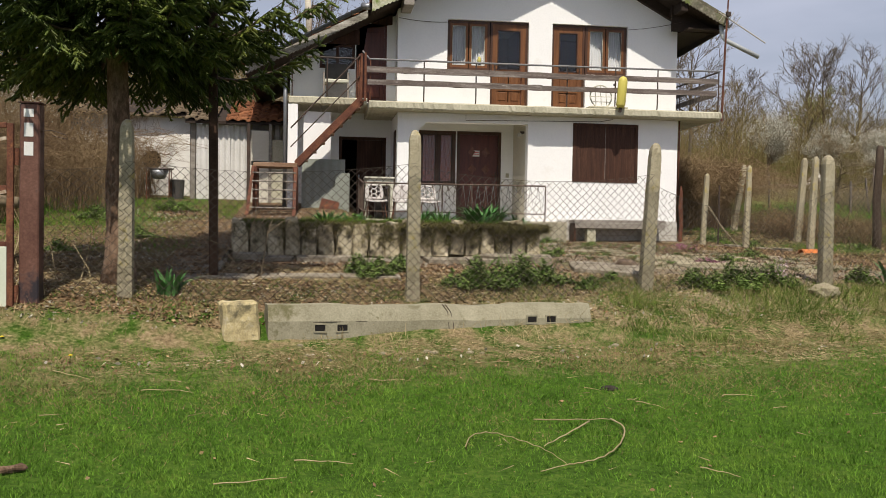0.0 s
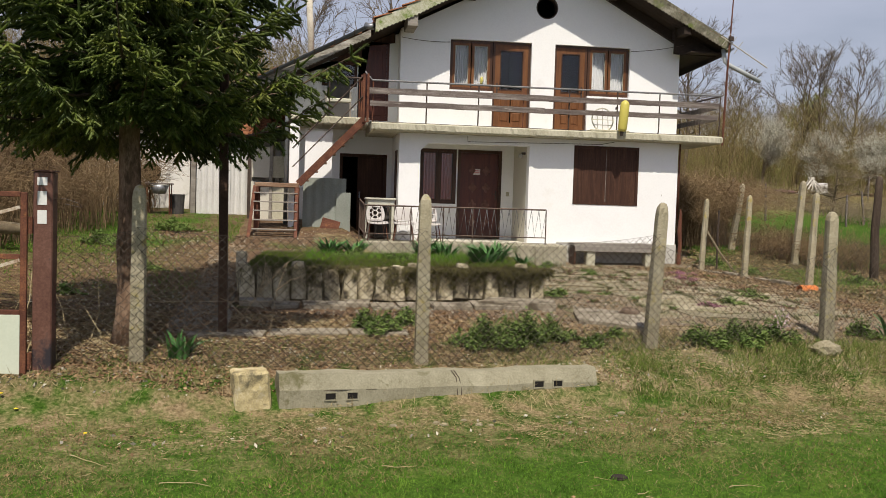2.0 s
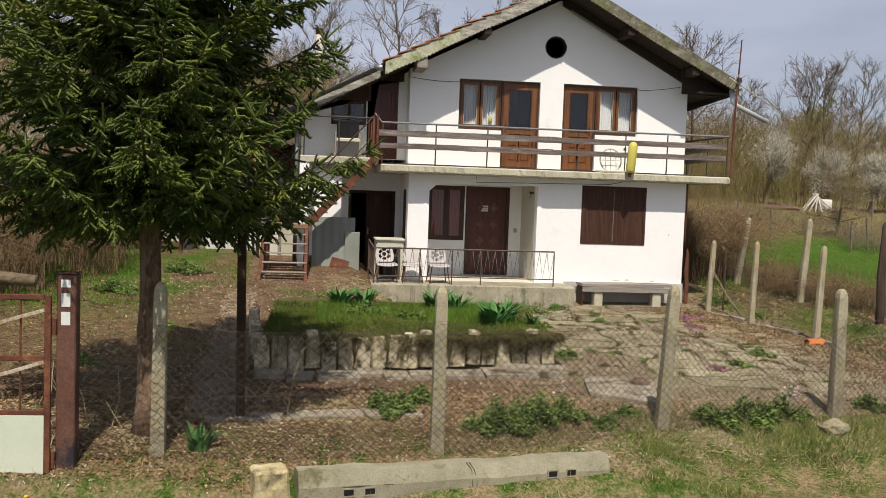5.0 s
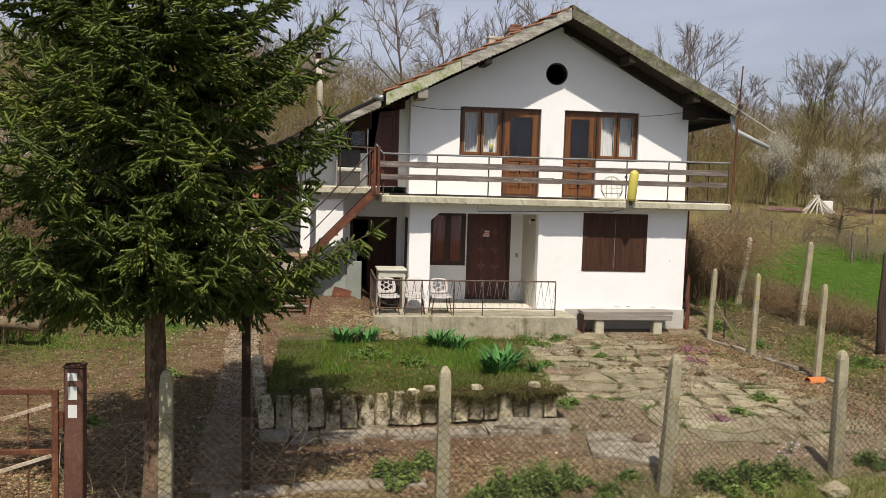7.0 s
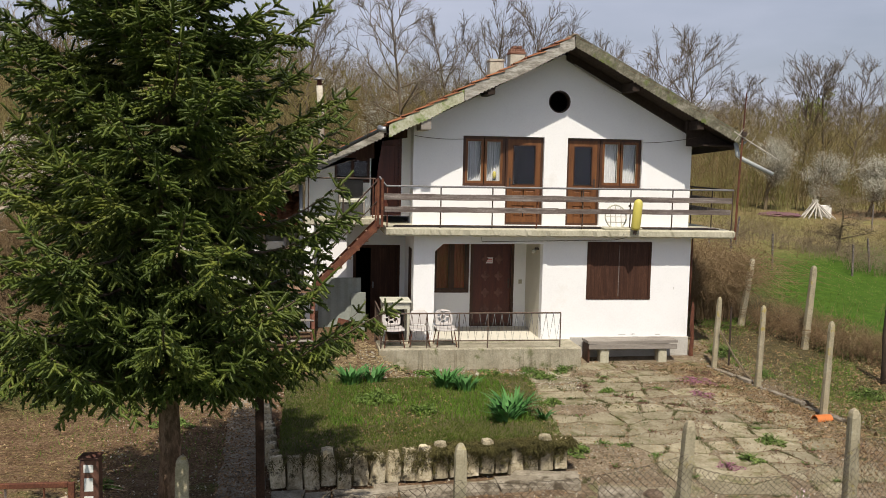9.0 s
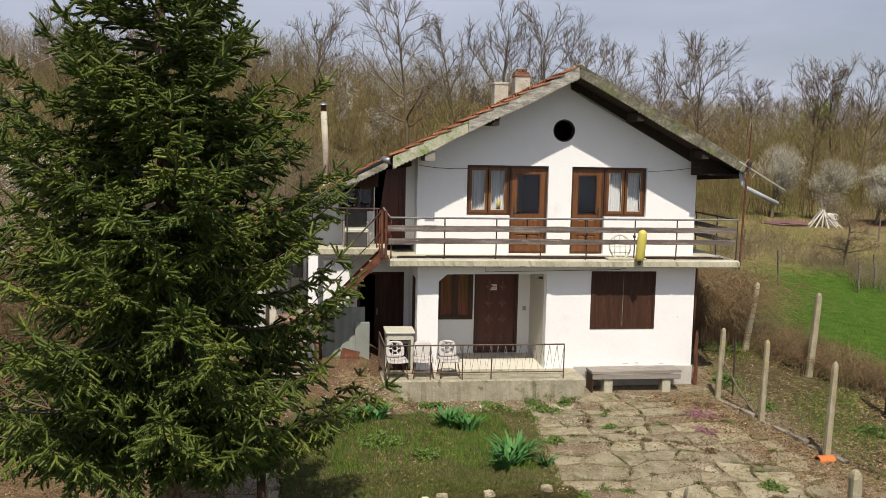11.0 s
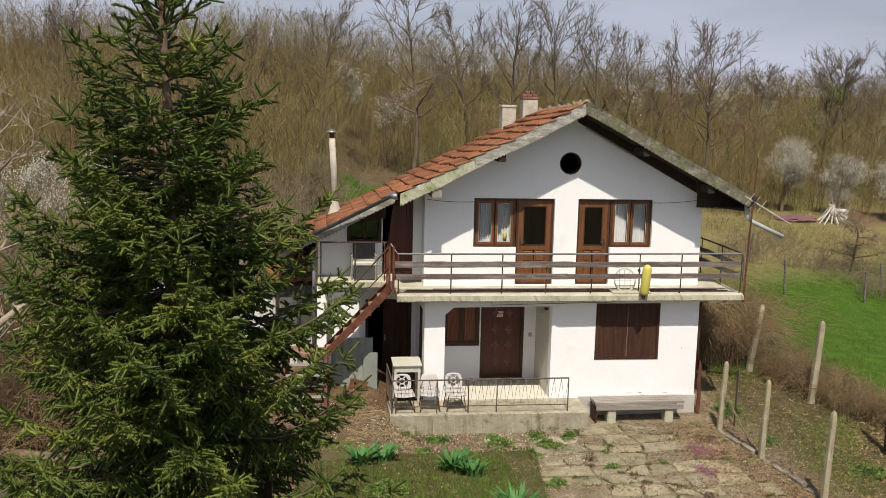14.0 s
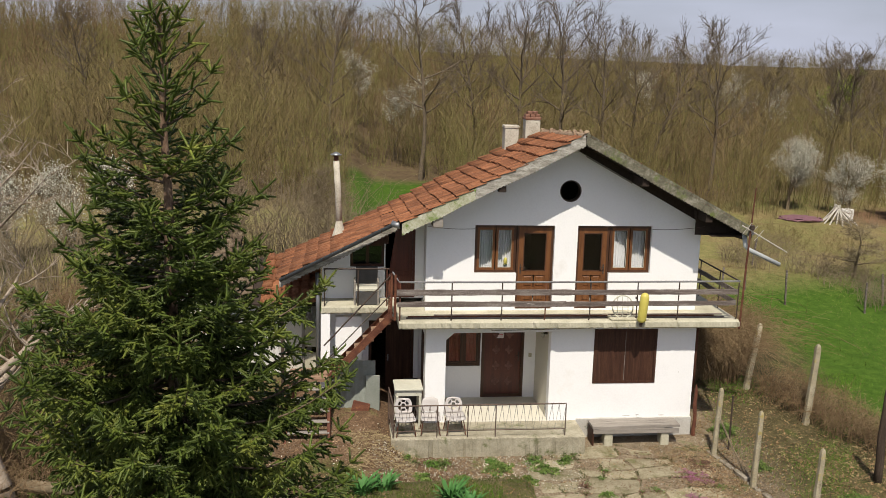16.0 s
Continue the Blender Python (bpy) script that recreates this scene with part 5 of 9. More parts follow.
rpart("seat", bbox(-0.16, 21.05, 4.52, 0.38, 21.46, 4.61, 0.02), M["creampaint"], armchair, "pale seat cushion")
rpart("front_panel", bbox(-0.12, 21.07, 4.21, 0.34, 21.10, 4.51, 0.01), M["darkcloth"], armchair)
for x in (-0.17, 0.36):
    rpart("armrest", bbox(x - 0.02, 21.06, 4.72, x + 0.02, 21.46, 4.76, 0.006), M["benchwood"], armchair)
    for y in (21.08, 21.44):
        rpart("leg", bbox(x - 0.02, y - 0.02, 4.2, x + 0.02, y + 0.02, 4.72, 0.004), M["benchwood"], armchair)

# ---- porch railing ----
porch_rail = empty("porch_railing", "thin rusty iron porch railing with zigzag bars", "railing", (2.5, 19.66, 1.57))
corner, right, rear = (0.66, 19.66), (4.49, 19.66), (0.60, 20.6)
for x in (0.66, 1.62, 2.30, 2.57 + 0.35, 4.49):
    rpart("post", rod((x, 19.66, 1.5), (x, 19.66, 2.30), 0.013), M["railiron"], porch_rail)
rpart("handrail", rod((0.66, 19.66, 2.30), (4.49, 19.66, 2.31), 0.016), M["railiron"], porch_rail)
rpart("bottom_rail", rod((0.66, 19.66, 1.72), (4.49, 19.66, 1.72), 0.011), M["railiron"], porch_rail)
rpart("handrail", rod((0.66, 19.66, 2.30), (0.60, 20.55, 2.42), 0.016), M["railiron"], porch_rail)
rpart("bottom_rail", rod((0.66, 19.66, 1.72), (0.60, 20.55, 1.82), 0.011), M["railiron"], porch_rail)
rpart("post", rod((0.60, 20.55, 1.4), (0.60, 20.55, 2.42), 0.013), M["railiron"], porch_rail)
for i in range(24):
    x = 0.66 + 3.83 * i / 24
    w = 3.83 / 24
    bm = bmesh.new()
    tube(bm, [(x, 19.66, 2.295), (x + w / 2, 19.66, 1.73), (x + w, 19.66, 2.295)], 0.0065, 5)
    rpart("zigzag_bar", bm, M["greyiron"] if i > 12 else M["railiron"], porch_rail)
for i in range(6):
    y = 19.66 + 0.89 * i / 6
    rpart("bar", rod((0.66 - 0.06 * i / 6, y, 1.72 + 0.016 * i), (0.66 - 0.06 * i / 6, y + 0.07, 2.30 + 0.02 * i), 0.007, 5), M["railiron"], porch_rail)

# ---- antenna mast, wires, downpipe ----
mast = empty("antenna_mast", "rusty antenna mast with small aerials at the eave", "antenna", (8.58, 20.16, 4.0))
bm = bmesh.new()
tube(bm, [(8.56, 20.16, 3.86), (8.60, 20.16, 5.4), (8.68, 20.18, 7.1)], [0.026, 0.024, 0.014], 8)
rpart("pole", bm, M["rust"], mast)
ba, bb = Vector((8.42, 20.14, 6.25)), Vector((9.56, 20.22, 5.63))
rpart("boom", rod(ba, bb, 0.015, 6), M["paleplank"], mast, "bleached wooden boom")
for k, s in enumerate((0.10, 0.22, 0.36)):
    q = ba.lerp(bb, s)
    rpart("element", rod(q + Vector((-0.07, 0.04, -0.13)), q + Vector((0.09, -0.04, 0.13)), 0.008, 5), M["paleplank"], mast)
rpart("amplifier", bbox(8.60, 20.10, 6.16, 8.70, 20.18, 6.26, 0.008), M["iron"], mast)
downpipe = hpart("downpipe", rod((7.755, 20.57, 2.2), (7.755, 20.57, 3.88), 0.02, 8), M["rust"], "thin rusty downpipe at the corner", smooth=True)
bm = bmesh.new()
tube(bm, [(7.80, 20.47, 0.9), (7.785, 20.46, 1.25), (7.81, 20.47, 1.6), (7.785, 20.475, 1.95), (7.80, 20.48, 2.28), (7.79, 20.48, 2.42)], [0.055, 0.05, 0.042, 0.047, 0.036, 0.012], 9)
tagged(part("split_pole", bm, M["rust"], None), "rough split reddish pole leaning at the house corner", "pole")
rng_w = random.Random(52)
for cx, cz, cw, ch in ((6.15, 1.66, 0.10, 0.012), (6.42, 1.67, 0.06, 0.014), (7.02, 1.66, 0.09, 0.010), (7.35, 2.72, 0.010, 0.03)):
    rim = [(cx + cw * math.cos(a) * rng_w.uniform(0.5, 1.1), cz + ch * math.sin(a) * rng_w.uniform(0.5, 1.1)) for a in [k * 0.5236 for k in range(12)]]
    hpart("paint_chip", prism(rim, [], lambda u, v, d: (u, YL - 0.003 + d, v), 0.004), M["plinth"], "grey chip in the white paint")


def wire(pts, r, label):
    ob = part("cable", tube(bmesh.new(), pts, r, 5), M["iron"], None)
    return tagged(ob, label, "cable")


def sagged(a, b, sag, n=14):
    a, b = Vector(a), Vector(b)
    return [a.lerp(b, i / n) + Vector((0, 0, -4 * sag * (i / n) * (1 - i / n))) for i in range(n + 1)]


wire(sagged((1.46, 21.13, 6.02), (2.56, 21.13, 5.97), 0.03), 0.006, "thin dark cable across the gable wall")
wire(sagged((6.70, 21.13, 5.98), (7.8, 20.75, 6.12), 0.03), 0.006, "thin dark cable from window to eave")
wire([(2.9, 20.53, 3.86), (2.9, 20.53, 3.74), (5.9, 20.53, 3.80), (6.2, 20.53, 3.86)], 0.006, "thin cable under the balcony slab")

# ---- things on the balcony ----
cyl = empty("gas_cylinder", "tall yellow gas cylinder hung on the balcony railing", "gas cylinder", (6.25, 20.12, 3.95))
bm = bmesh.new()
axis_c = [(0, 0, 0.0), (0, 0, 0.02), (0, 0, 0.07), (0, 0, 0.72), (0, 0, 0.80), (0, 0, 0.84), (0, 0, 0.85)]
tube(bm, axis_c, [0.05, 0.085, 0.105, 0.105, 0.085, 0.04, 0.01], 18)
cm = Matrix.Translation((6.20, 20.03, 4.06)) @ Matrix.Rotation(0.08, 4, "Y") @ Matrix.Diagonal((0.95, 0.95, 0.80, 1))
bmesh.ops.transform(bm, matrix=cm, verts=bm.verts[:])
rpart("bottle", bm, M["yellow"], cyl, smooth=True)
bm = bmesh.new()
tube(bm, [(0, 0, -0.12), (0, 0, 0.0)], [0.035, 0.045], 10)
bmesh.ops.transform(bm, matrix=cm, verts=bm.verts[:])
rpart("valve", bm, M["iron"], cyl)
rpart("strap", bbox(6.10, 20.13, 4.55, 6.13, 20.24, 4.60, 0.003), M["iron"], cyl)
grate = empty("round_grate", "round pale wire grate leaning against the railing", "grate", (5.86, 20.35, 4.07))
gm = Matrix.Translation((5.86, 20.36, 4.33)) @ Matrix.Rotation(math.radians(78), 4, "X")
bm = bmesh.new()
ring = [(0.24 * math.cos(2 * math.pi * i / 24), 0.26 * math.sin(2 * math.pi * i / 24), 0) for i in range(25)]
tube(bm, ring, 0.016, 6, cap=False)
bmesh.ops.transform(bm, matrix=gm, verts=bm.verts[:])
rpart("rim", bm, M["creampaint"], grate)
for k in (-0.12, 0.0, 0.12):
    for horiz in (0, 1):
        h = math.sqrt(0.24 ** 2 - k * k)
        a, b = ((k, -h, 0), (k, h, 0)) if not horiz else ((-h, k, 0), (h, k, 0))
        bm = rod(a, b, 0.008, 5)
        bmesh.ops.transform(bm, matrix=gm, verts=bm.verts[:])
        rpart("wire", bm, M["creampaint"], grate)
tagged(part("stone_block", bbox(5.55, 20.17, 4.053, 6.42, 20.5, 4.10, 0.012), M["slab"], None), "thin concrete block on the balcony edge", "block")

# ---- porch furniture ----
def tube_chair(x, y, turn, pierced, label):
    """A low chair: a moulded plastic seat and back on a splayed tube frame; the back may be pierced by a wheel of openings."""
    c = empty("garden_chair", label, "chair", (0, 0, 0), "garden chairs on the porch")

    def shell(u, v):
        """The point of the back at u across (-1 to 1) and v up (0 to 1)."""
        half = 0.205 - 0.03 * v ** 3
        return Vector((u * half, 0.17 + 0.09 * v - 0.035 * u * u, 0.40 + 0.33 * v))

    outer = []
    for k in range(28):
        a = 2 * math.pi * k / 28
        cx, cy = math.cos(a), math.sin(a)
        q = 1 / max(abs(cx), abs(cy)) ** 0.72
        outer.append((cx * q * 0.97, 0.5 + cy * q * 0.5))
    holes = []
    if pierced:
        holes.append([(0.22 * math.cos(-t), 0.53 + 0.13 * math.sin(-t)) for t in (2 * math.pi * k / 12 for k in range(12))])
        for h in range(6):
            a0 = 2 * math.pi * (h + 0.12) / 6
            a1 = 2 * math.pi * (h + 0.88) / 6
            arc = [(a0 + (a1 - a0) * k / 4) for k in range(5)]
            holes.append([(0.66 * math.cos(t), 0.53 + 0.36 * math.sin(t)) for t in reversed(arc)] + [(0.36 * math.cos(t), 0.53 + 0.20 * math.sin(t)) for t in arc])
    else:
        holes.append([(-0.55, 0.04), (-0.55, 0.10), (0.55, 0.10), (0.55, 0.04)])
    part("backrest", prism(outer, holes, lambda u, v, d: shell(u, v) + Vector((0, d, 0)), 0.014), M["plastic"], c)
    bm = bmesh.new()
    n = 8
    rows = []
    for o in (0.0, -0.016):
        for j in range(n + 1):
            rows.append([bm.verts.new(((2 * i / n - 1) * 0.215, -0.22 + 0.42 * j / n, 0.385 + o + 0.02 * (2 * i / n - 1) ** 2 - 0.03 * max(0, 1 - j / 2) ** 2)) for i in range(n + 1)])
    m = n + 1
    for j in range(n):
        for i in range(n):
            bm.faces.new((rows[j][i], rows[j][i + 1], rows[j + 1][i + 1], rows[j + 1][i]))
            bm.faces.new((rows[m + j][i], rows[m + j + 1][i], rows[m + j + 1][i + 1], rows[m + j][i + 1]))
    for i in range(n):
        bm.faces.new((rows[0][i], rows[m][i], rows[m][i + 1], rows[0][i + 1]))
        bm.faces.new((rows[n][i], rows[n][i + 1], rows[m + n][i + 1], rows[m + n][i]))
        bm.faces.new((rows[i][0], rows[i + 1][0], rows[m + i + 1][0], rows[m + i][0]))
        bm.faces.new((rows[i][n], rows[m + i][n], rows[m + i + 1][n], rows[i + 1][n]))
    bmesh.ops.recalc_face_normals(bm, faces=bm.faces[:])
    part("seat", bm, M["plastic"], c, smooth=True)
    for sx in (-1, 1):
        for sy in (-1, 1):
            bm = bmesh.new()
            tube(bm, [(sx * 0.16, sy * 0.15, 0.368), (sx * 0.215, sy * 0.215, 0.0)], 0.011, 6)
            part("leg", bm, M["rust"], c)
        bm = bmesh.new()
        tube(bm, [(sx * 0.17, -0.20, 0.366), (sx * 0.17, 0.18, 0.366)], 0.010, 6)
        part("frame_tube", bm, M["rust"], c)
    c.matrix_world = Matrix.Translation((x, y, 1.566)) @ Matrix.Rotation(turn, 4, "Z")
    return c


tube_chair(0.93, 19.92, 0.10, True, "pale plastic chair with a wheel-pierced back on the porch")
tube_chair(1.50, 19.96, -0.04, False, "pinkish-white plastic chair with a solid rounded back")
tube_chair(2.05, 19.96, 0.06, True, "small pale plastic chair with a pierced back and rusty legs")
table = empty("cabinet_table", "cream painted wooden table with a scuffed top on the porch", "table", (1.05, 20.65, 1.57))
rpart("tabletop", bbox(0.72, 20.30, 2.42, 1.36, 20.98, 2.46, 0.008), M["creampaint"], table, "scuffed pale green-cream table top")
rpart("apron", bbox(0.76, 20.34, 2.28, 1.32, 20.36, 2.418, 0.004), M["creampaint"], table)
rpart("apron", bbox(0.76, 20.92, 2.28, 1.32, 20.94, 2.418, 0.004), M["creampaint"], table)
rpart("apron", bbox(0.74, 20.36, 2.28, 0.76, 20.92, 2.418, 0.004), M["creampaint"], table)
rpart("apron", bbox(1.32, 20.36, 2.28, 1.34, 20.92, 2.418, 0.004), M["creampaint"], table)
for x in (0.78, 1.30):
    for y in (20.36, 20.92):
        rpart("leg", bbox(x - 0.03, y - 0.025, 1.50, x + 0.03, y + 0.025, 2.28, 0.006), M["creampaint"], table)
tagged(part("dark_box", bbox(1.0, 21.25, 1.57, 1.36, 21.7, 2.25, 0.02), M["darkcloth"], None), "dark wooden box beside the wing door", "box")

# ---- bench ----
bench = empty("bench", "grey weathered plank bench on short concrete legs by the wall", "bench", (6.25, 20.2, 1.15))
for i in range(3):
    y = 19.98 + i * 0.155
    rough_plank((5.22, y, 1.56), (7.28, y + 0.03, 1.57), 0.06, 0.145, 20 + i, "benchwood", bench, "seat_plank")
rpart("front_board", bbox(5.24, 19.985, 1.44, 7.26, 20.01, 1.555, 0.006), M["benchwood"], bench)
rpart("end_board", bbox(5.23, 20.01, 1.15, 5.27, 20.40, 1.555, 0.006), M["shutter"], bench)
for x in (5.62, 6.95):
    rpart("leg", bbox(x - 0.10, 20.02, 1.0, x + 0.10, 20.28, 1.55, 0.02), M["slab"], bench, "short concrete leg")

# ---- sheets and boards leaning beside the stairs ----
def ribbed_sheet(x0, x1, z0, z1, y0, lean, ribs, mat, name, label, cat):
    bm = bmesh.new()
    n = ribs * 6
    rows = []
    for i in range(n + 1):
        u = i / n
        dy = 0.010 * math.cos(2 * math.pi * u * ribs)
        rows.append([bm.verts.new((x0 + (x1 - x0) * u, y + dy + o, z)) for o in (0, 0.004) for y, z in ((y0, z0), (y0 + lean, z1))])
    for a, b in zip(rows, rows[1:]):
        bm.faces.new((a[0], b[0], b[1], a[1]))
        bm.faces.new((a[2], a[3], b[3], b[2]))
        bm.faces.new((a[1], b[1], b[3], a[3]))
        bm.faces.new((a[0], a[2], b[2], b[0]))
    bm.faces.new((rows[0][0], rows[0][1], rows[0][3], rows[0][2]))
    bm.faces.new((rows[-1][0], rows[-1][2], rows[-1][3], rows[-1][1]))
    bmesh.ops.recalc_face_normals(bm, faces=bm.faces[:])
    return tagged(part(name, bm, M[mat], None), label, cat)


ribbed_sheet(-0.62, 0.32, 1.35, 2.86, 20.95, 0.22, 5, "sheet", "fibre_sheet", "grey-green ribbed sheet leaning beside the stairs", "sheet")
tagged(part("rusty_board", bbox(-0.35, 20.75, 1.3, 0.05, 20.79, 1.95, 0.01, Matrix.Translation((0, 20.77, 1.3)) @ Matrix.Rotation(-0.2, 4, "X") @ Matrix.Rotation(0.25, 4, "Y") @ Matrix.Translation((0, -20.77, -1.3))), M["rust"], None), "rust-red board leaning against a sheet", "board")
tagged(part("white_board", bbox(0.1, 21.0, 1.25, 0.42, 21.04, 2.55, 0.008), M["sheet"], None), "grey-green board leaning by the wing door", "board")
bm = bmesh.new()
tube(bm, [(0.42, 19.45, 1.15), (0.42, 19.45, 1.5)], [0.11, 0.10], 12)
tagged(part("tree_stump", bm, M["bark"], None, smooth=False), "short cut log standing beside the porch", "log")

# ---- fence posts ----
def concrete_post(name, x, y, top, lean_x=0.0, lean_y=0.0, w=0.15, label="", seed=1, base=None, mat="concrete"):
    """A cast fence post with rounded edges, a domed head, small nail holes and chips."""
    z0 = gz(x, y) - 0.25 if base is None else base
    bm = bmesh.new()
    rng = random.Random(seed)
    n = 12
    rings = []
    hgt = top - z0
    steps = [0, 0.12, 0.25, 0.4, 0.55, 0.7, 0.82, 0.9, 0.94, 0.97, 0.99, 1.0]
    for s in steps:
        taper = 1.0 - 0.18 * s
        dome = 1.0 if s < 0.94 else max(0.12, math.sqrt(max(0, 1 - ((s - 0.94) / 0.062) ** 2)))
        ring = []
        for k in range(n):
            a = 2 * math.pi * (k + 0.5) / n
            cx, cy = math.cos(a), math.sin(a)
            q = 1.0 / max(abs(cx), abs(cy)) ** 0.75
            r = w / 2 * q * taper * dome + rng.uniform(-1, 1) * 0.004
            ring.append(bm.verts.new((cx * r + lean_x * s, cy * r + lean_y * s, s * hgt)))
        rings.append(ring)
    for a, b in zip(rings, rings[1:]):
        for k in range(n):
            bm.faces.new((a[k], a[(k + 1) % n], b[(k + 1) % n], b[k]))
    bm.faces.new(rings[-1])
    ob = part(name, bm, M[mat], None, "", smooth=False)
    ob.location = (x, y, z0)
    return tagged(ob, label or "weathered grey concrete fence post with lichen", "fence post", "concrete fence posts")


FRONT = [(-2.12, 10.0, 2.47), (0.78, 10.2, 2.47), (3.58, 10.9, 2.47), (6.12, 11.4, 2.43)]
for i, (x, y, t) in enumerate(FRONT):
    concrete_post("fence_post", x, y, t, (0.0, 0.0, 0.10, 0.0)[i], 0, 0.155, seed=i)
RIGHT = [(7.88, 19.45, 2.66, 0.13, 0.12), (8.08, 17.82, 2.74, 0.10, 0.1), (8.26, 15.70, 2.78, 0.16, 0.15)]
for i, (x, y, t, lx, ly) in enumerate(RIGHT):
    concrete_post("fence_post", x, y, t, lx, ly, 0.112, seed=10 + i)
for i, (x, y, t, lx, ly) in enumerate([(10.12, 22.9, 3.13, 0.42, 0.3), (10.8, 20.92, 3.18, 0.26, 0.2)]):
    concrete_post("fence_post", x, y, t, lx, ly, 0.15, label="leaning grey concrete post at the edge of the brambles", seed=20 + i)

# the long cast beam lying on the bank, and the block at its end
beam_m = Matrix.Translation((0.98, 9.87, 0.27)) @ Matrix.Rotation(math.atan2(0.66, 3.46), 4, "Z")
concrete_beam = empty("concrete_beam", "long cast concrete beam with slots lying on the grass bank", "concrete beam", (0, 0, 0))
concrete_beam.matrix_world = beam_m
def cast_beam():
    """A cast post lying down: chamfered top edges, thicker ends, slightly bowed."""
    bm = bmesh.new()
    n = 34
    rows = []
    for i in range(n + 1):
        s = i / n
        x = -1.72 + 3.48 * s
        swell = (0.02 if s > 0.72 else 0.0) + 0.012 * math.sin(s * 5) + 0.022 * noise.noise(Vector((s * 9, 2, 0)))
        h = 0.375 + swell + (0.03 if s < 0.30 else 0.0) * (1 - s / 0.30)
        e = 0.05 * max(0, (s - 0.96) / 0.04)
        ring = [(-0.16, 0.0), (-0.16, h * 0.62), (-0.09 - 0.02 * math.sin(s * 7), h), (0.09, h), (0.15, h * 0.7), (0.15, 0.0)]
        rows.append([bm.verts.new((x - (e if z > 0.15 else 0), y + random.Random(i).uniform(-0.008, 0.008), z - 0.08 if z == 0 else z)) for y, z in ring])
    for a, b in zip(rows, rows[1:]):
        for k in range(6):
            bm.faces.new((a[k], b[k], b[(k + 1) % 6], a[(k + 1) % 6]))
    bm.faces.new(rows[0])
    bm.faces.new(rows[-1][::-1])
    bmesh.ops.recalc_face_normals(bm, faces=bm.faces[:])
    return bm


part("beam_body", cast_beam(), M["beam"], concrete_beam)
# slots are not cut: black plates on the face stand for their shade
for x, up in ((-1.22, 0), (-1.00, 0), (1.02, 0.05), (1.24, 0.05)):
    bm = bmesh.new()
    frame_bars(bm, x - 0.065, 0.135 + up, x + 0.065, 0.225 + up, -0.170, 0.014, 0.012)
    part("slot_rim", bm, M["beam"], concrete_beam)
    part("slot_shade", bbox(x - 0.052, -0.166, 0.149 + up, x + 0.052, -0.150, 0.211 + up, 0), M["black"], concrete_beam, "black plate for the shade in a slot")
# a thin dark bar on the face stands for the shaded score
for x0, x1 in ((-1.42, -0.75),):
    part("scored_line", bbox(x0, -0.163, 0.236 + (0.05 if x0 > 0 else 0), x1, -0.158, 0.240 + (0.05 if x0 > 0 else 0), 0), M["iron"], concrete_beam)
for k, x in enumerate((0.10, 0.13)):
    bm = bmesh.new()
    tube(bm, [(x - 0.05, -0.09, 0.395), (x, -0.125, 0.32), (x + 0.02 * k, -0.168, 0.2), (x + 0.015, -0.168, 0.03)], 0.004, 5)
    part("crack_wire", bm, M["iron"], concrete_beam)
end_block = bbox(-0.17, -0.17, 0, 0.17, 0.16, 0.46, 0.025, Matrix.Translation((-0.95, 9.52, 0.25)) @ Matrix.Rotation(0.22, 4, "Z") @ Matrix.Rotation(-0.06, 4, "Y"))
bmesh.ops.subdivide_edges(end_block, edges=end_block.edges[:], cuts=4, use_grid_fill=True)
for v in end_block.verts:
    v.co += Vector((noise.noise(v.co * 9), noise.noise(v.co * 9 + Vector((5, 0, 0))), noise.noise(v.co * 9 + Vector((0, 5, 0))))) * 0.024
tagged(part("concrete_block", end_block, M["ochre"], None), "rough ochre-lichened concrete block at the beam's end", "concrete block")


# ---- chain-link fence ----
def chain_link(a, b, z_low, z_top, sag, bays, pitch=0.094, r=0.0030, seed=3):
    """Diamond netting of bent wires between two points; the netting's upper edge sags in each bay."""
    rng = np.random.default_rng(seed)
    a, b = np.array(a, float), np.array(b, float)
    ln = np.linalg.norm(b - a)
    n = int(ln / pitch)
    rows = int((z_top - z_low) / (pitch * 0.5))
    blocks = []
    j = np.arange(rows + 1)
    for i in range(n):
        s = (i + 0.5 * (j % 2)) / n
        s2 = np.clip(s, 0, 1)
        bay = (s2 * bays) % 1.0
        drop = sag * 4 * bay * (1 - bay)
        z = z_low + (z_top - z_low - drop) * j / rows
        xy = a[None, :2] + (b - a)[None, :2] * s2[:, None]
        gl = np.interp(s2, [0, 1], [a[2], b[2]])
        bulge = 0.03 * np.sin(s2 * 40 + j * 0.3) + (j % 2) * 0.002
        p = np.stack([xy[:, 0], xy[:, 1] + bulge, z + gl], 1)
        rr = np.full(rows, r)
        blocks.append(rods(p[:-1], p[1:], rr, rr, 3))
        q = p.copy()
        s = np.clip((i + 1 - 0.5 * (j % 2)) / n, 0, 1)
        xy = a[None, :2] + (b - a)[None, :2] * s[:, None]
        q[:, 0], q[:, 1] = xy[:, 0], xy[:, 1] + bulge
        blocks.append(rods(q[:-1], q[1:], rr, rr, 3))
    return merged(blocks)


netting = empty("chain_link_fence", "sagging rusty chain-link netting between concrete posts", "fence", (2.0, 10.4, 0.6))
EDGE = [(-2.86, 9.80, 0.52), (-2.12, 9.865, 0.60), (0.78, 10.065, 0.66), (3.62, 10.765, 0.68), (6.12, 11.265, 0.68), (9.6, 12.0, 0.72)]
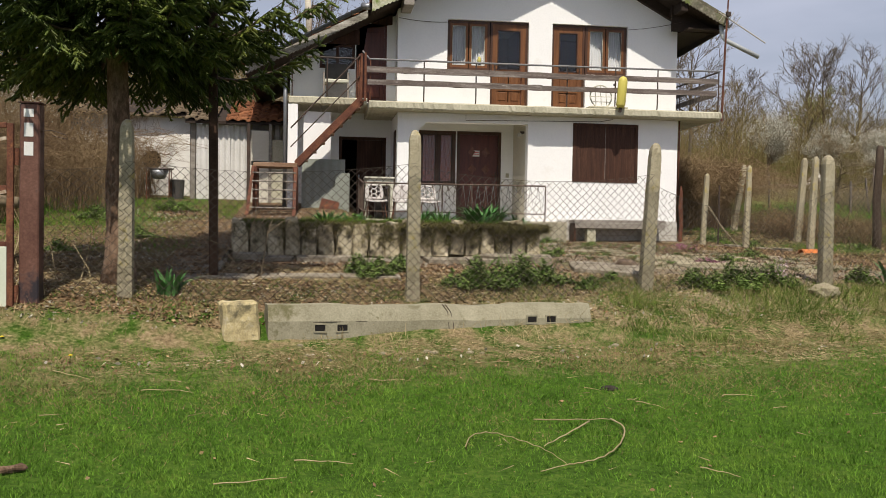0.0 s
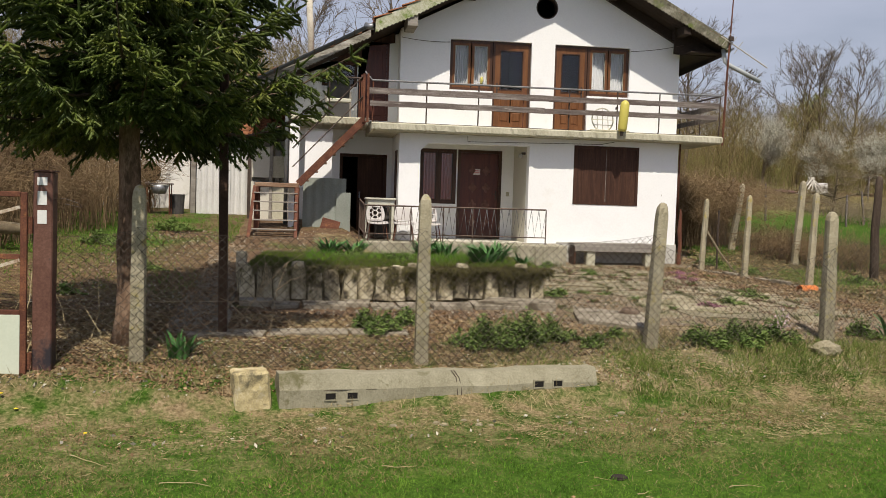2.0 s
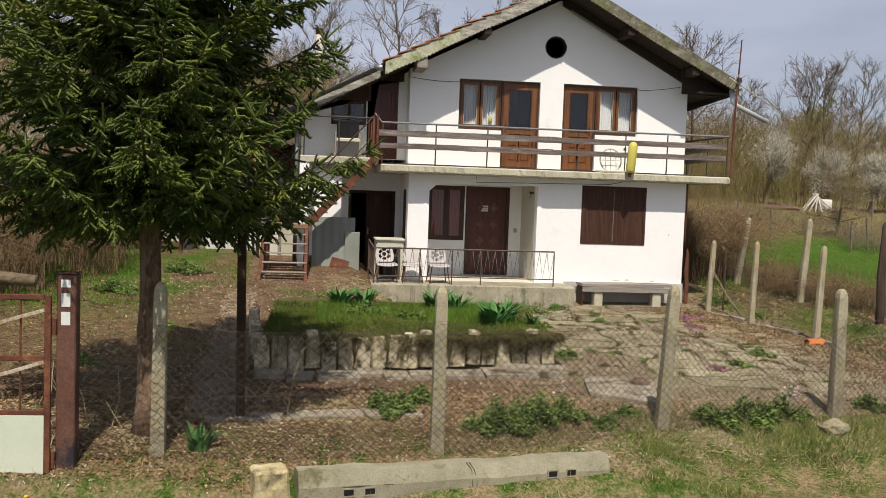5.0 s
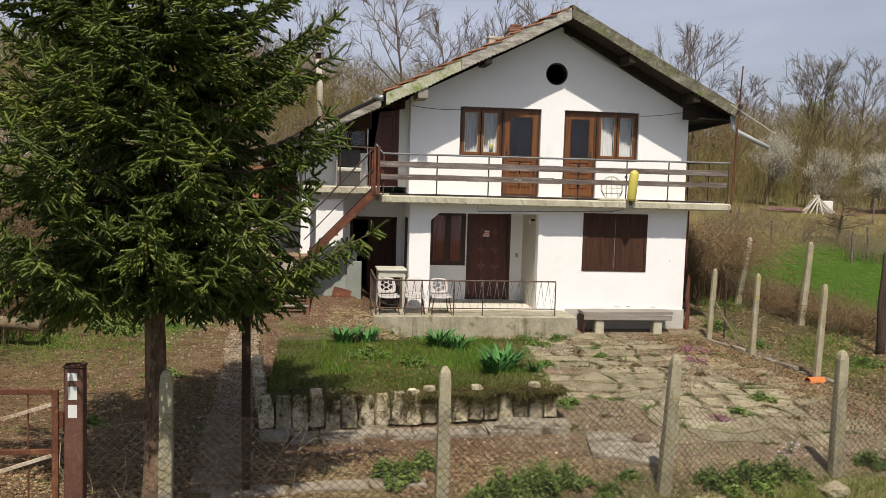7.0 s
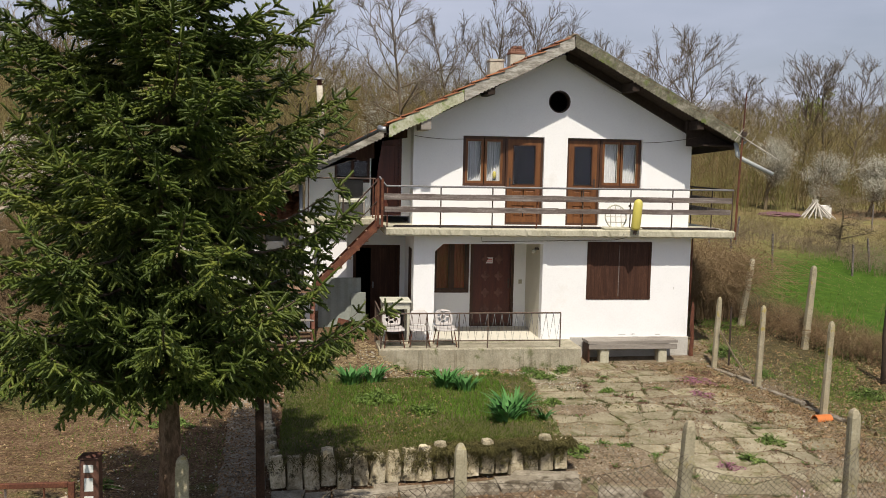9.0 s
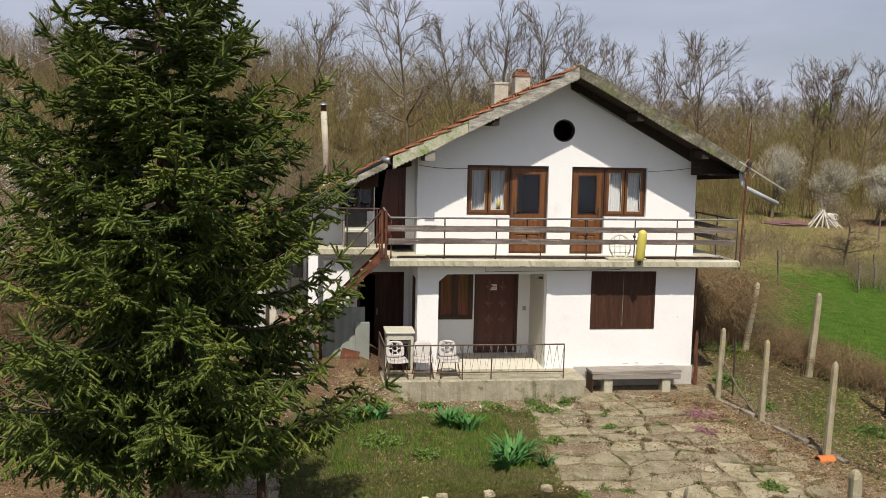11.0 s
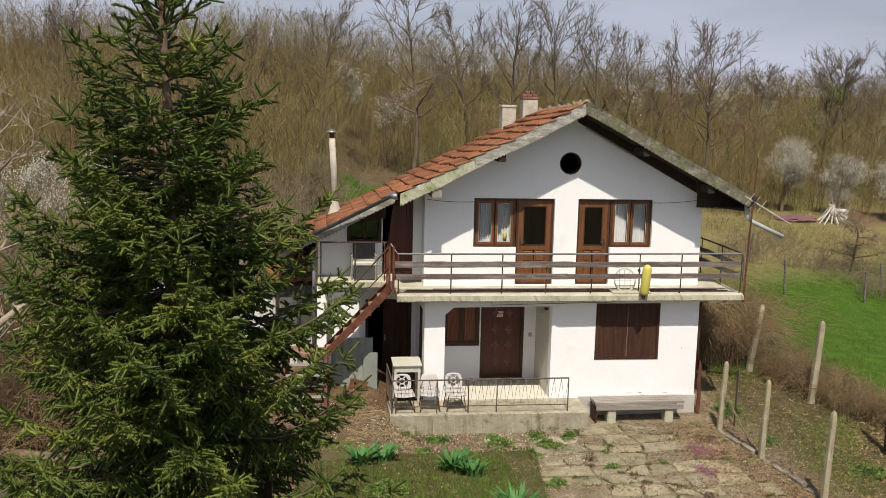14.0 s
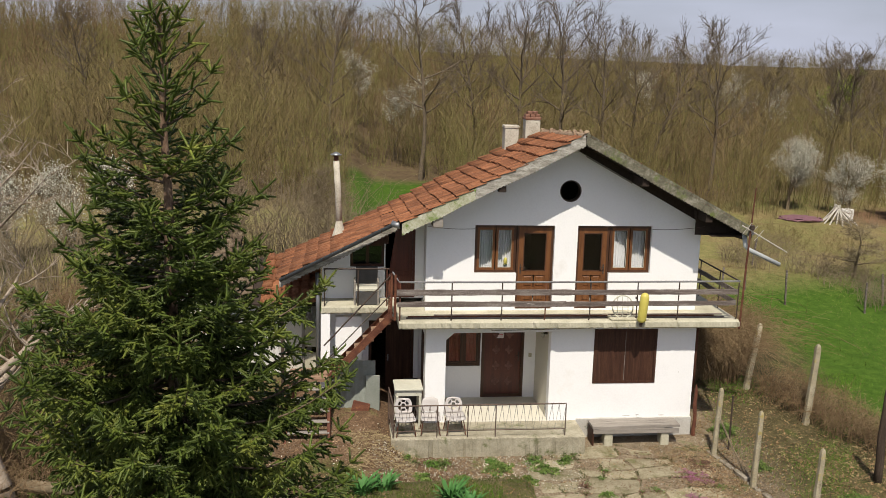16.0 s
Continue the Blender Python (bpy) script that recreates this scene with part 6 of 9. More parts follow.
for i, (p, q) in enumerate(zip(EDGE, EDGE[1:])):
    adopt(arrays("netting", *chain_link(p, q, 0.0, (1.42, 1.45, 1.42, 1.30, 1.40)[i], (0.02, 0.10, 0.12, 0.28, 0.10)[i], 1, seed=i), M["wire"]), netting)
for i, (p, q) in enumerate(zip(EDGE, EDGE[1:])):
    for zf, sg in ((0.72, 0.02), ((1.42, 1.45, 1.42, 1.30, 1.40)[i], (0.02, 0.10, 0.12, 0.28, 0.10)[i])):
        bm = bmesh.new()
        tube(bm, sagged((p[0], p[1] - 0.01, p[2] + zf), (q[0], q[1] - 0.01, q[2] + zf), sg), 0.0022, 4)
        adopt(part("straining_wire", bm, M["wire"], None), netting)
side_net = empty("chain_link_fence", "thin chain-link netting along the side fence", "fence", (8.4, 18.0, 1.1))
SIDE = [(7.95, 19.45, 1.12), (8.15, 17.82, 1.08), (8.36, 15.7, 1.03), (8.9, 13.9, 0.92), (9.6, 12.05, 0.75)]
for i, (p, q) in enumerate(zip(SIDE, SIDE[1:])):
    adopt(arrays("netting", *chain_link(p, q, 0.0, 1.15, 0.06, 1, 0.075, 0.0014, seed=20 + i), M["wire"]), side_net)
far_net = empty("chain_link_fence", "old netting between leaning posts by the meadow", "fence", (11.5, 23.4, 1.3))
adopt(arrays("netting", *chain_link((10.25, 22.9, 1.3), (10.92, 20.95, 1.3), 0.0, 0.9, 0.1, 1, 0.09, 0.0016, seed=31), M["wire"]), far_net)
adopt(arrays("netting", *chain_link((10.92, 20.95, 1.3), (12.6, 17.2, 1.2), 0.0, 0.9, 0.1, 1, 0.09, 0.0016, seed=32), M["wire"]), far_net)
concrete_post("fence_post", 9.55, 12.0, 2.2, 0.0, 0, 0.15, seed=26)
bm = bmesh.new()
tube(bm, [(0, 0, -0.3), (0.01, 0.01, 0.4), (-0.01, 0.02, 1.0), (0.02, 0.02, 1.6), (0.04, 0.03, 2.02), (0.045, 0.03, 2.10)], [0.095, 0.086, 0.084, 0.078, 0.075, 0.05], 12)
wood_pole = tagged(part("wooden_pole", bm, M["darkpole"], None, smooth=True), "thick dark round wooden pole standing in the grass", "pole")
wood_pole.location = (10.9, 17.9, gz(10.9, 17.9))
small_post = tagged(part("iron_stake", bbox(-0.016, -0.016, -0.3, 0.016, 0.016, 1.3, 0.004), M["iron"], None), "thin dark iron stake at the house corner", "stake")
small_post.location = (8.35, 19.7, gz(8.3, 19.7))
bm = bmesh.new()
tube(bm, [(7.98, 19.4, 1.95), (8.08, 18.9, 1.5), (8.2, 18.3, 1.08)], [0.022, 0.02, 0.016], 6)
tagged(part("leaning_branch", bm, M["twig"], None), "dry branch leaning on the side fence", "branch")

# ---- dark pole by the walk ----
pole = empty("iron_pole", "tall dark brown iron pole beside the garden walk", "pole", (-1.36, 11.0, 0.7))
adopt(part("shaft", bbox(-1.418, 10.942, 0.6, -1.322, 11.038, 4.3, 0.008, Matrix.Translation((-1.37, 10.99, 0.7)) @ Matrix.Rotation(-0.012, 4, "Y") @ Matrix.Translation((1.37, -10.99, -0.7))), M["darkiron"], None), pole)

# ---- gate ----
gate_post = empty("gate_post", "dark brown painted iron gate post with white painted figures", "gate post", (-2.95, 9.76, 0.4))
adopt(part("shaft", bbox(-3.04, 9.66, 0.2, -2.86, 9.84, 2.56, 0.012), M["gatepost"], None), gate_post)
adopt(part("cap", bbox(-3.05, 9.65, 2.561, -2.85, 9.85, 2.575, 0.003), M["gatepost"], None), gate_post)
for z, w, h in ((2.47, 0.09, 0.075), (2.31, 0.085, 0.13), (2.13, 0.085, 0.13)):
    adopt(part("painted_bar", bbox(-2.955 - w / 2, 9.656, z - h / 2, -2.955 + w / 2, 9.6598, z + h / 2, 0), M["bar"], None, "white painted bar"), gate_post)
gate = empty("garden_gate", "rusty iron garden gate with a pale green sheet, closed", "gate", (-3.8, 9.62, 0.5))
GX0, GX1, GY = -4.55, -3.10, 9.60
for x in (GX0, GX1):
    adopt(part("stile", bbox(x - 0.03, GY - 0.02, 0.50, x + 0.03, GY + 0.02, 2.36, 0.004), M["rust"], None), gate)
for z in (0.52, 1.22, 1.75, 2.34):
    adopt(part("rail", bbox(GX0 + 0.031, GY - 0.02, z - 0.025, GX1 - 0.031, GY + 0.02, z + 0.025, 0.004), M["rust"], None), gate)
adopt(part("sheet", bbox(GX0 + 0.031, GY - 0.026, 0.47, GX1 - 0.025, GY - 0.0205, 1.20, 0.002), M["pale"], None, "pale green dented sheet metal"), gate)
for k, x in enumerate((-3.35, -3.7, -4.05, -4.4)):
    adopt(part("bar", rod((x, GY, 1.24), (x, GY, 2.32), 0.011, 6), M["plank"] if k % 2 else M["rust"], None), gate)
for a, b in (((-3.13, 2.22), (-4.5, 1.80)), ((-3.13, 1.72), (-4.5, 1.28))):
    bm = bmesh.new()
    tube(bm, [(a[0], GY - 0.025, a[1]), (b[0], GY - 0.025, b[1])], 0.022, 4)
    adopt(part("brace", bm, M["rustpale"], None, "flaking white and rust brace"), gate)
for z in (0.75, 2.05):
    bm = bmesh.new()
    tube(bm, [(-3.06, 9.64, z - 0.08), (-3.06, 9.64, z + 0.08)], 0.028, 10)
    adopt(part("hinge", bm, M["rust"], None), gate)
wire([(-2.87, 9.7, 2.30), (-2.75, 9.66, 2.31), (-2.62, 9.66, 2.27), (-2.60, 9.68, 2.23), (-2.75, 9.68, 2.26)], 0.004, "loose wire end at the gate post")

# ---- raised bed, walks, flagstones ----
def bed_top(x, y):
    return 1.475 - 0.11 * math.exp(-max(y - 13.05 - 0.12 * (x + 1.2), 0) / 0.10) - 0.020 * max(y - 13.3, 0) - 0.012 * max(y - 16.5, 0) * (y - 16.5) + 0.02 * noise.noise(Vector((x * 1.3, y * 1.3, 7)))


def wall_line(s):
    """The foot of the stone edging, from its left to its right end."""
    return Vector((-1.36 + 4.28 * s, 12.98 + 0.50 * s, 0))


bed = empty("raised_bed", "raised grassy bed held by a low stone edging", "garden bed", (0.9, 15.5, 1.0))
nx, ny = 26, 30
bv = []
for j in range(ny + 1):
    for i in range(nx + 1):
        s, t = i / nx, j / ny
        f = wall_line(s)
        xe = f.x + (0.12 if i == 0 else 0) + (0.55 * t if s > 0.5 else 0.0) * (s - 0.5) * 2
        y = f.y + 0.07 + (18.0 - f.y) * t
        z = bed_top(xe, y)
        if i in (0, nx):
            z = min(z, gz(xe, y) + (0.05 if i else 0.25))
        if j == ny:
            z = gz(xe, y) - 0.02
        bv.append((xe, y, max(z, gz(xe, y) + 0.012 if j < ny else z)))
ii = (np.arange(ny)[:, None] * (nx + 1) + np.arange(nx)[None, :]).ravel()
adopt(arrays("soil", bv, np.stack([ii, ii + 1, ii + nx + 2, ii + nx + 1], 1), M["mossearth"], smooth=True), bed)


def edging_stone(w, h, seed):
    """An upright, rounded, weathered edging stone."""
    rng = random.Random(seed)
    bm = bmesh.new()
    bmesh.ops.create_cube(bm, size=1.0)
    bmesh.ops.subdivide_edges(bm, edges=bm.edges[:], cuts=2, use_grid_fill=True)
    for v in bm.verts:
        x, y, z = v.co * 2
        k = 1 - 0.12 * (abs(x) * abs(y)) - 0.20 * max(0, z) ** 4 * abs(x)
        v.co = Vector((x * w / 2 * k, y * 0.085 * k, (z + 1) / 2 * h)) + Vector((rng.uniform(-1, 1), rng.uniform(-1, 1), rng.uniform(-1, 1))) * (0.018 if z > 0.5 else 0.012)
    me = bpy.data.meshes.new("edging_stone")
    bm.to_mesh(me)
    bm.free()
    me.materials.append(M["stone"])
    return me


STONES = [edging_stone(0.205 + 0.012 * (i % 3), 0.42 + 0.025 * (i % 4), i) for i in range(7)]
rng_e = random.Random(2)
for i in range(19):
    p = wall_line((i + 0.5) / 19)
    ob = new("edging_stone", STONES[i % 7])
    ob.location = (p.x, p.y + rng_e.uniform(-0.02, 0.02), 1.00 + rng_e.uniform(-0.05, 0.04) + (0.03 if i > 11 else 0))
    ob.rotation_euler = (rng_e.uniform(-0.05, 0.03), rng_e.uniform(-0.05, 0.05), 0.12 + rng_e.uniform(-0.08, 0.08))
    adopt(ob, bed)
for i in range(9):
    ob = new("edging_stone", STONES[(i * 3) % 7])
    ob.location = (-1.27 - 0.03 * i, 13.15 + 0.30 * i, 0.78 + 0.03 * i)
    ob.rotation_euler = (0, rng_e.uniform(-0.05, 0.05), 1.57 + rng_e.uniform(-0.12, 0.12))
    adopt(ob, bed)


# packed earth and moss behind the stones
bm = bmesh.new()
fa, fb = wall_line(0.0), wall_line(1.0)
vs = [bm.verts.new((p.x, p.y + dy, z)) for dy in (0.02, 0.12) for p, z in ((fa, 0.9), (fb, 0.9), (fb, 1.40), (fa, 1.36))]
for q in ((0, 1, 2, 3), (7, 6, 5, 4), (3, 2, 6, 7), (0, 3, 7, 4), (1, 5, 6, 2)):
    bm.faces.new([vs[i] for i in q])
adopt(part("packed_earth", bm, M["mossearth"], None), bed)


def walk_slab(name, corners, thick, mat, label, seed):
    """A cast slab lying on the ground, with broken edges; corners run round."""
    rng = random.Random(seed)
    ring = []
    for (x0, y0), (x1, y1) in zip(corners, corners[1:] + corners[:1]):
        n = max(int(math.hypot(x1 - x0, y1 - y0) / 0.25), 1)
        for k in range(n):
            s = k / n
            ring.append((x0 + (x1 - x0) * s + rng.uniform(-1, 1) * 0.032, y0 + (y1 - y0) * s + rng.uniform(-1, 1) * 0.032))
    bm = bmesh.new()
    cx, cy = sum(p[0] for p in ring) / len(ring), sum(p[1] for p in ring) / len(ring)
    top = [bm.verts.new((x, y, gz(x, y) + thick)) for x, y in ring]
    inn = [bm.verts.new((x + (cx - x) * 0.03, y + (cy - y) * 0.03, gz(x, y) + thick + 0.006)) for x, y in ring]
    low = [bm.verts.new((x, y, gz(x, y) - 0.12)) for x, y in ring]
    n = len(ring)
    for i in range(n):
        j = (i + 1) % n
        bm.faces.new((low[i], low[j], top[j], top[i]))
        bm.faces.new((top[i], top[j], inn[j], inn[i]))
    c = bm.verts.new((cx, cy, gz(cx, cy) + thick + 0.008))
    for i in range(n):
        bm.faces.new((inn[i], inn[(i + 1) % n], c))
    return tagged(part(name, bm, M[mat], None), label, kind="structure")


# the walk beside the bed, in cast lengths
for i in range(6):
    y0, y1 = 10.95 + i * 1.22, 10.95 + i * 1.22 + 1.19
    a = -1.98 - 0.035 * i
    walk_slab("path", [(a, y0), (a + 0.62 - 0.01 * i, y0), (a + 0.60 - 0.01 * i, y1), (a - 0.05, y1)], 0.03, "pathconc", "worn grey concrete garden walk", 30 + i)
# kerb slabs before the stone edging and at the fence
rng_q = random.Random(71)
xq = -1.30
for i in range(9):
    wq = rng_q.uniform(0.28, 0.62)
    y = 12.62 + 0.12 * (xq + 1.1) + rng_q.uniform(-0.05, 0.05)
    dq = rng_q.uniform(0.34, 0.50)
    walk_slab("path", [(xq, y - 0.20 + rng_q.uniform(-0.06, 0.06)), (xq + wq, y - 0.16 + rng_q.uniform(-0.06, 0.06)), (xq + wq, y - 0.16 + dq), (xq, y - 0.20 + dq)], rng_q.uniform(0.02, 0.07), "pathconc", "broken concrete strip below the edging", 40 + i)
    xq += wq + rng_q.uniform(0.01, 0.05)
for i, (x0, x1) in enumerate(((-1.75, -0.9), (-0.86, 0.0), (0.05, 0.7))):
    y = 10.95 + 0.1 * (x0 + 1.7)
    walk_slab("path", [(x0, y - 0.14), (x1, y - 0.08), (x1, y + 0.14), (x0, y + 0.10)], 0.025, "pathconc", "broken concrete strip by the fence", 50 + i)
walk_slab("path", [(1.9, 12.9), (2.9, 12.75), (3.0, 13.2), (2.1, 13.3)], 0.09, "pathconc", "loose concrete slab tilted on the earth", 57)
walk_slab("path", [(3.0, 11.9), (3.9, 11.6), (4.0, 12.5), (3.2, 12.8)], 0.05, "pathconc", "worn concrete slab", 58)

# irregular flagstones before the house
paving = empty("flagstone_paving", "uneven flagstones with weeds in the joints", "paving", (5.2, 16.5, 1.0), kind="structure")
rng_p = random.Random(12)
gx, gy, st = 8, 14, 0.56
pts = {}
for j in range(gy + 1):
    for i in range(gx + 1):
        pts[i, j] = (3.15 + i * st + rng_p.uniform(-0.19, 0.19) + 0.03 * j, 12.35 + j * st * 0.97 + rng_p.uniform(-0.19, 0.19))
done = set()
for j in range(gy):
    for i in range(gx):
        if (i, j) in done:
            continue
        ring = [pts[i, j], pts[i + 1, j], pts[i + 1, j + 1], pts[i, j + 1]]
        if rng_p.random() < 0.5 and i + 1 < gx and (i + 1, j) not in done:
            ring = [pts[i, j], pts[i + 1, j], pts[i + 2, j], pts[i + 2, j + 1], pts[i + 1, j + 1], pts[i, j + 1]]
            done.add((i + 1, j))
        cx, cy = sum(p[0] for p in ring) / len(ring), sum(p[1] for p in ring) / len(ring)
        edge = cx - 3.1 - 0.25 * max(cy - 16, 0) + rng_p.uniform(-0.3, 0.3) < 0 or cx > 8.3 - 0.14 * (cy - 12) or cy > 19.7
        if edge or rng_p.random() < (0.07 if cy > 14.5 else 0.30):
            continue
        out = []
        n = len(ring)
        for k in range(n):
            (x0, y0), (x1, y1) = ring[k], ring[(k + 1) % n]
            for s in (0.12, 0.5, 0.88):
                x, y = x0 + (x1 - x0) * s, y0 + (y1 - y0) * s
                d = math.hypot(cx - x, cy - y)
                g = (0.004 + rng_p.uniform(0, 0.05)) / d
                out.append((x + (cx - x) * g, y + (cy - y) * g))
        bm = bmesh.new()
        h = rng_p.uniform(-0.004, 0.016)
        top = [bm.verts.new((x, y, gz(x, y) + h)) for x, y in out]
        low = [bm.verts.new((x - (cx - x) * 0.02, y - (cy - y) * 0.02, gz(x, y) - 0.05)) for x, y in out]
        c = bm.verts.new((cx, cy, gz(cx, cy) + h + 0.008))
        for k in range(len(out)):
            q = (k + 1) % len(out)
            bm.faces.new((top[k], top[q], c))
            bm.faces.new((low[k], low[q], top[q], top[k]))
        adopt(part("flagstone", bm, M["paver"], None), paving)

# kerb blocks along the side fence
for i in range(8):
    s = i / 8
    x, y = 7.90 + 0.62 * s, 19.45 - 4.4 * s
    m = Matrix.Translation((x, y, gz(x, y))) @ Matrix.Rotation(math.atan2(-4.4, 0.62), 4, "Z")
    tagged(part("kerb", bbox(-0.235, -0.06, -0.1, 0.235, 0.06, 0.03 + 0.025 * (i % 3), 0.012, m), M["pathconc"], None), "grey kerb block along the side fence", kind="structure")

# clay tile lying at the side fence, the rock and the loose stones
bm = bmesh.new()
rows = []
for j in range(2):
    for r in (0.105, 0.088):
        rows.append([bm.verts.new((0.31 * j, math.cos(math.pi * k / 8) * r, math.sin(math.pi * k / 8) * r)) for k in range(9)])
for k in range(8):
    bm.faces.new((rows[0][k], rows[2][k], rows[2][k + 1], rows[0][k + 1]))
    bm.faces.new((rows[1][k], rows[1][k + 1], rows[3][k + 1], rows[3][k]))
    bm.faces.new((rows[0][k], rows[0][k + 1], rows[1][k + 1], rows[1][k]))
    bm.faces.new((rows[2][k], rows[3][k], rows[3][k + 1], rows[2][k + 1]))
bmesh.ops.recalc_face_normals(bm, faces=bm.faces[:])
ob = tagged(part("clay_tile", bm, M["orange"], None), "orange curved clay tile lying by the side fence", "clay tile")
ob.location, ob.rotation_euler = (8.02, 15.55, gz(8.02, 15.55)), (0, 0, 0.1)


def boulder(name, x, y, r, squash, seed, mat, label, cat):
    bm = bmesh.new()
    bmesh.ops.create_icosphere(bm, subdivisions=3, radius=r)
    for v in bm.verts:
        k = 1 + 0.22 * noise.noise(v.co * (2.2 / r) + Vector((seed, 0, 0))) + 0.1 * noise.noise(v.co * (6 / r))
        v.co = Vector((v.co.x * k * 1.25, v.co.y * k, v.co.z * k * squash))
    ob = tagged(part(name, bm, M[mat], None, smooth=False), label, cat)
    ob.location = (x, y, gz(x, y) + r * squash * 0.2)
    return ob


boulder("rock", 5.85, 10.95, 0.16, 0.7, 1, "paver", "grey lichened rock lying on the grass bank", "rock")
boulder("rock", 3.85, 12.4, 0.13, 0.8, 2, "bark", "dark stone beside the walk", "rock")
boulder("clod", 2.13, 7.6, 0.06, 0.45, 3, "clod", "dark clod lying on the lawn", "clod")
rng_b = random.Random(21)
for i in range(14):
    x, y = rng_b.uniform(-1.0, 2.8), rng_b.uniform(9.0, 9.55)
    boulder("pebble", x, y + 0.18 * (x + 1) / 3.5 - 0.1, rng_b.uniform(0.014, 0.034), 0.7, i + 5, "paver", "pale stone chip on the grass bank", "stone")["group"] = "stone chips"

# ---- the fir by the gate ----
def unit(v):
    return v / (np.linalg.norm(v, axis=-1, keepdims=True) + 1e-9)


def fir_tree(x0, y0, top, low, seed):
    rng = np.random.default_rng(seed)
    base = gz(x0, y0) - 0.1
    hgt = top - base
    tip = np.array([-0.13, 0.18])
    axis = lambda z: np.array([x0 + tip[0] * (z - base) / hgt, y0 + tip[1] * (z - base) / hgt, z])
    radius = lambda z: float(np.interp(top - z, [0, 0.6, 1.2, 2.5, 3.8, 5.2, 7.2], [0.10, 0.30, 0.55, 1.05, 1.62, 2.2, 2.35]))
    wood, shoots = [], []
    up = np.array([0, 0, 1.0])

    def brush(p, d, ln):
        """A needled shoot."""
        shoots.append((p, p + unit(d) * ln))

    def star(p, d, ln):
        """A leading shoot with a whorl of side shoots round its foot."""
        d = unit(d)
        brush(p, d, ln)
        a = unit(np.cross(d, rng.normal(size=3)))
        b = np.cross(d, a)
        m = int(rng.integers(3, 6))
        for j in range(m):
            an = 6.283 * j / m + rng.normal(0, 0.25)
            brush(p + d * 0.02, d * rng.uniform(0.25, 0.7) + a * math.cos(an) + b * math.sin(an), ln * rng.uniform(0.45, 0.75))

    z = low
    while z < top - 0.35:
        k = (z - low) / (top - low)
        n = int(rng.integers(6, 9)) if k < 0.6 else int(rng.integers(4, 6)) if k < 0.78 else int(rng.integers(3, 5))
        thin = float(np.interp(k, [0.62, 0.82], [1.0, 0.38]))
        a0 = rng.uniform(0, 6.28)
        for j in range(n):
            an = a0 + 6.283 * j / n + rng.normal(0, 0.22)
            zz = z + rng.normal(0, 0.07)
            length = radius(zz) * rng.uniform(0.72, 1.12)
            rise = np.interp(k, [0, 0.3, 0.7, 1], [-0.06, 0.02, 0.38, 1.15]) + rng.normal(0, 0.07)
            rise -= (0.12 * max(0.0, -math.sin(an)) + 0.20 * max(0.0, -math.cos(an)) + 0.15 * max(0.0, math.cos(an))) * max(0.0, 1 - k / 0.4)
            out = np.array([math.cos(an), math.sin(an), 0.0])
            length *= 1 - (0.12 * max(0.0, -out[1]) + 0.10 * max(0.0, -out[0]) * max(0.0, -out[1])) * max(0.0, 1 - k / 0.55)
            p, pts = axis(zz), []
            m = 9
            for i in range(m + 1):
                s = i / m
                droop = -0.30 * math.sin(math.pi * min(s * 1.05, 1.0)) * (1 - k) * length * 0.55 + 0.16 * s ** 3 * length
                pts.append(p + out * (length * s) + np.array([0, 0, rise * length * s * (1 - 0.2 * s) + droop]))
            pts = np.array(pts)
            r = 0.008 + 0.008 * length
            for i in range(m):
                wood.append((pts[i], pts[i + 1], r * (1 - i / m) + 0.003, r * (1 - (i + 1) / m) + 0.003))
            side = np.array([-out[1], out[0], 0.0])
            cnt = int(length * 17 * thin) + 2
            for c in range(cnt):
                s = 0.12 + 0.84 * (c + rng.random()) / cnt
                f = s * m
                i = min(int(f), m - 1)
                q = pts[i] + (pts[i + 1] - pts[i]) * (f - i)
                fwd = unit(pts[i + 1] - pts[i])
                sgn = 1 if c % 2 else -1
                ln = (0.15 + 0.50 * (1 - s) ** 0.9 * min(length / 1.5, 1.15)) * rng.uniform(0.6, 1.2)
                d = unit(fwd * rng.uniform(0.5, 0.9) + side * sgn * rng.uniform(0.55, 1.0) + up * rng.normal(0.30 - 0.85 * (1 - k), 0.30))
                brush(q, d, ln)
                flat = unit(np.cross(d, up))
                nb = int(ln / 0.050 * thin) if ln > 0.15 else 0
                for b in range(nb):
                    u = 0.12 + 0.84 * (b + 0.5) / nb
                    brush(q + d * ln * u, d * 0.8 + flat * (1 if b % 2 else -1) * 0.75 + up * rng.normal(0.15 - 0.65 * (1 - k), 0.30), (0.155 - 0.060 * u) * rng.uniform(0.7, 1.25))
            lead = unit(pts[-1] - pts[-2])
            star(pts[-1] - lead * 0.06, lead + up * rng.uniform(0.1, 0.5), rng.uniform(0.18, 0.30) + 0.22 * max(0.0, k - 0.6))
            for _ in range(int(rng.integers(0, 3)) if k < 0.7 else 0):
                i = int(rng.integers(5, 9))
                q = pts[i] + side * rng.normal(0, 0.12)
                star(q, up + out * rng.normal(0.25, 0.2) + side * rng.normal(0, 0.2), rng.uniform(0.16, 0.26 + 0.12 * k))
        z += np.interp(k, [0, 1], [0.215, 0.24]) * rng.uniform(0.8, 1.2)
    shoots.append((axis(top - 1.0), axis(top)))
    shoots.append((axis(top - 0.85) + np.array([0.03, 0, 0]), axis(top - 0.25) + np.array([-0.10, -0.03, 0])))
    for z in np.arange(top - 1.5, top - 0.2, 0.17):
        for _ in range(3):
            an = rng.uniform(0, 6.28)
            ln = (top - z) * 0.40 + 0.10
            brush(axis(z), np.array([math.cos(an) * 0.62, math.sin(an) * 0.62, 0.8]), ln)
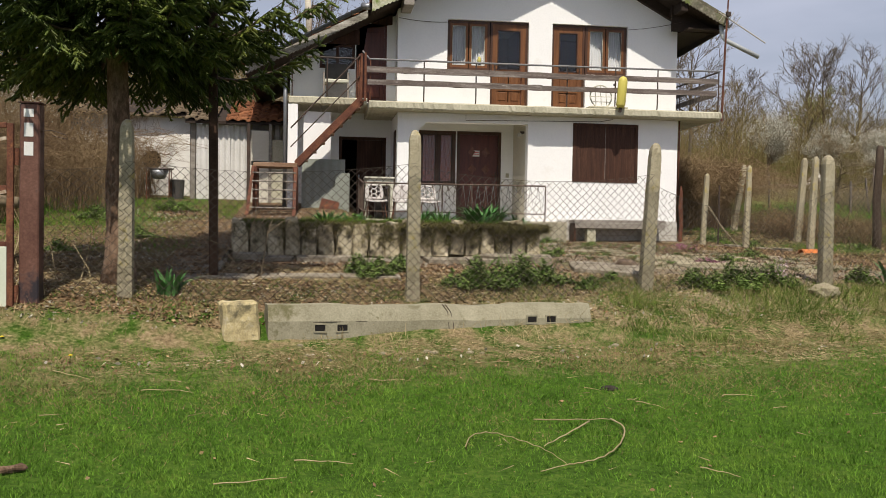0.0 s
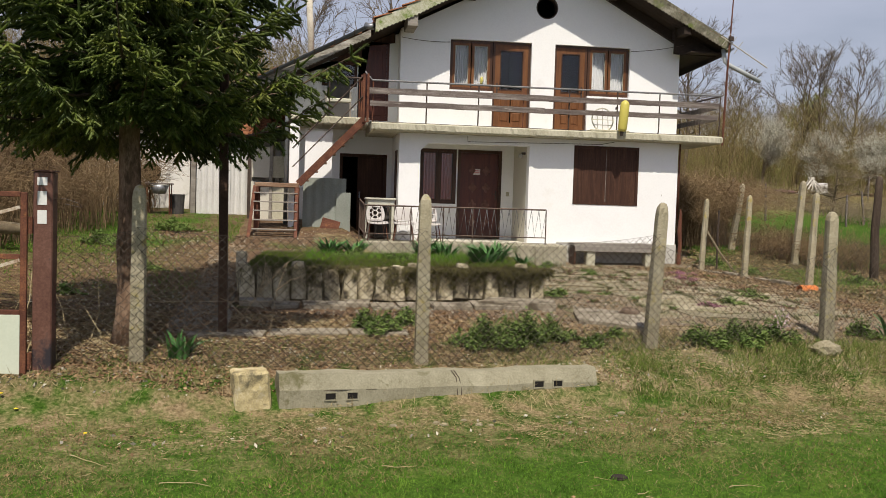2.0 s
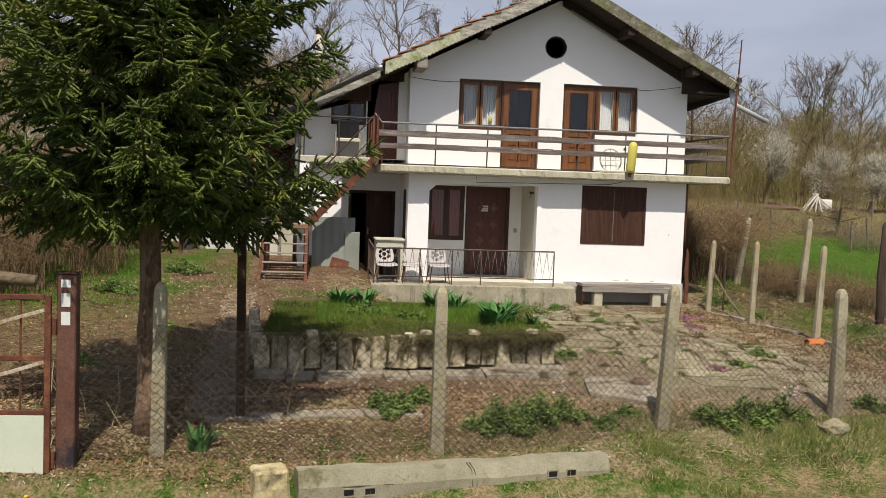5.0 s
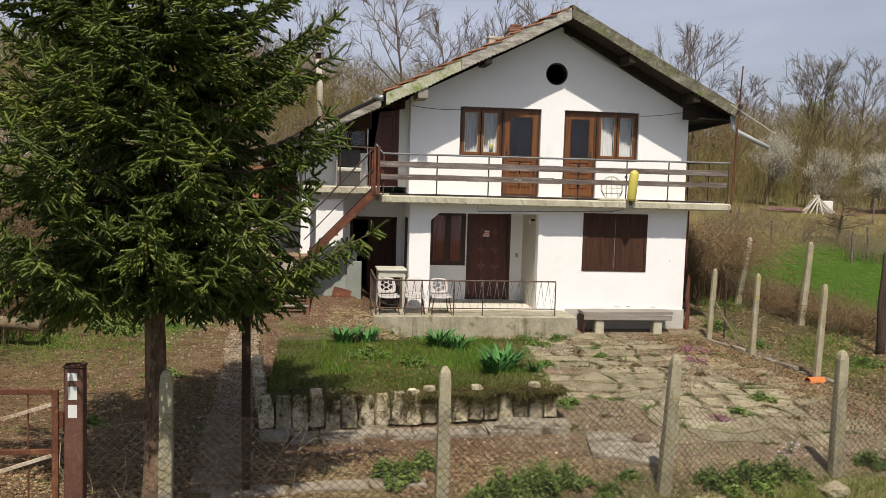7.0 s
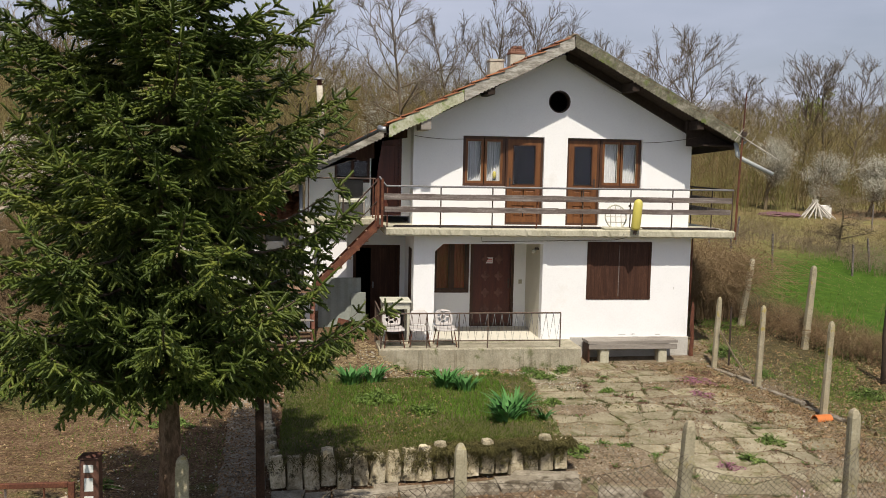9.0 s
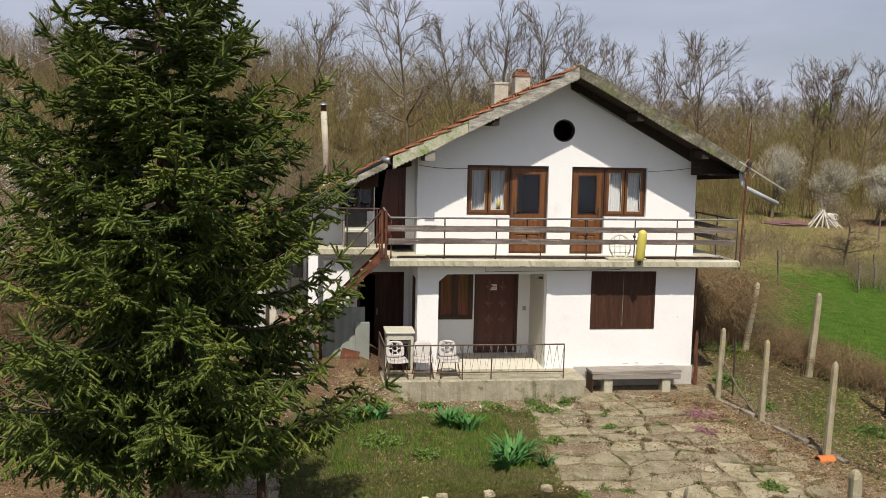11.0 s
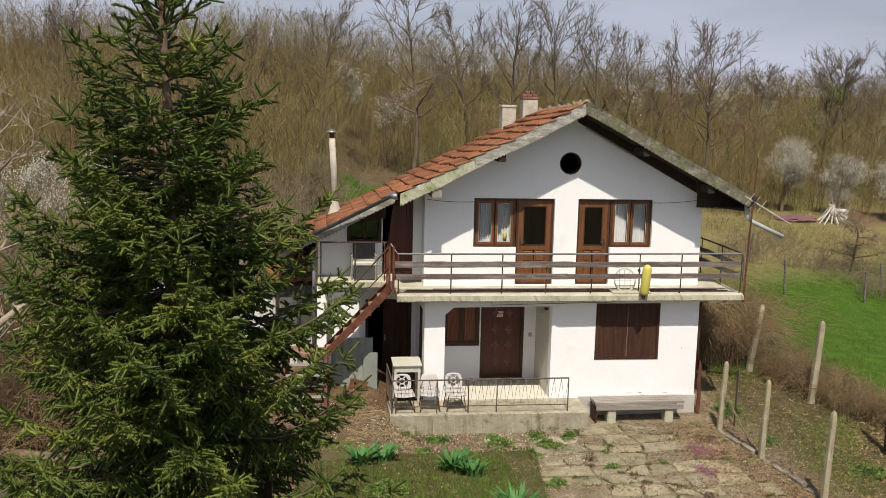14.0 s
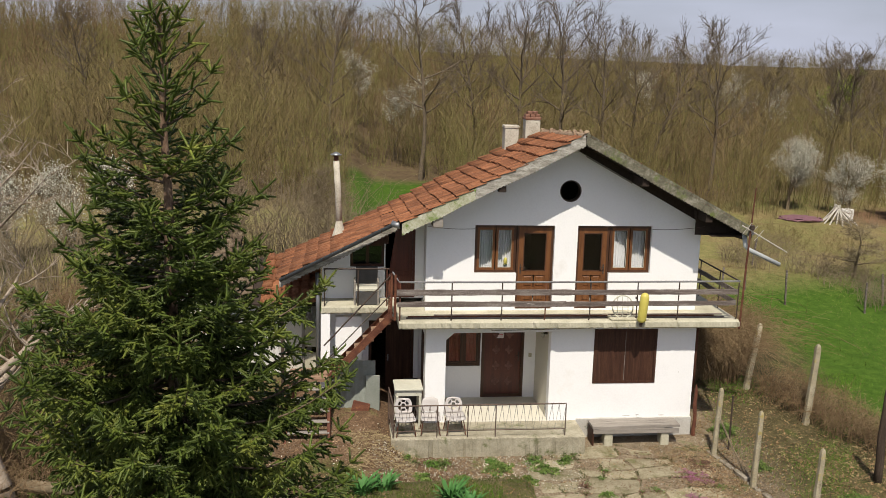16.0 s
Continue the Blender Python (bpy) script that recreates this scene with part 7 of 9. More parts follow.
    tree = empty("fir_tree", "tall dark green fir with drooping boughs and a bare lower trunk", "fir tree", (x0, y0, base))
    bm = bmesh.new()
    zs = np.linspace(base, top - 0.1, 26)
    rr = random.Random(seed)
    tube(bm, [axis(z) + np.array([rr.uniform(-1, 1) * 0.012, rr.uniform(-1, 1) * 0.012, 0]) for z in zs], [0.118 * (1 - (z - base) / hgt) ** 0.8 + 0.012 + 0.08 * math.exp(-(z - base) * 3.5) for z in zs], 14)
    adopt(part("trunk", bm, M["firtrunk"], None, "scaly grey-brown bare trunk", smooth=True), tree)
    a, b, ra, rb = (np.array(k) for k in zip(*wood))
    bough = rods(a, b, ra, rb, 4)
    a, b = (np.array(k) for k in zip(*shoots))
    ln = np.linalg.norm(b - a, axis=1)
    cnt = np.maximum((ln * 165).astype(int), 12)
    idx = np.repeat(np.arange(len(a)), cnt)
    t = rng.random(len(idx)) ** 0.9
    d = unit(b - a)[idx]
    rnd = rng.normal(size=(len(idx), 3))
    perp = unit(rnd - d * np.sum(rnd * d, 1, keepdims=True))
    way = unit(d * rng.uniform(0.35, 0.8, (len(idx), 1)) + perp)
    pos = a[idx] + (b - a)[idx] * t[:, None]
    v, f = spikes(pos, way, rng.uniform(0.028, 0.046, len(idx)), 0.0080, rng)
    adopt(arrays("crown", v, f, M["needle"]), tree)
    core = a + (b - a) * 0.10
    cv, cf = rods(core, b, np.full(len(a), 0.015), np.full(len(a), 0.010), 5)
    tagged(adopt(arrays("shoot_core", cv, cf, M["needle"]), tree), kind="stuff")
    tw = rods(a, b, np.full(len(a), 0.004), np.full(len(a), 0.002), 3)
    tagged(adopt(arrays("branchwork", *merged([bough, tw]), M["bark"]), tree), kind="stuff")
    return tree


fir = fir_tree(-2.30, 10.52, 10.2, 3.60, 5)

# ---- bare trees ----
def grow(rng, hgt, r0, spread=0.5, levels=3, kids=(7, 5, 4), up=0.25, first=0.3, twigs=5, wob=0.12, twig_len=0.35):
    """A leafless tree: rods for trunk and limbs, spikes for its twigs. Returns both as arrays, standing at the origin."""
    rd, sp = [], []

    def limb(p, d, ln, r, lev):
        n = 6 if lev == 0 else 4
        pts = [p]
        for i in range(n):
            d = unit(d + rng.normal(0, wob, 3) + np.array([0, 0, up * 0.35 if lev else 0.12]))
            pts.append(pts[-1] + d * ln / n)
        for i in range(n):
            rd.append((pts[i], pts[i + 1], max(r * (1 - 0.94 * i / n), 0.004), max(r * (1 - 0.94 * (i + 1) / n), 0.004)))
        if lev < levels:
            for j in range(kids[lev]):
                s = first + (1 - first) * (j + rng.random()) / kids[lev] if lev == 0 else 0.2 + 0.8 * rng.random()
                i = min(int(s * n), n - 1)
                q = pts[i] + (pts[i + 1] - pts[i]) * (s * n - i)
                an = rng.uniform(0, 6.283)
                o = np.array([math.cos(an), math.sin(an), 0.0])
                dd = unit(unit(pts[i + 1] - pts[i]) * (1 - spread) + o * spread * rng.uniform(0.7, 1.4) + np.array([0, 0, up]))
                limb(q, dd, ln * rng.uniform(0.34, 0.58) * (1.15 - 0.5 * s if lev == 0 else 1.0), max(r * (1 - 0.75 * s) * 0.6, 0.005), lev + 1)
        if lev >= levels - 1:
            for j in range(twigs):
                s = rng.random()
                i = min(int(s * n), n - 1)
                q = pts[i] + (pts[i + 1] - pts[i]) * (s * n - i)
                dd = unit(d + rng.normal(0, 0.6, 3) + np.array([0, 0, 0.3]))
                sp.append((q, dd, twig_len * rng.uniform(0.5, 1.3)))

    limb(np.zeros(3), np.array([0, 0, 1.0]), hgt, r0, 0)
    a, b, ra, rb = (np.array(k) for k in zip(*rd))
    q, d, ln = (np.array(k) for k in zip(*sp))
    return (a, b, ra, rb), (q, d, ln)


def tri(quads):
    return np.concatenate([quads[:, [0, 1, 2]], quads[:, [0, 2, 3]]])


def tree_thing(name, label, x, y, top, rng_seed, mat="twig", r0=None, twig_w=0.012, blossom=0, blossom_size=0.05, leafmat="blossom", category="tree", group="", **kw):
    rng = np.random.default_rng(rng_seed)
    z0 = gz(x, y) - 0.1
    hgt = top - z0
    (a, b, ra, rb), (q, d, ln) = grow(rng, hgt * 0.86, r0 or hgt * 0.016, **kw)
    k = hgt / max(b[:, 2].max(), 0.1)
    a, b, q = a * k, b * k, q * k
    tree = empty(name, label, category, (x, y, z0), group)
    big = np.maximum(ra, rb) > (r0 or hgt * 0.016) * 0.28
    v, f = rods(a[big], b[big], ra[big], rb[big], 6)
    arrays("trunk", v, f, M[mat], tree, smooth=True)
    v, f = rods(a[~big], b[~big], ra[~big], rb[~big], 3)
    arrays("crown", *merged([(v, tri(f)), spikes(q, d, ln * k, twig_w, rng)]), M[mat], tree)
    if blossom:
        idx = rng.integers(0, len(q), blossom)
        pos = q[idx] + d[idx] * (ln[idx] * k * rng.random(blossom))[:, None] + rng.normal(0, 0.05, (blossom, 3))
        v, f = spikes(pos, unit(rng.normal(size=(blossom, 3))), blossom_size, blossom_size * 1.1, rng)
        arrays("blossom" if leafmat == "blossom" else "foliage", v, f, M[leafmat], tree)
    return tree


def at_angle(px, dist):
    """The place at a distance from the path, along a heading given as across / ahead."""
    return -0.6 + px * dist, 0.3 + dist


def crown_tree(x, y, top, seed, label, spread=1.0):
    """A tall leafless tree: a straight tapering trunk, limbs that rise and curve up into a rounded crown, and a haze of twigs."""
    rng = np.random.default_rng(seed)
    z0 = gz(x, y) - 0.1
    hgt = top - z0
    up = np.array([0, 0, 1.0])
    rd, sp = [], []

    def limb(p, d, ln, r, n, bend, wob):
        pts = [p]
        for i in range(n):
            d = unit(d + rng.normal(0, wob, 3) + up * bend)
            pts.append(pts[-1] + d * ln / n)
        for i in range(n):
            rd.append((pts[i], pts[i + 1], max(r * (1 - 0.85 * i / n), 0.006), max(r * (1 - 0.85 * (i + 1) / n), 0.005)))
        return np.array(pts)

    def along(pts, s):
        f = min(s, 0.999) * (len(pts) - 1)
        i = int(f)
        return pts[i] + (pts[i + 1] - pts[i]) * (f - i), unit(pts[i + 1] - pts[i])

    def fork(d, ang):
        return unit(d * math.cos(ang) + unit(np.cross(d, rng.normal(size=3))) * math.sin(ang))

    r0 = 0.013 * hgt
    trunk = limb(np.zeros(3), unit(np.array([rng.normal(0, 0.05), rng.normal(0, 0.05), 1.0])), hgt * 0.93, r0, 9, 0.02, 0.045)
    count = int(rng.integers(14, 19))
    turn = rng.uniform(0, 6.28)
    for j in range(count):
        s = 0.34 + 0.63 * (j + rng.random()) / count
        q, d = along(trunk, s)
        turn += 2.4 + rng.normal(0, 0.3)
        o = np.array([math.cos(turn), math.sin(turn), 0.0])
        ang = np.interp(s, [0.3, 0.6, 1.0], [1.18, 0.92, 0.50]) + rng.normal(0, 0.13)
        ln = hgt * (0.12 + 0.24 * math.sin(math.pi * min(max((s - 0.18) / 0.90, 0), 1))) * spread * rng.uniform(0.8, 1.25)
        main = limb(q, unit(d * math.cos(ang) + o * math.sin(ang)), ln, r0 * (1 - 0.8 * s) * 0.60, 6, 0.07, 0.075)
        for _ in range(8):
            u = rng.uniform(0.22, 1.0)
            q2, d2 = along(main, u)
            sec = limb(q2, unit(fork(d2, rng.uniform(0.40, 0.85)) + up * 0.14), ln * rng.uniform(0.28, 0.50) * (1.15 - 0.4 * u), r0 * 0.17, 3, 0.05, 0.10)
            for _ in range(6):
                q3, d3 = along(sec, rng.uniform(0.2, 1.0))
                d3 = unit(fork(d3, rng.uniform(0.35, 0.85)) + up * 0.10)
                tl = ln * rng.uniform(0.12, 0.22)
                rd.append((q3, q3 + d3 * tl, 0.008, 0.005))
                for _ in range(3):
                    sp.append((q3 + d3 * tl * rng.uniform(0.2, 1.0), unit(fork(d3, rng.uniform(0.3, 1.0)) + up * 0.08), rng.uniform(0.14, 0.34)))
    a, b, ra, rb = (np.array(k) for k in zip(*rd))
    q, d, ln = (np.array(k) for k in zip(*sp))
    k = hgt / b[:, 2].max()
    a, b, q = a * k, b * k, q * k
    tree = empty("bare_tree", label, "tree", (x, y, z0), "tall trees of the wood")
    big = np.maximum(ra, rb) > r0 * 0.25
    v, f = rods(a[big], b[big], ra[big], rb[big], 6)
    arrays("trunk", v, f, M["tallbark"], tree, smooth=True)
    v, f = rods(a[~big], b[~big], ra[~big], rb[~big], 3)
    arrays("crown", *merged([(v, tri(f)), spikes(q, d, ln * k, 0.009, rng)]), M["tallbark"], tree)
    return tree


# tall trees along the edge of the wood: heading, distance, height of the top
TALL = [(-0.075, 50, 12.4), (-0.008, 48, 13.6), (0.089, 46, 14.4), (0.145, 50, 13.4), (0.196, 49, 14.4), (0.233, 48, 14.4), (0.286, 47, 13.2), (0.318, 50, 12.6),
        (0.338, 49, 12.4), (0.412, 45, 12.6), (0.466, 52, 11.0), (0.547, 48, 11.6), (0.577, 46, 11.8), (0.605, 47, 11.6), (-0.17, 52, 12.9), (-0.25, 50, 13.2)]
for i, (k, d, top) in enumerate(TALL):
    x, y = at_angle(k, d)
    crown_tree(x, y, top, 100 + i, "tall leafless tree at the edge of the brown wood")

# flowering plum trees by the field
for i, (k, d, top) in enumerate([(0.505, 41, 6.5), (0.575, 40, 5.9), (0.63, 39.5, 5.7), (0.665, 39, 6.0)]):
    x, y = at_angle(k, d)
    tree_thing("plum_tree", "leafless plum tree covered in white blossom", x, y, top, 200 + i, "twig", r0=0.09, twig_w=0.02, blossom=13000, blossom_size=0.036, category="tree", group="flowering plum trees", kids=(10, 6, 4), twigs=5, spread=0.62, up=0.15, first=0.25, twig_len=0.7)
for i, (k, d, top) in enumerate([(-0.285, 31, 6.0), (-0.235, 33, 6.0), (-0.34, 30, 6.2)]):
    x, y = at_angle(k, d)
    tree_thing("plum_tree", "leafless shrubby plum with a thin veil of white blossom", x, y, top, 230 + i, "twig", r0=0.07, twig_w=0.014, blossom=8000, blossom_size=0.042, category="tree", group="flowering plum trees", kids=(12, 6, 4), twigs=5, spread=0.6, up=0.2, first=0.12, twig_len=0.6)

# thin blossom and one fresh green tree among the wood
for i, (k, d, top) in enumerate([(0.49, 58, 8.6), (0.44, 62, 9.4), (0.545, 56, 8.2), (0.06, 50, 9.0), (0.02, 56, 10.2), (0.33, 60, 9.4), (0.62, 55, 8.0)]):
    x, y = at_angle(k, d)
    tree_thing("plum_tree", "thin blossoming plum among the brown wood", x, y, top, 250 + i, "twig", r0=0.06, twig_w=0.012, blossom=1800, blossom_size=0.05, category="tree", group="flowering plum trees", kids=(8, 5, 3), twigs=3, spread=0.55, up=0.2, first=0.3, twig_len=0.6)
x, y = at_angle(0.555, 54)
tree_thing("sapling", "tree with fresh yellow-green leaves at the wood's edge", x, y, 10.0, 270, "twig", r0=0.07, twig_w=0.012, blossom=1500, blossom_size=0.11, leafmat="freshleaf", category="tree", kids=(8, 5, 3), twigs=4, spread=0.5, up=0.25, first=0.45, twig_len=0.6)

# small fruit tree in the field, and old fruit trees by the yard's side
tree_thing("fruit_tree", "small leafless fruit tree standing in the field", 18.0, 31.7, 5.1, 301, "twig", r0=0.07, twig_w=0.008, kids=(13, 7, 4), twigs=5, spread=0.80, up=0.06, first=0.10, twig_len=0.4)
tree_thing("fruit_tree", "old leafless fruit tree with pale spreading branches", -6.2, 16.2, 9.2, 306, "palebranch", r0=0.24, twig_w=0.014, kids=(11, 6, 4), twigs=4, spread=0.68, up=0.12, first=0.35, twig_len=0.4)
tree_thing("fruit_tree", "old leafless fruit tree with tangled grey branches", -8.4, 21.5, 7.6, 303, "twig", r0=0.13, twig_w=0.010, kids=(12, 7, 4), twigs=6, spread=0.6, up=0.12, first=0.15, twig_len=0.6)
tree_thing("fruit_tree", "leafless fruit tree with grey twigs behind the sheds", -3.6, 28.0, 6.0, 304, "twig", r0=0.10, twig_w=0.010, kids=(12, 7, 4), twigs=5, spread=0.6, up=0.12, first=0.12, twig_len=0.6)
tree_thing("fruit_tree", "leafless fruit tree with fine brown twigs", -1.0, 31.0, 6.3, 305, "twig", r0=0.10, twig_w=0.011, kids=(12, 7, 4), twigs=5, spread=0.6, up=0.14, first=0.12, twig_len=0.6)


# the wood itself: some hundred slender leafless trees, joined
def far_wood():
    rng = np.random.default_rng(77)
    kinds = []

    def stem(n_branch, n_twig, bare, wide, r0):
        """A slender upright tree of unit height: a thin stem, rising branches, a veil of short twigs."""
        pts = np.zeros((5, 3))
        pts[:, 2] = np.linspace(0, 0.94, 5)
        pts[1:, :2] = np.cumsum(rng.normal(0, 0.022, (4, 2)), 0)
        r = r0 * np.linspace(1, 0.25, 5)
        s = bare + (0.96 - bare) * rng.random(n_branch)
        base = np.stack([np.interp(s, np.linspace(0, 0.94, 5), pts[:, k]) for k in range(3)], 1)
        an = rng.uniform(0, 6.283, n_branch)
        way = unit(np.stack([np.cos(an), np.sin(an), rng.uniform(0.9, 2.4, n_branch)], 1))
        ln = wide * (0.35 + 1.1 * np.sin(np.pi * np.clip((s - bare) / (1.05 - bare), 0, 1))) * rng.uniform(0.7, 1.2, n_branch)
        ln = np.minimum(ln, (1.02 - base[:, 2]) / way[:, 2])
        at = rng.integers(0, n_branch, n_twig)
        q = base[at] + way[at] * (ln[at] * rng.uniform(0.25, 1.0, n_twig))[:, None]
        d = unit(way[at] + rng.normal(0, 0.5, (n_twig, 3)))
        tl = rng.uniform(0.03, 0.085, n_twig)
        return rods(pts[:-1], pts[1:], r[:-1], r[1:], 3), spikes(np.concatenate([base, q]), np.concatenate([way, d]), np.concatenate([ln, tl]), np.concatenate([np.full(n_branch, 0.0042), np.full(n_twig, 0.0034)]), rng)

    for i in range(7):
        kinds.append(stem(20, 110, 0.12, 0.30, 0.0045))
    for i in range(5):
        base = rng.normal(0, 0.16, (22, 3)) * np.array([1, 1, 0])
        way = unit(rng.normal(0, 0.25, (22, 3)) * np.array([1, 1, 0]) + np.array([0, 0, 1]))
        tip = base + way * rng.uniform(0.55, 1.0, (22, 1))
        at = np.repeat(np.arange(22), 5)
        q = base[at] + (tip - base)[at] * rng.uniform(0.3, 1.0, (len(at), 1))
        d = unit(way[at] + rng.normal(0, 0.5, (len(at), 3)))
        kinds.append((rods(base[:3], tip[:3], np.full(3, 0.005), np.full(3, 0.002), 3), spikes(np.concatenate([q, base]), np.concatenate([d, way]), np.concatenate([rng.uniform(0.08, 0.22, len(at)), np.linalg.norm(tip - base, axis=1)]), np.concatenate([np.full(len(at), 0.0055), np.full(22, 0.0075)]), rng)))
    quads, tris, bud = [], [], []
    spots = []
    while len(spots) < 8600:
        far = len(spots) > 5200
        d = 70 + 90 * rng.random() ** 1.6 if far else 36 + 50 * rng.random() ** 1.15
        k = rng.uniform(-0.62, 0.78) if far else rng.uniform(-0.72, 0.93)
        if d < 38 + 2.5 * math.sin(k * 9) + (3.5 if k > 0.33 else 0.0) or (-0.005 < k < 0.08 and d < 48):
            continue
        spots.append((k * d, d))
    for n, (x, y) in enumerate(spots):
        bush = n % 10 < 4
        h = (rng.uniform(1.4, 3.2) if bush else rng.uniform(2.8, 5.6)) * (0.86 if x / y > 0.35 else 0.90)
        z = gz(x, y) - 0.1
        an = 6.28 * rng.random()
        c, s = math.cos(an), math.sin(an)
        w = h * rng.uniform(0.8, 1.3)
        for src, dst in zip(kinds[int(rng.integers(7, 12)) if bush else int(rng.integers(7))], (quads, bud if bush and n % 3 == 0 else tris)):
            v = src[0]
            u = np.stack([(v[:, 0] * c - v[:, 1] * s) * w + x, (v[:, 0] * s + v[:, 1] * c) * w + y, v[:, 2] * h + z], 1)
            dst.append((u, src[1]))
    wood = empty("woodland", "brown leafless wood covering the hillside", "woodland", (10, 60, 5), kind="stuff")
    v, f = merged(quads)
    tagged(adopt(arrays("tree_mass", *merged([(v, tri(f)), merged(tris)]), M["wood_far"]), wood), kind="stuff")
    tagged(adopt(arrays("bush_mass", *merged(bud), M["budding"]), wood), kind="stuff")


far_wood()


def thicket(name, label, spots, hgt, seed, count, mat="bramble", width=0.010, bend=1.0, crook=0.03):
    """A tangle of arching canes."""
    rng = np.random.default_rng(seed)
    blocks = []
    for _ in range(count):
        sx, sy, sr = spots[int(rng.integers(len(spots)))]
        an, rr = rng.uniform(0, 6.283), sr * math.sqrt(rng.random())
        x, y = sx + rr * math.cos(an), sy + rr * math.sin(an)
        p = np.array([x, y, gz(x, y)])
        h = hgt * rng.uniform(0.5, 1.1)
        an = rng.uniform(0, 6.283)
        lean = np.array([math.cos(an), math.sin(an), 0]) * rng.uniform(0.3, 1.15) * h * bend
        pts = [p + lean * s * s + np.array([0, 0, h * (1.7 * s - 1.15 * s * s * bend)]) + rng.normal(0, 0.03 + crook * h * s, 3) for s in np.linspace(0, 1, 6)]
        pts = np.array(pts)
        r = width * rng.uniform(0.5, 1.0) * np.linspace(1, 0.3, 6)
        blocks.append(rods(pts[:-1], pts[1:], r[:-1], r[1:], 3))
        q = pts[rng.integers(1, 5, 3)]
        e = q + rng.normal(0, 0.22, (3, 3)) + np.array([0, 0, 0.12])
        blocks.append(rods(q, e, np.full(3, width * 0.45), np.full(3, width * 0.2), 3))
    return tagged(arrays(name, *merged(blocks), M[mat]), label, "thicket", kind="stuff")


thicket("bramble_thicket", "reddish-brown leafless bramble thicket beside the house", [(8.9, 24.5, 0.9), (9.6, 24.9, 1.1), (10.1, 24.4, 0.8), (9.0, 23.9, 0.5), (8.9, 25.9, 1.0), (9.7, 23.8, 0.6)], 2.7, 11, 1900, "bramble", 0.012, 1.1, 0.055)
thicket("bramble_thicket", "low reddish bramble spreading along the meadow", [(10.9, 22.3, 0.7), (11.2, 21.4, 0.6), (11.6, 20.4, 0.6), (12.2, 19.4, 0.7), (12.9, 18.2, 0.8)], 1.05, 15, 620, "bramble", 0.010, 1.2, 0.06)
thicket("field_scrub", "low dead scrub along the edge of the field", [(15.9, 34.5, 1.2), (16.6, 32.5, 1.0), (17.2, 30.8, 1.0), (17.6, 28.8, 0.9), (19.0, 30.5, 1.4), (14.6, 33.0, 1.0)], 0.75, 16, 700, "twig", 0.008, 0.9)
thicket("field_scrub", "dead stalks standing in rows in the field", [(18.5, 35.5, 2.0), (21.0, 33.5, 2.0), (16.5, 37.0, 2.0), (23.5, 34.0, 2.0)], 0.5, 17, 800, "drygrass", 0.007, 0.8)
thicket("bramble_thicket", "brown brush before the old shed", [(-6.1, 23.1, 0.5), (-6.8, 22.6, 0.9), (-7.6, 22.9, 0.9)], 2.5, 18, 700, "bramble", 0.010, 0.7)
thicket("bramble_thicket", "brown leafless brush along the yard's edge", [(-5.6, 20.5, 1.3), (-6.6, 18.0, 1.2), (-5.0, 23.2, 1.0), (-7.6, 16.0, 1.5), (-8.5, 19.5, 2.0), (-6.8, 24.5, 2.0)], 2.2, 12, 2300)
thicket("bramble_thicket", "brown leafless scrub behind the sheds", [(-4, 27.5, 2.0), (-1.0, 29.0, 2.0), (-7.5, 28, 2.5), (-11, 26, 3), (-11, 20, 2.5)], 3.2, 13, 1500, "twig", 0.014, 0.6)

# ---- sheds and lean-tos beside the house ----
def lean_roof(x0, x1, y0, z0, y1, z1, parent, mat, seed, dip=0.0):
    """Rows of curved tiles on a sloping deck that rises from the front edge."""
    rng = random.Random(seed)
    pitch = math.atan2(z1 - z0, y1 - y0)
    ms = []
    ny, nx = int(math.hypot(y1 - y0, z1 - z0) / 0.335) + 1, int((x1 - x0) / 0.235)
    for j in range(ny):
        for i in range(nx):
            s = j / max(ny - 1, 1) * 0.92
            x = x0 + (i + 1) * 0.235
            z = z0 + (z1 - z0) * s - dip * math.sin(math.pi * (x - x0) / (x1 - x0))
            ms.append(Matrix.Translation((x, y0 + (y1 - y0) * s - 0.04, z + 0.03 + rng.uniform(0, 0.02))) @ Matrix.Rotation(pitch + rng.uniform(-0.03, 0.03), 4, "X") @ Matrix.Rotation(math.pi / 2 + rng.uniform(-0.05, 0.05), 4, "Z"))
    blocks = []
    for m in ms:
        a = np.array(m)
        blocks.append((tv @ a[:3, :3].T + a[:3, 3], tf))
    ob = adopt(arrays("roof_tiles", *merged(blocks), M[mat]), parent)
    tagged(ob, "old curved clay tiles", kind="stuff")
    bm = bmesh.new()
    vs = box(bm, x0, 0, 0, x1, 1, 1)
    for v in vs:
        v.co = Vector((v.co.x, y0 if v.co.y < 0.5 else y1, (z0 if v.co.y < 0.5 else z1) - (0.07 if v.co.z < 0.5 else 0.005)))
    adopt(part("roof_deck", bm, M["darkwood"], None), parent)


shed = empty("white_shed", "old whitewashed shed with flaking plaster and a tiled roof", "shed", (-4.8, 25.2, 1.9))
# made-up round opening in place of a dark item at the wall
hole = circle(-4.32, 2.92, 0.24, 20)
adopt(part("wall", prism([(-6.3, 1.6), (-3.40, 1.6), (-3.40, 3.95), (-6.3, 4.0)], [hole], lambda u, v, d: (u, 24.0 + d, v), 0.25), M["whitewash"], None), shed)
adopt(part("wall", prism([(24.25, 1.6), (26.6, 1.6), (26.6, 4.55), (24.25, 3.95)], [], lambda u, v, d: (-3.40 - d, u, v), 0.25), M["whitewash"], None), shed)
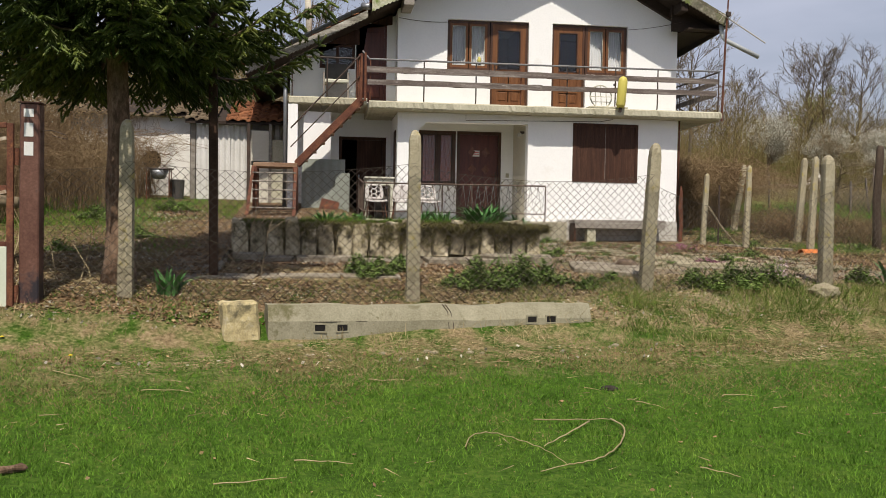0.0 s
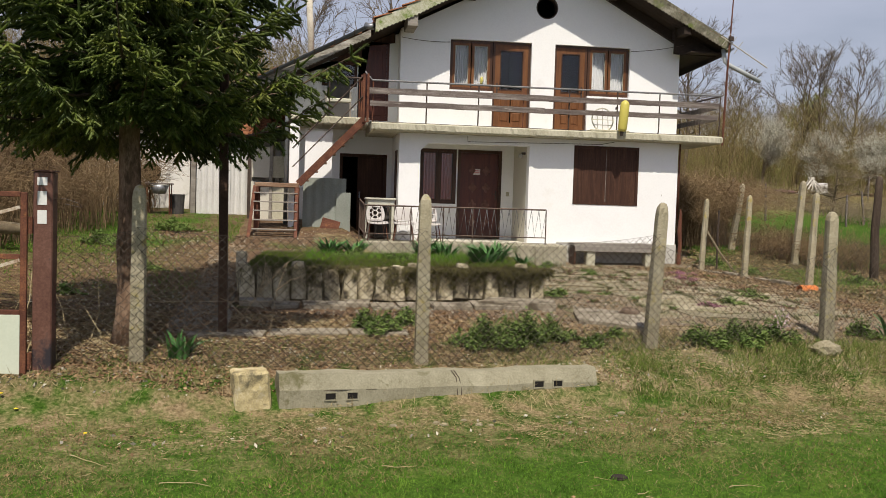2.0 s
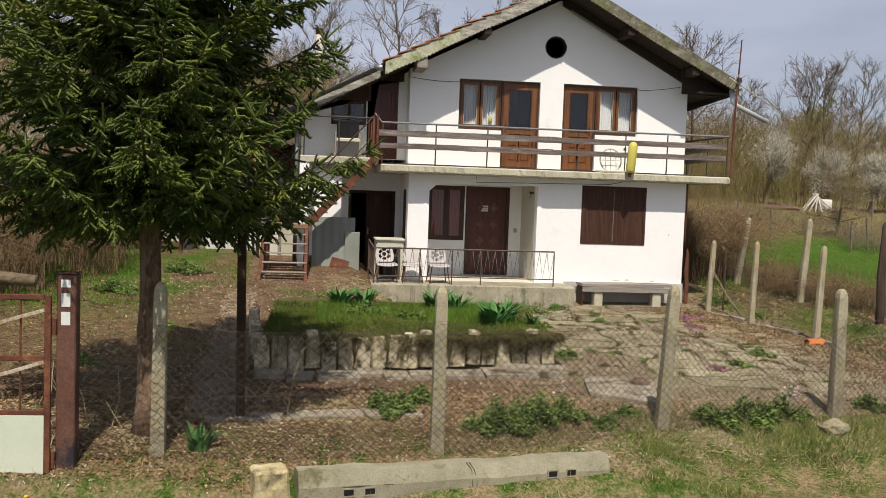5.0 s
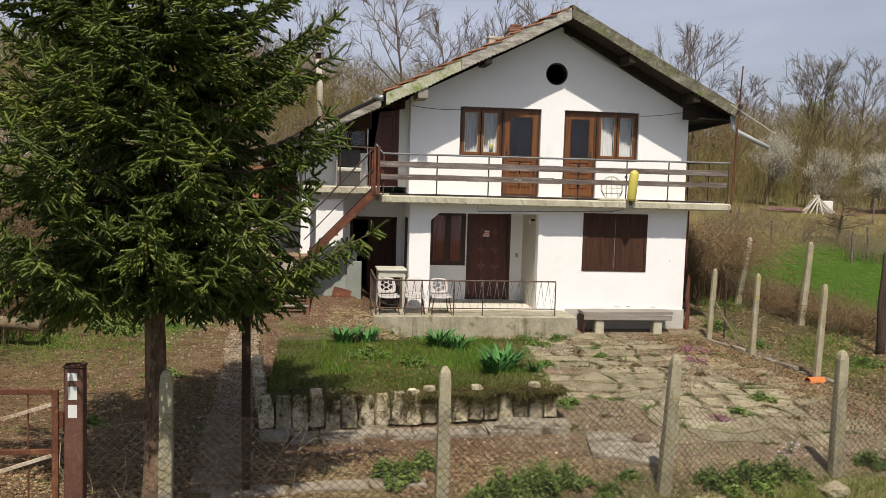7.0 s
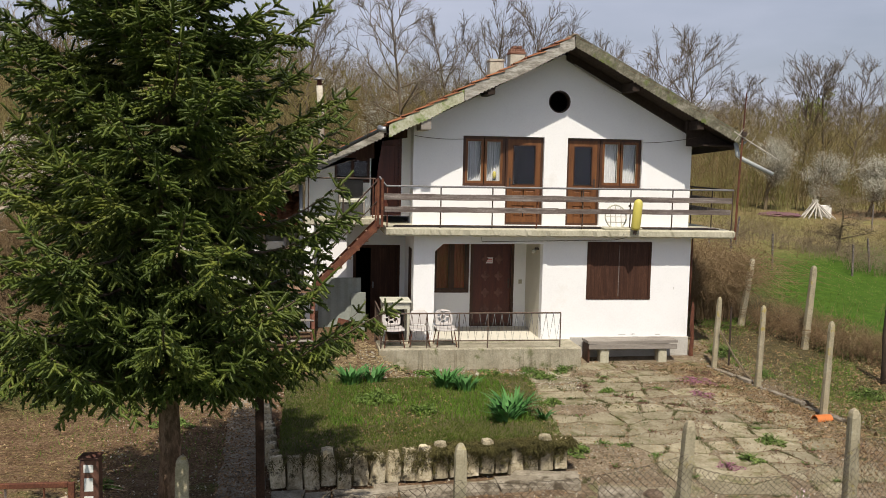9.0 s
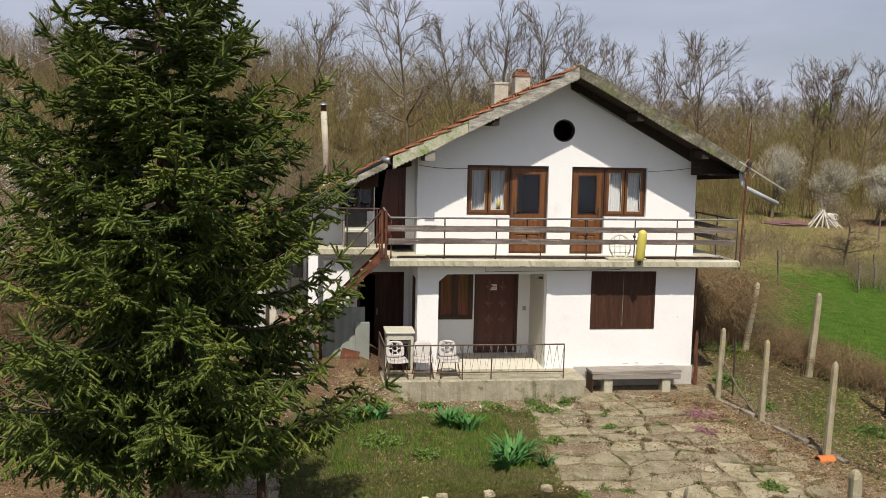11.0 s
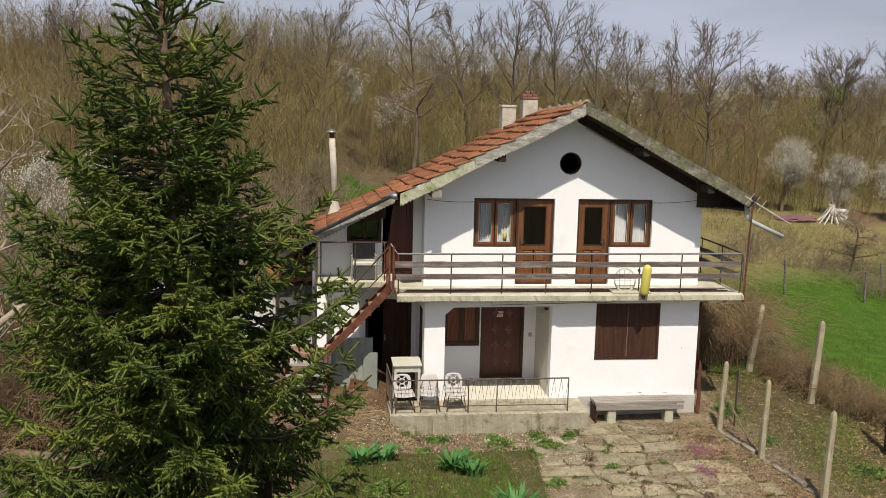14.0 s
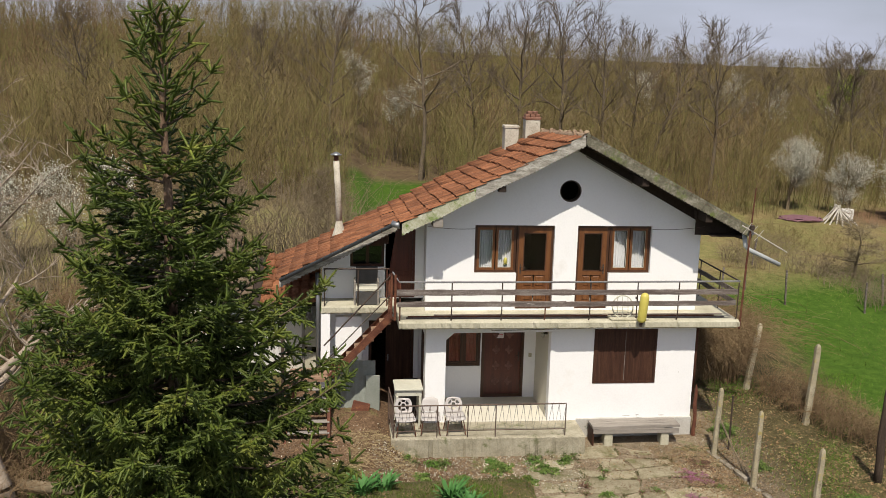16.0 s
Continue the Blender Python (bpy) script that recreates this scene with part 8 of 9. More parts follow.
adopt(part("wall", prism([(24.25, 1.6), (26.6, 1.6), (26.6, 4.55), (24.25, 3.95)], [], lambda u, v, d: (-6.05 - d, u, v), 0.25), M["whitewash"], None), shed)
adopt(part("dark_item_box", bbox(-4.75, 24.26, 2.5, -3.9, 24.9, 3.35, 0), M["black"], None, "black box behind a round opening, for a dark item"), shed)
lean_roof(-6.5, -3.2, 23.75, 4.05, 26.8, 4.75, shed, "oldtile", 1, 0.14)
metal = empty("sheet_metal_shed", "lean-to of pale corrugated sheets under a red tiled roof", "shed", (-2.2, 23.6, 1.9))


def corrugated(x0, x1, y, z0, z1, pitch, amp):
    bm = bmesh.new()
    n = int((x1 - x0) / pitch * 6)
    rows = []
    for i in range(n + 1):
        x = x0 + (x1 - x0) * i / n
        dy = amp * math.cos(2 * math.pi * (x - x0) / pitch)
        rows.append([bm.verts.new((x, y + dy + o, z)) for o, z in ((0, z0), (0, z1), (0.003, z1), (0.003, z0))])
    for a, b in zip(rows, rows[1:]):
        for k in range(4):
            bm.faces.new((a[k], b[k], b[(k + 1) % 4], a[(k + 1) % 4]))
    bmesh.ops.recalc_face_normals(bm, faces=bm.faces[:])
    return bm


for i, (x0, x1) in enumerate(((-3.12, -2.34), (-2.36, -1.92))):
    adopt(part("corrugated_sheet", corrugated(x0, x1, 23.0 + 0.012 * i, 1.65 + 0.05 * i, 3.72, 0.14, 0.02), M["corr"], None), metal)
for x in (-3.2, -1.9, -1.25):
    adopt(part("post", bbox(x - 0.06, 23.02, 1.5, x + 0.06, 23.14, 3.85, 0.015), M["benchwood"], None), metal)
lean_roof(-3.35, -2.42, 22.8, 3.80, 25.0, 4.50, metal, "oldtile", 2, 0.03)
lean_roof(-2.41, -1.0, 22.8, 3.80, 25.0, 4.50, metal, "tilejoined", 3, 0.03)
adopt(part("back_wall", bbox(-3.2, 24.8, 1.6, -1.0, 24.9, 4.4, 0), M["whitewash"], None), metal)
# board screen between the lean-to and the stairs
screen = empty("board_screen", "patched screen of pale boards between grey posts", "fence", (-1.4, 22.3, 1.7))
for i, (x0, x1, z0, z1) in enumerate(((-1.82, -1.40, 1.75, 2.75), (-1.38, -0.98, 1.75, 2.70), (-1.80, -1.35, 2.85, 3.55), (-1.33, -1.0, 2.85, 3.35))):
    adopt(part("board", bbox(x0, 22.3, z0, x1, 22.33, z1, 0.006), (M["cream"], M["slab"])[i % 2], None), screen)
for x in (-1.86, -1.37, -0.96):
    adopt(part("post", bbox(x - 0.035, 22.26, 1.5, x + 0.035, 22.30, 3.7, 0.008), M["benchwood"] if x > -1.8 else M["iron"], None), screen)
bm = bmesh.new()
tube(bm, [(-1.0, 21.35, 1.5), (-1.0, 21.35, 4.0), (-1.02, 21.3, 4.9)], 0.045, 10)
hpart("downpipe", bm, M["zinc"], "grey zinc downpipe beside the landing", smooth=True)
# small stand with a basin before the white shed
stand = empty("basin_stand", "small iron stand with a dirty basin before the shed", "stand", (-3.9, 22.6, 1.9))
for x in (-4.15, -3.65):
    for y in (22.45, 22.75):
        adopt(part("leg", rod((x, y, gz(x, y) - 0.05), (x, y, 2.62), 0.014, 6), M["rust"], None), stand)
adopt(part("top", bbox(-4.2, 22.4, 2.62, -3.6, 22.8, 2.65, 0.006), M["plank"], None), stand)
bm = bmesh.new()
tube(bm, [(-3.9, 22.6, 2.40), (-3.9, 22.6, 2.43), (-3.9, 22.6, 2.60)], [0.12, 0.15, 0.22], 16)
adopt(part("basin", bm, M["zinc"], None, smooth=True), stand)
bm = bmesh.new()
tube(bm, [(-3.55, 22.9, gz(-3.55, 22.9) - 0.03), (-3.55, 22.9, gz(-3.55, 22.9) + 0.45)], [0.16, 0.19], 14)
tagged(part("bucket", bm, M["darkcloth"], None), "dark bucket standing by the shed", "bucket")
logpile = empty("log", "pale felled log lying in the brush", "log", (-6.0, 17.0, 1.4))
bm = bmesh.new()
tube(bm, [(-6.9, 17.4, 1.75), (-6.2, 17.2, 1.78), (-5.3, 17.1, 1.72)], [0.13, 0.12, 0.10], 12)
adopt(part("stem", bm, M["twig"], None, smooth=True), logpile)

# ---- field: poles stacked like a tent, small hut, vine posts ----
tx, ty = 21.3, 39.0
tent = empty("stacked_poles", "white poles stacked upright like a tent in the field", "pole stack", (tx, ty, gz(tx, ty)))
rng_t = random.Random(6)
for i in range(18):
    a = 2 * math.pi * i / 18
    r = 0.62 + rng_t.uniform(-0.22, 0.25)
    bm = bmesh.new()
    tube(bm, [(r * math.cos(a), r * math.sin(a), -0.05), (0.12 * math.cos(a + 2), 0.1, 0.50 + rng_t.uniform(0, 0.34))], 0.032, 5)
    part("pole", bm, M["paleplank"], tent)
hut = tagged(part("low_hut", bbox(-0.24, -0.2, -0.2, 0.22, 0.2, 0.48, 0.03), M["whitewash"], None), "small white block hut in the field", "hut")
hut.location = (tx + 0.72, ty + 0.5, gz(tx, ty) + 0.05)
sx, sy = 19.9, 39.6
heap = boulder("brushwood_heap", sx, sy, 0.8, 0.16, 44, "pinkheap", "low purplish heap of cuttings in the field", "heap")
rng_v = random.Random(31)
for i in range(9):
    k, d = rng_v.uniform(0.40, 0.72), rng_v.uniform(26.5, 37)
    x, y = at_angle(k, d)
    ob = tagged(part("vine_stake", bbox(-0.025, -0.025, -0.1, 0.025, 0.025, rng_v.uniform(0.7, 1.3), 0.004), M["plank"], None), "thin wooden stake in the field", "stake", "stakes in the field")
    ob.location, ob.rotation_euler = (x, y, gz(x, y)), (rng_v.uniform(-0.1, 0.1), rng_v.uniform(-0.1, 0.1), 0)

# ---- grass, weeds, leaves ----
HX, HY = np.arange(-14, 15.01, 0.2), np.arange(0.6, 24.01, 0.2)
HG = np.array([[gz(x, y) for x in HX] for y in HY])


def ground_at(x, y):
    fx, fy = np.clip((x - HX[0]) / 0.2, 0, len(HX) - 1.001), np.clip((y - HY[0]) / 0.2, 0, len(HY) - 1.001)
    i, j = fx.astype(int), fy.astype(int)
    u, v = fx - i, fy - j
    return HG[j, i] * (1 - u) * (1 - v) + HG[j, i + 1] * u * (1 - v) + HG[j + 1, i] * (1 - u) * v + HG[j + 1, i + 1] * u * v


def patchy(x, y, scale, seed):
    """A smooth random field from 0 to 1."""
    rng = np.random.default_rng(seed)
    out = np.zeros_like(x)
    for k in range(7):
        a = rng.uniform(0, 6.28)
        f = scale * rng.uniform(0.6, 1.8)
        out += np.sin((x * math.cos(a) + y * math.sin(a)) * f + rng.uniform(0, 6.28))
    return 1 / (1 + np.exp(-out * 0.9))


def blades(name, label, x, y, z, hmin, hmax, width, lean, mat, seed, cat="grass"):
    rng = np.random.default_rng(seed)
    n = len(x)
    way = unit(np.stack([rng.normal(0, lean, n), rng.normal(0, lean, n), np.ones(n)], 1))
    v, f = spikes(np.stack([x, y, z - 0.004], 1), way, rng.uniform(hmin, hmax, n), width, rng)
    return tagged(arrays(name, v, f, M[mat]), label, cat, kind="stuff")


rng_g = np.random.default_rng(41)
# lawn
n = 330000
d = 3.0 + 7.2 * rng_g.random(n) ** 0.9
x = -0.4 + d * rng_g.uniform(-0.50, 0.86, n)
keep = (d - 0.14 * (x - 2) < 9.0 + 1.1 * patchy(x, d, 2.2, 1)) & (rng_g.random(n) < (0.35 + 0.65 * patchy(x, d, 1.4, 2)) * np.clip(1.35 - 0.62 * np.clip(d - 0.14 * (x - 2) - 6.9, 0, 2) * (0.35 + patchy(x, d, 2.6, 31)), 0.12, 1))
x, y = x[keep], d[keep]
tuft = np.clip(patchy(x, y, 16.0, 3) * 0.6 + patchy(x, y, 31.0, 4) * 0.6, 0.1, 1.1)
way = unit(np.stack([rng_g.normal(0, 0.6, len(x)), rng_g.normal(0, 0.6, len(x)), np.ones(len(x))], 1))
v, f = spikes(np.stack([x, y, ground_at(x, y) - 0.004], 1), way, rng_g.uniform(0.012, 0.036, len(x)) * (0.35 + 1.6 * tuft), 0.0062, rng_g)
tagged(arrays("lawn_grass", v, f, M["grass"]), "short bright green spring grass on the lawn", "grass", kind="stuff")
# dry blades mixed into the lawn, more and more towards the bank
n = 80000
y = 5.5 + 4.6 * rng_g.random(n) ** 0.7
x = -0.4 + y * rng_g.uniform(-0.50, 0.86, n)
q = y - 0.14 * (x - 2)
keep = (rng_g.random(n) < np.clip((q - 5.6) / 3.6, 0, 1) ** 1.3 * (0.15 + 0.85 * patchy(x, y, 2.6, 31))) & (q < 9.75)
x, y = x[keep], y[keep]
blades("dry_lawn_grass", "dry yellowish grass mixed into the lawn", x, y, ground_at(x, y), 0.02, 0.065, 0.0055, 1.1, "drygrass", 15)
# straw lying on the bank and scattered on the lawn
n = 62000
y = 7.8 + 3.4 * rng_g.random(n)
x = rng_g.uniform(-4.5, 8.5, n)
keep = (np.abs(y - 0.14 * (x - 2) - 9.2) < 1.0 * patchy(x, y, 2.5, 5)) & (rng_g.random(n) < (0.15 + patchy(x, y, 4.0, 6) ** 2) * np.where(x > 1.5, 1.0, 0.6))
x, y = x[keep], y[keep]
y2 = 3.2 + 5.5 * rng_g.random(130)
x2 = -0.4 + y2 * rng_g.uniform(-0.5, 0.85, 130)
x, y = np.concatenate([x, x2]), np.concatenate([y, y2])
n = len(x)
a = rng_g.uniform(0, 6.283, n)
way = unit(np.stack([np.cos(a), np.sin(a), rng_g.normal(0.05, 0.18, n)], 1))
v, f = spikes(np.stack([x, y, ground_at(x, y) + 0.012 + 0.02 * rng_g.random(n)], 1), way, rng_g.uniform(0.025, 0.10, n), 0.006, rng_g)
tagged(arrays("straw_litter", v, f, M["straw"]), "dry straw lying on the grass bank", "straw", kind="stuff")
n = 420
y = 3.2 + 6.0 * rng_g.random(n)
x = -0.4 + y * rng_g.uniform(-0.5, 0.85, n)
LAWN_CRUMBS = (x, y)
# rougher grass along the bank and the fence's foot
n = 130000
y = 8.4 + 3.6 * rng_g.random(n)
x = rng_g.uniform(-4.5, 9.5, n)
p = patchy(x, y, 2.0, 9) * np.where(x > 1.8, 0.52, 0.6) * np.where(y - 0.14 * (x - 2) < 9.3, 0.75, 1.0)
keep = (rng_g.random(n) < p ** 2) & (y - 0.14 * (x - 2) < 11.2)
x, y = x[keep], y[keep]
blades("bank_grass", "rough green grass along the foot of the fence", x, y, ground_at(x, y), 0.02, 0.075, 0.007, 0.7, "grass", 3)
n = 4500
y = 9.3 + 1.8 * rng_g.random(n)
x = rng_g.uniform(-4.2, 9.5, n)
keep = np.abs(y - 0.14 * (x - 2) - 10.05) < 0.55
x, y = x[keep], y[keep]
blades("dry_grass", "dry yellow grass stalks at the fence", x, y, ground_at(x, y), 0.05, 0.22, 0.006, 0.7, "straw", 4)


# tall grass tufts at the fence's foot
tx, ty = [], []
for _ in range(26):
    cx = rng_g.uniform(2.9, 8.6)
    cy = 9.85 + 0.16 * (cx - 2) + rng_g.normal(0.30, 0.30)
    m = int(rng_g.integers(60, 210))
    tx.append(cx + rng_g.normal(0, 0.17, m))
    ty.append(cy + rng_g.normal(0, 0.08, m))
x, y = np.concatenate(tx), np.concatenate(ty)
blades("grass_tufts", "long green grass tufts at the fence's foot", x, y, ground_at(x, y), 0.04, 0.19, 0.007, 0.7, "weedgrass", 14)


# mixed green and dry grass among the weeds behind the fence, and straw over the strip of earth
n = 80000
y = 10.0 + 2.2 * rng_g.random(n)
x = rng_g.uniform(1.2, 9.2, n)
q = y - 0.16 * (x - 2)
p = patchy(x, y, 2.6, 71) * np.clip((x - 1.0) / 2.2, 0.1, 1) * np.clip((11.35 - q) / 0.6, 0, 1)
keep = (rng_g.random(n) < p ** 1.5 * 0.95) & (q > 9.8)
x, y = x[keep], y[keep]
third = rng_g.random(len(x)) < 0.30
blades("fence_grass", "ragged green grass growing through the fence", x[~third], y[~third], ground_at(x[~third], y[~third]), 0.05, 0.20, 0.0065, 0.65, "weedgrass", 72)
blades("dry_fence_grass", "dry pale grass growing through the fence", x[third], y[third], ground_at(x[third], y[third]), 0.04, 0.19, 0.005, 1.0, "straw", 73)
n = 42000
y = 10.0 + 1.9 * rng_g.random(n)
x = rng_g.uniform(-3.6, 7.5, n)
keep = rng_g.random(n) < 0.15 + 0.6 * patchy(x, y, 3.2, 74) ** 2
x, y = x[keep], y[keep]
a = rng_g.uniform(0, 6.283, len(x))
way = unit(np.stack([np.cos(a), np.sin(a), rng_g.normal(0.06, 0.2, len(x))], 1))
v, f = spikes(np.stack([x, y, ground_at(x, y) + 0.012], 1), way, rng_g.uniform(0.03, 0.13, len(x)), 0.009, rng_g)
tagged(arrays("straw_litter", v, f, M["straw"]), "dry straw and stalks over the strip of earth", "straw", kind="stuff")
# dead leaves and straw over the rough ground beside the yard
n = 34000
y = 12.4 + 10.5 * rng_g.random(n)
x = rng_g.uniform(7.9, 12.8, n)
keep = (rng_g.random(n) < 0.25 + 0.7 * patchy(x, y, 1.1, 75)) & (x > 8.2 - 0.1 * (y - 15))
x, y = x[keep], y[keep]
a = rng_g.uniform(0, 6.283, len(x))
way = unit(np.stack([np.cos(a), np.sin(a), rng_g.normal(0.05, 0.25, len(x))], 1))
v, f = spikes(np.stack([x, y, ground_at(x, y) + 0.012], 1), way, rng_g.uniform(0.03, 0.13, len(x)), 0.011, rng_g)
tagged(arrays("straw_litter", v, f, M["drygrass"]), "dead brown grass over the rough ground", "straw", kind="stuff")
LITTER_SIDE = (x[::3], y[::3])


def litter(name, label, x, y, z, smin, smax, mat, seed, flat=0.35):
    rng = np.random.default_rng(seed)
    n = len(x)
    u = unit(rng.normal(size=(n, 3)) * np.array([1, 1, flat]))
    w = unit(np.cross(u, unit(rng.normal(size=(n, 3)) * np.array([flat, flat, 1]))))
    s = rng.uniform(smin, smax, n)[:, None]
    c = np.stack([x, y, z + s[:, 0] * 0.3], 1)
    v = np.stack([c - u * s, c + w * s * 0.6, c + u * s, c - w * s * 0.6], 1).reshape(-1, 3)
    return tagged(arrays(name, v, np.arange(4 * n).reshape(-1, 4), M[mat]), label, "leaf litter", kind="stuff")


litter("side_leaves", "fallen brown leaves over the rough ground", LITTER_SIDE[0], LITTER_SIDE[1], ground_at(*LITTER_SIDE) + 0.012, 0.016, 0.040, "deadleaf", 76)
# crumbs of earth and dead leaves swept over the paving, thickest towards the side fence
n = 30000
y = 12.6 + 7.2 * rng_g.random(n)
x = rng_g.uniform(3.2, 8.2, n)
keep = rng_g.random(n) < np.clip((x - 6.2 - 0.12 * (19.5 - y)) / 0.5, 0.05, 1.0) * (0.35 + 0.65 * patchy(x, y, 1.7, 81)) * 0.9
x, y = x[keep], y[keep]
litter("paving_crumbs", "brown crumbs of earth and leaves on the paving", x, y, ground_at(x, y) + 0.030, 0.006, 0.026, "deadleaf", 82, 0.5)
n = 6000
y = 12.8 + 6.8 * rng_g.random(n)
x = rng_g.uniform(4.6, 8.1, n)
keep = rng_g.random(n) < patchy(x, y, 3.0, 83) ** 3 * np.clip((x - 4.2) / 2.5, 0, 1) * 1.6
x, y = x[keep], y[keep]
blades("paving_weeds", "low reddish weeds spreading over the paving", x, y, ground_at(x, y) + 0.02, 0.02, 0.08, 0.012, 1.0, "reddish", 84, "weeds")
litter("lawn_crumbs", "small brown leaves scattered on the lawn", LAWN_CRUMBS[0], LAWN_CRUMBS[1], ground_at(*LAWN_CRUMBS) + 0.012, 0.006, 0.020, "deadleaf", 20)
# worn, strawy patches before the beam, with chips and bits of leaf
rng_w = np.random.default_rng(77)
n = 60000
y = 6.6 + 3.6 * rng_w.random(n)
x = -0.4 + y * rng_w.uniform(-0.50, 0.86, n)
q = y - 0.14 * (x - 2)
worn = np.clip((patchy(x, y, 2.4, 51) - 0.35) * 2.2, 0, 1) * np.clip((q - 6.9) / 1.6, 0, 1)
keep = (rng_w.random(n) < worn) & (q < 9.5)
x, y = x[keep], y[keep]
blades("worn_grass", "short dry grass on worn patches of the lawn", x, y, ground_at(x, y) + 0.006, 0.02, 0.075, 0.0065, 1.4, "drygrass", 52)
n = 5200
y = 7.2 + 2.4 * rng_w.random(n)
x = -0.4 + y * rng_w.uniform(-0.45, 0.80, n)
q = y - 0.14 * (x - 2)
keep = (rng_w.random(n) < np.clip((q - 7.9) / 1.3, 0, 1) * patchy(x, y, 3.0, 53)) & (q < 9.3)
x, y = x[keep], y[keep]
litter("bank_bits", "brown leaf bits on the worn grass", x, y, ground_at(x, y) + 0.014, 0.007, 0.022, "deadleaf", 54, 0.6)
n = 150
y = 8.1 + 1.6 * rng_w.random(n)
x = rng_w.uniform(-2.6, 5.2, n)
keep = np.abs(y - 0.14 * (x - 2) - 9.0) < 0.35
x, y = x[keep], y[keep]
litter("bank_chips", "pale stone chips on the worn grass", x, y, ground_at(x, y) + 0.016, 0.010, 0.032, "chip", 55, 0.8)
n = 110
y = 4.2 + 5.0 * rng_w.random(n)
x = -0.4 + y * rng_w.uniform(-0.5, 0.85, n)
a = rng_w.uniform(0, 6.283, n)
way = unit(np.stack([np.cos(a), np.sin(a), rng_w.normal(0.03, 0.08, n)], 1))
v, f = spikes(np.stack([x, y, ground_at(x, y) + 0.03], 1), way, rng_w.uniform(0.05, 0.20, n), 0.007, rng_w)
tagged(arrays("lawn_straw", v, f, M["straw"]), "dry stalks strewn over the lawn", "straw", kind="stuff")
n = 40000
y = 9.5 + 2.6 * rng_g.random(n)
x = rng_g.uniform(-4.2, 4.2, n)
keep = rng_g.random(n) < (0.3 + 0.7 * patchy(x, y, 1.6, 12)) * np.where(x < 1.5, 1.0, 0.5) * (y - 0.14 * (x - 2) > np.where(x < -0.9, 9.45, 9.95))
x, y = x[keep], y[keep]
litter("dead_leaves", "brown dead leaves under the fence", x, y, ground_at(x, y), 0.010, 0.028, "deadleaf", 5)
n = 44000
y = 10.8 + 10.5 * rng_g.random(n)
x = rng_g.uniform(-7, 9.6, n)
keep = rng_g.random(n) < 0.25 + 0.75 * patchy(x, y, 1.2, 14)
x, y = x[keep], y[keep]
litter("yard_litter", "brown leaves and crumbs on the yard earth", x, y, ground_at(x, y), 0.008, 0.028, "deadleaf", 6)
n = 15000
y = 9.4 + 10.9 * rng_g.random(n) ** 1.3
x = rng_g.uniform(-4, 9.4, n)
keep = y - 0.14 * (x - 2) > 9.95
x, y = x[keep], y[keep]
litter("stone_chips", "small pale stone chips on the yard earth", x, y, ground_at(x, y), 0.007, 0.026, "chip", 7, 0.8)
# grass on the raised bed
n = 80000
s, t = rng_g.random(n), rng_g.random(n) ** 1.25
x = -1.25 + 4.15 * s + 0.5 * t * np.clip(s - 0.5, 0, 1) * 2
y = 13.03 + 0.5 * s + 4.55 * t
p = patchy(x, y, 1.6, 16)
keep = rng_g.random(n) < 0.40 + 0.60 * p
x, y = x[keep], y[keep]
z = np.array([max(bed_top(a, b), 0) for a, b in zip(x, y)])
z = np.maximum(z, ground_at(x, y))
blades("bed_grass", "fresh green grass on the raised bed", x, y, z, 0.025, 0.09, 0.007, 0.6, "bedgrass", 8)
n = 19000
s = rng_g.random(n)
s = np.where(rng_g.random(n) < 0.85, 0.5 + 0.5 * s, s)
x, y = -1.2 + 4.2 * s, 12.93 + 0.5 * s + rng_g.normal(0.05, 0.08, n)
a = rng_g.uniform(0, 6.283, n)
way = unit(np.stack([np.cos(a) * 0.6, -np.abs(np.sin(a)), rng_g.normal(-0.5, 0.4, n)], 1))
v, f = spikes(np.stack([x, y, 1.49 - 0.05 * rng_g.random(n)], 1), way, rng_g.uniform(0.03, 0.20, n) * (0.2 + 1.0 * patchy(x, y, 9.0, 33)), 0.010, rng_g)
tagged(arrays("hanging_moss", v, f, M["drymoss"]), "brown dry growth hanging over the stone edging", "moss", kind="stuff")
# creeping growth clinging to the faces of the stones, in strands
sx, sz = [], []
for _ in range(95):
    s = rng_g.uniform(0.46, 1.0) if rng_g.random() < 0.8 else rng_g.uniform(0.0, 0.46)
    drop, m = rng_g.uniform(0.06, 0.36), int(rng_g.integers(25, 80))
    sx.append(s + rng_g.normal(0, 0.008, m))
    sz.append(1.46 - drop * rng_g.random(m))
s, z = np.concatenate(sx), np.concatenate(sz)
n = len(s)
x, y = -1.36 + 4.28 * s, 12.98 + 0.50 * s - 0.10 - 0.03 * rng_g.random(n)
way = unit(np.stack([rng_g.normal(0, 0.6, n), -np.abs(rng_g.normal(0.1, 0.2, n)), rng_g.normal(-0.5, 0.6, n)], 1))
v, f = spikes(np.stack([x, y, z], 1), way, rng_g.uniform(0.02, 0.07, n), 0.012, rng_g)
tagged(arrays("creeping_moss", v, f, M["drymoss"]), "brown-green creepers clinging to the stone edging", "moss", kind="stuff")
n = 9000
y = 14.4 + 3.2 * rng_g.random(n)
x = rng_g.uniform(-0.5, 2.7, n)
keep = rng_g.random(n) < patchy(x, y, 2.0, 37) ** 0.8
x, y = x[keep], y[keep]
z = np.maximum(np.array([bed_top(a, b) for a, b in zip(x, y)]), ground_at(x, y))
blades("tall_bed_grass", "longer bright green grass on the back of the raised bed", x, y, z, 0.06, 0.19, 0.008, 0.4, "grass", 38)
n = 3500
s, t = rng_g.random(n), rng_g.random(n)
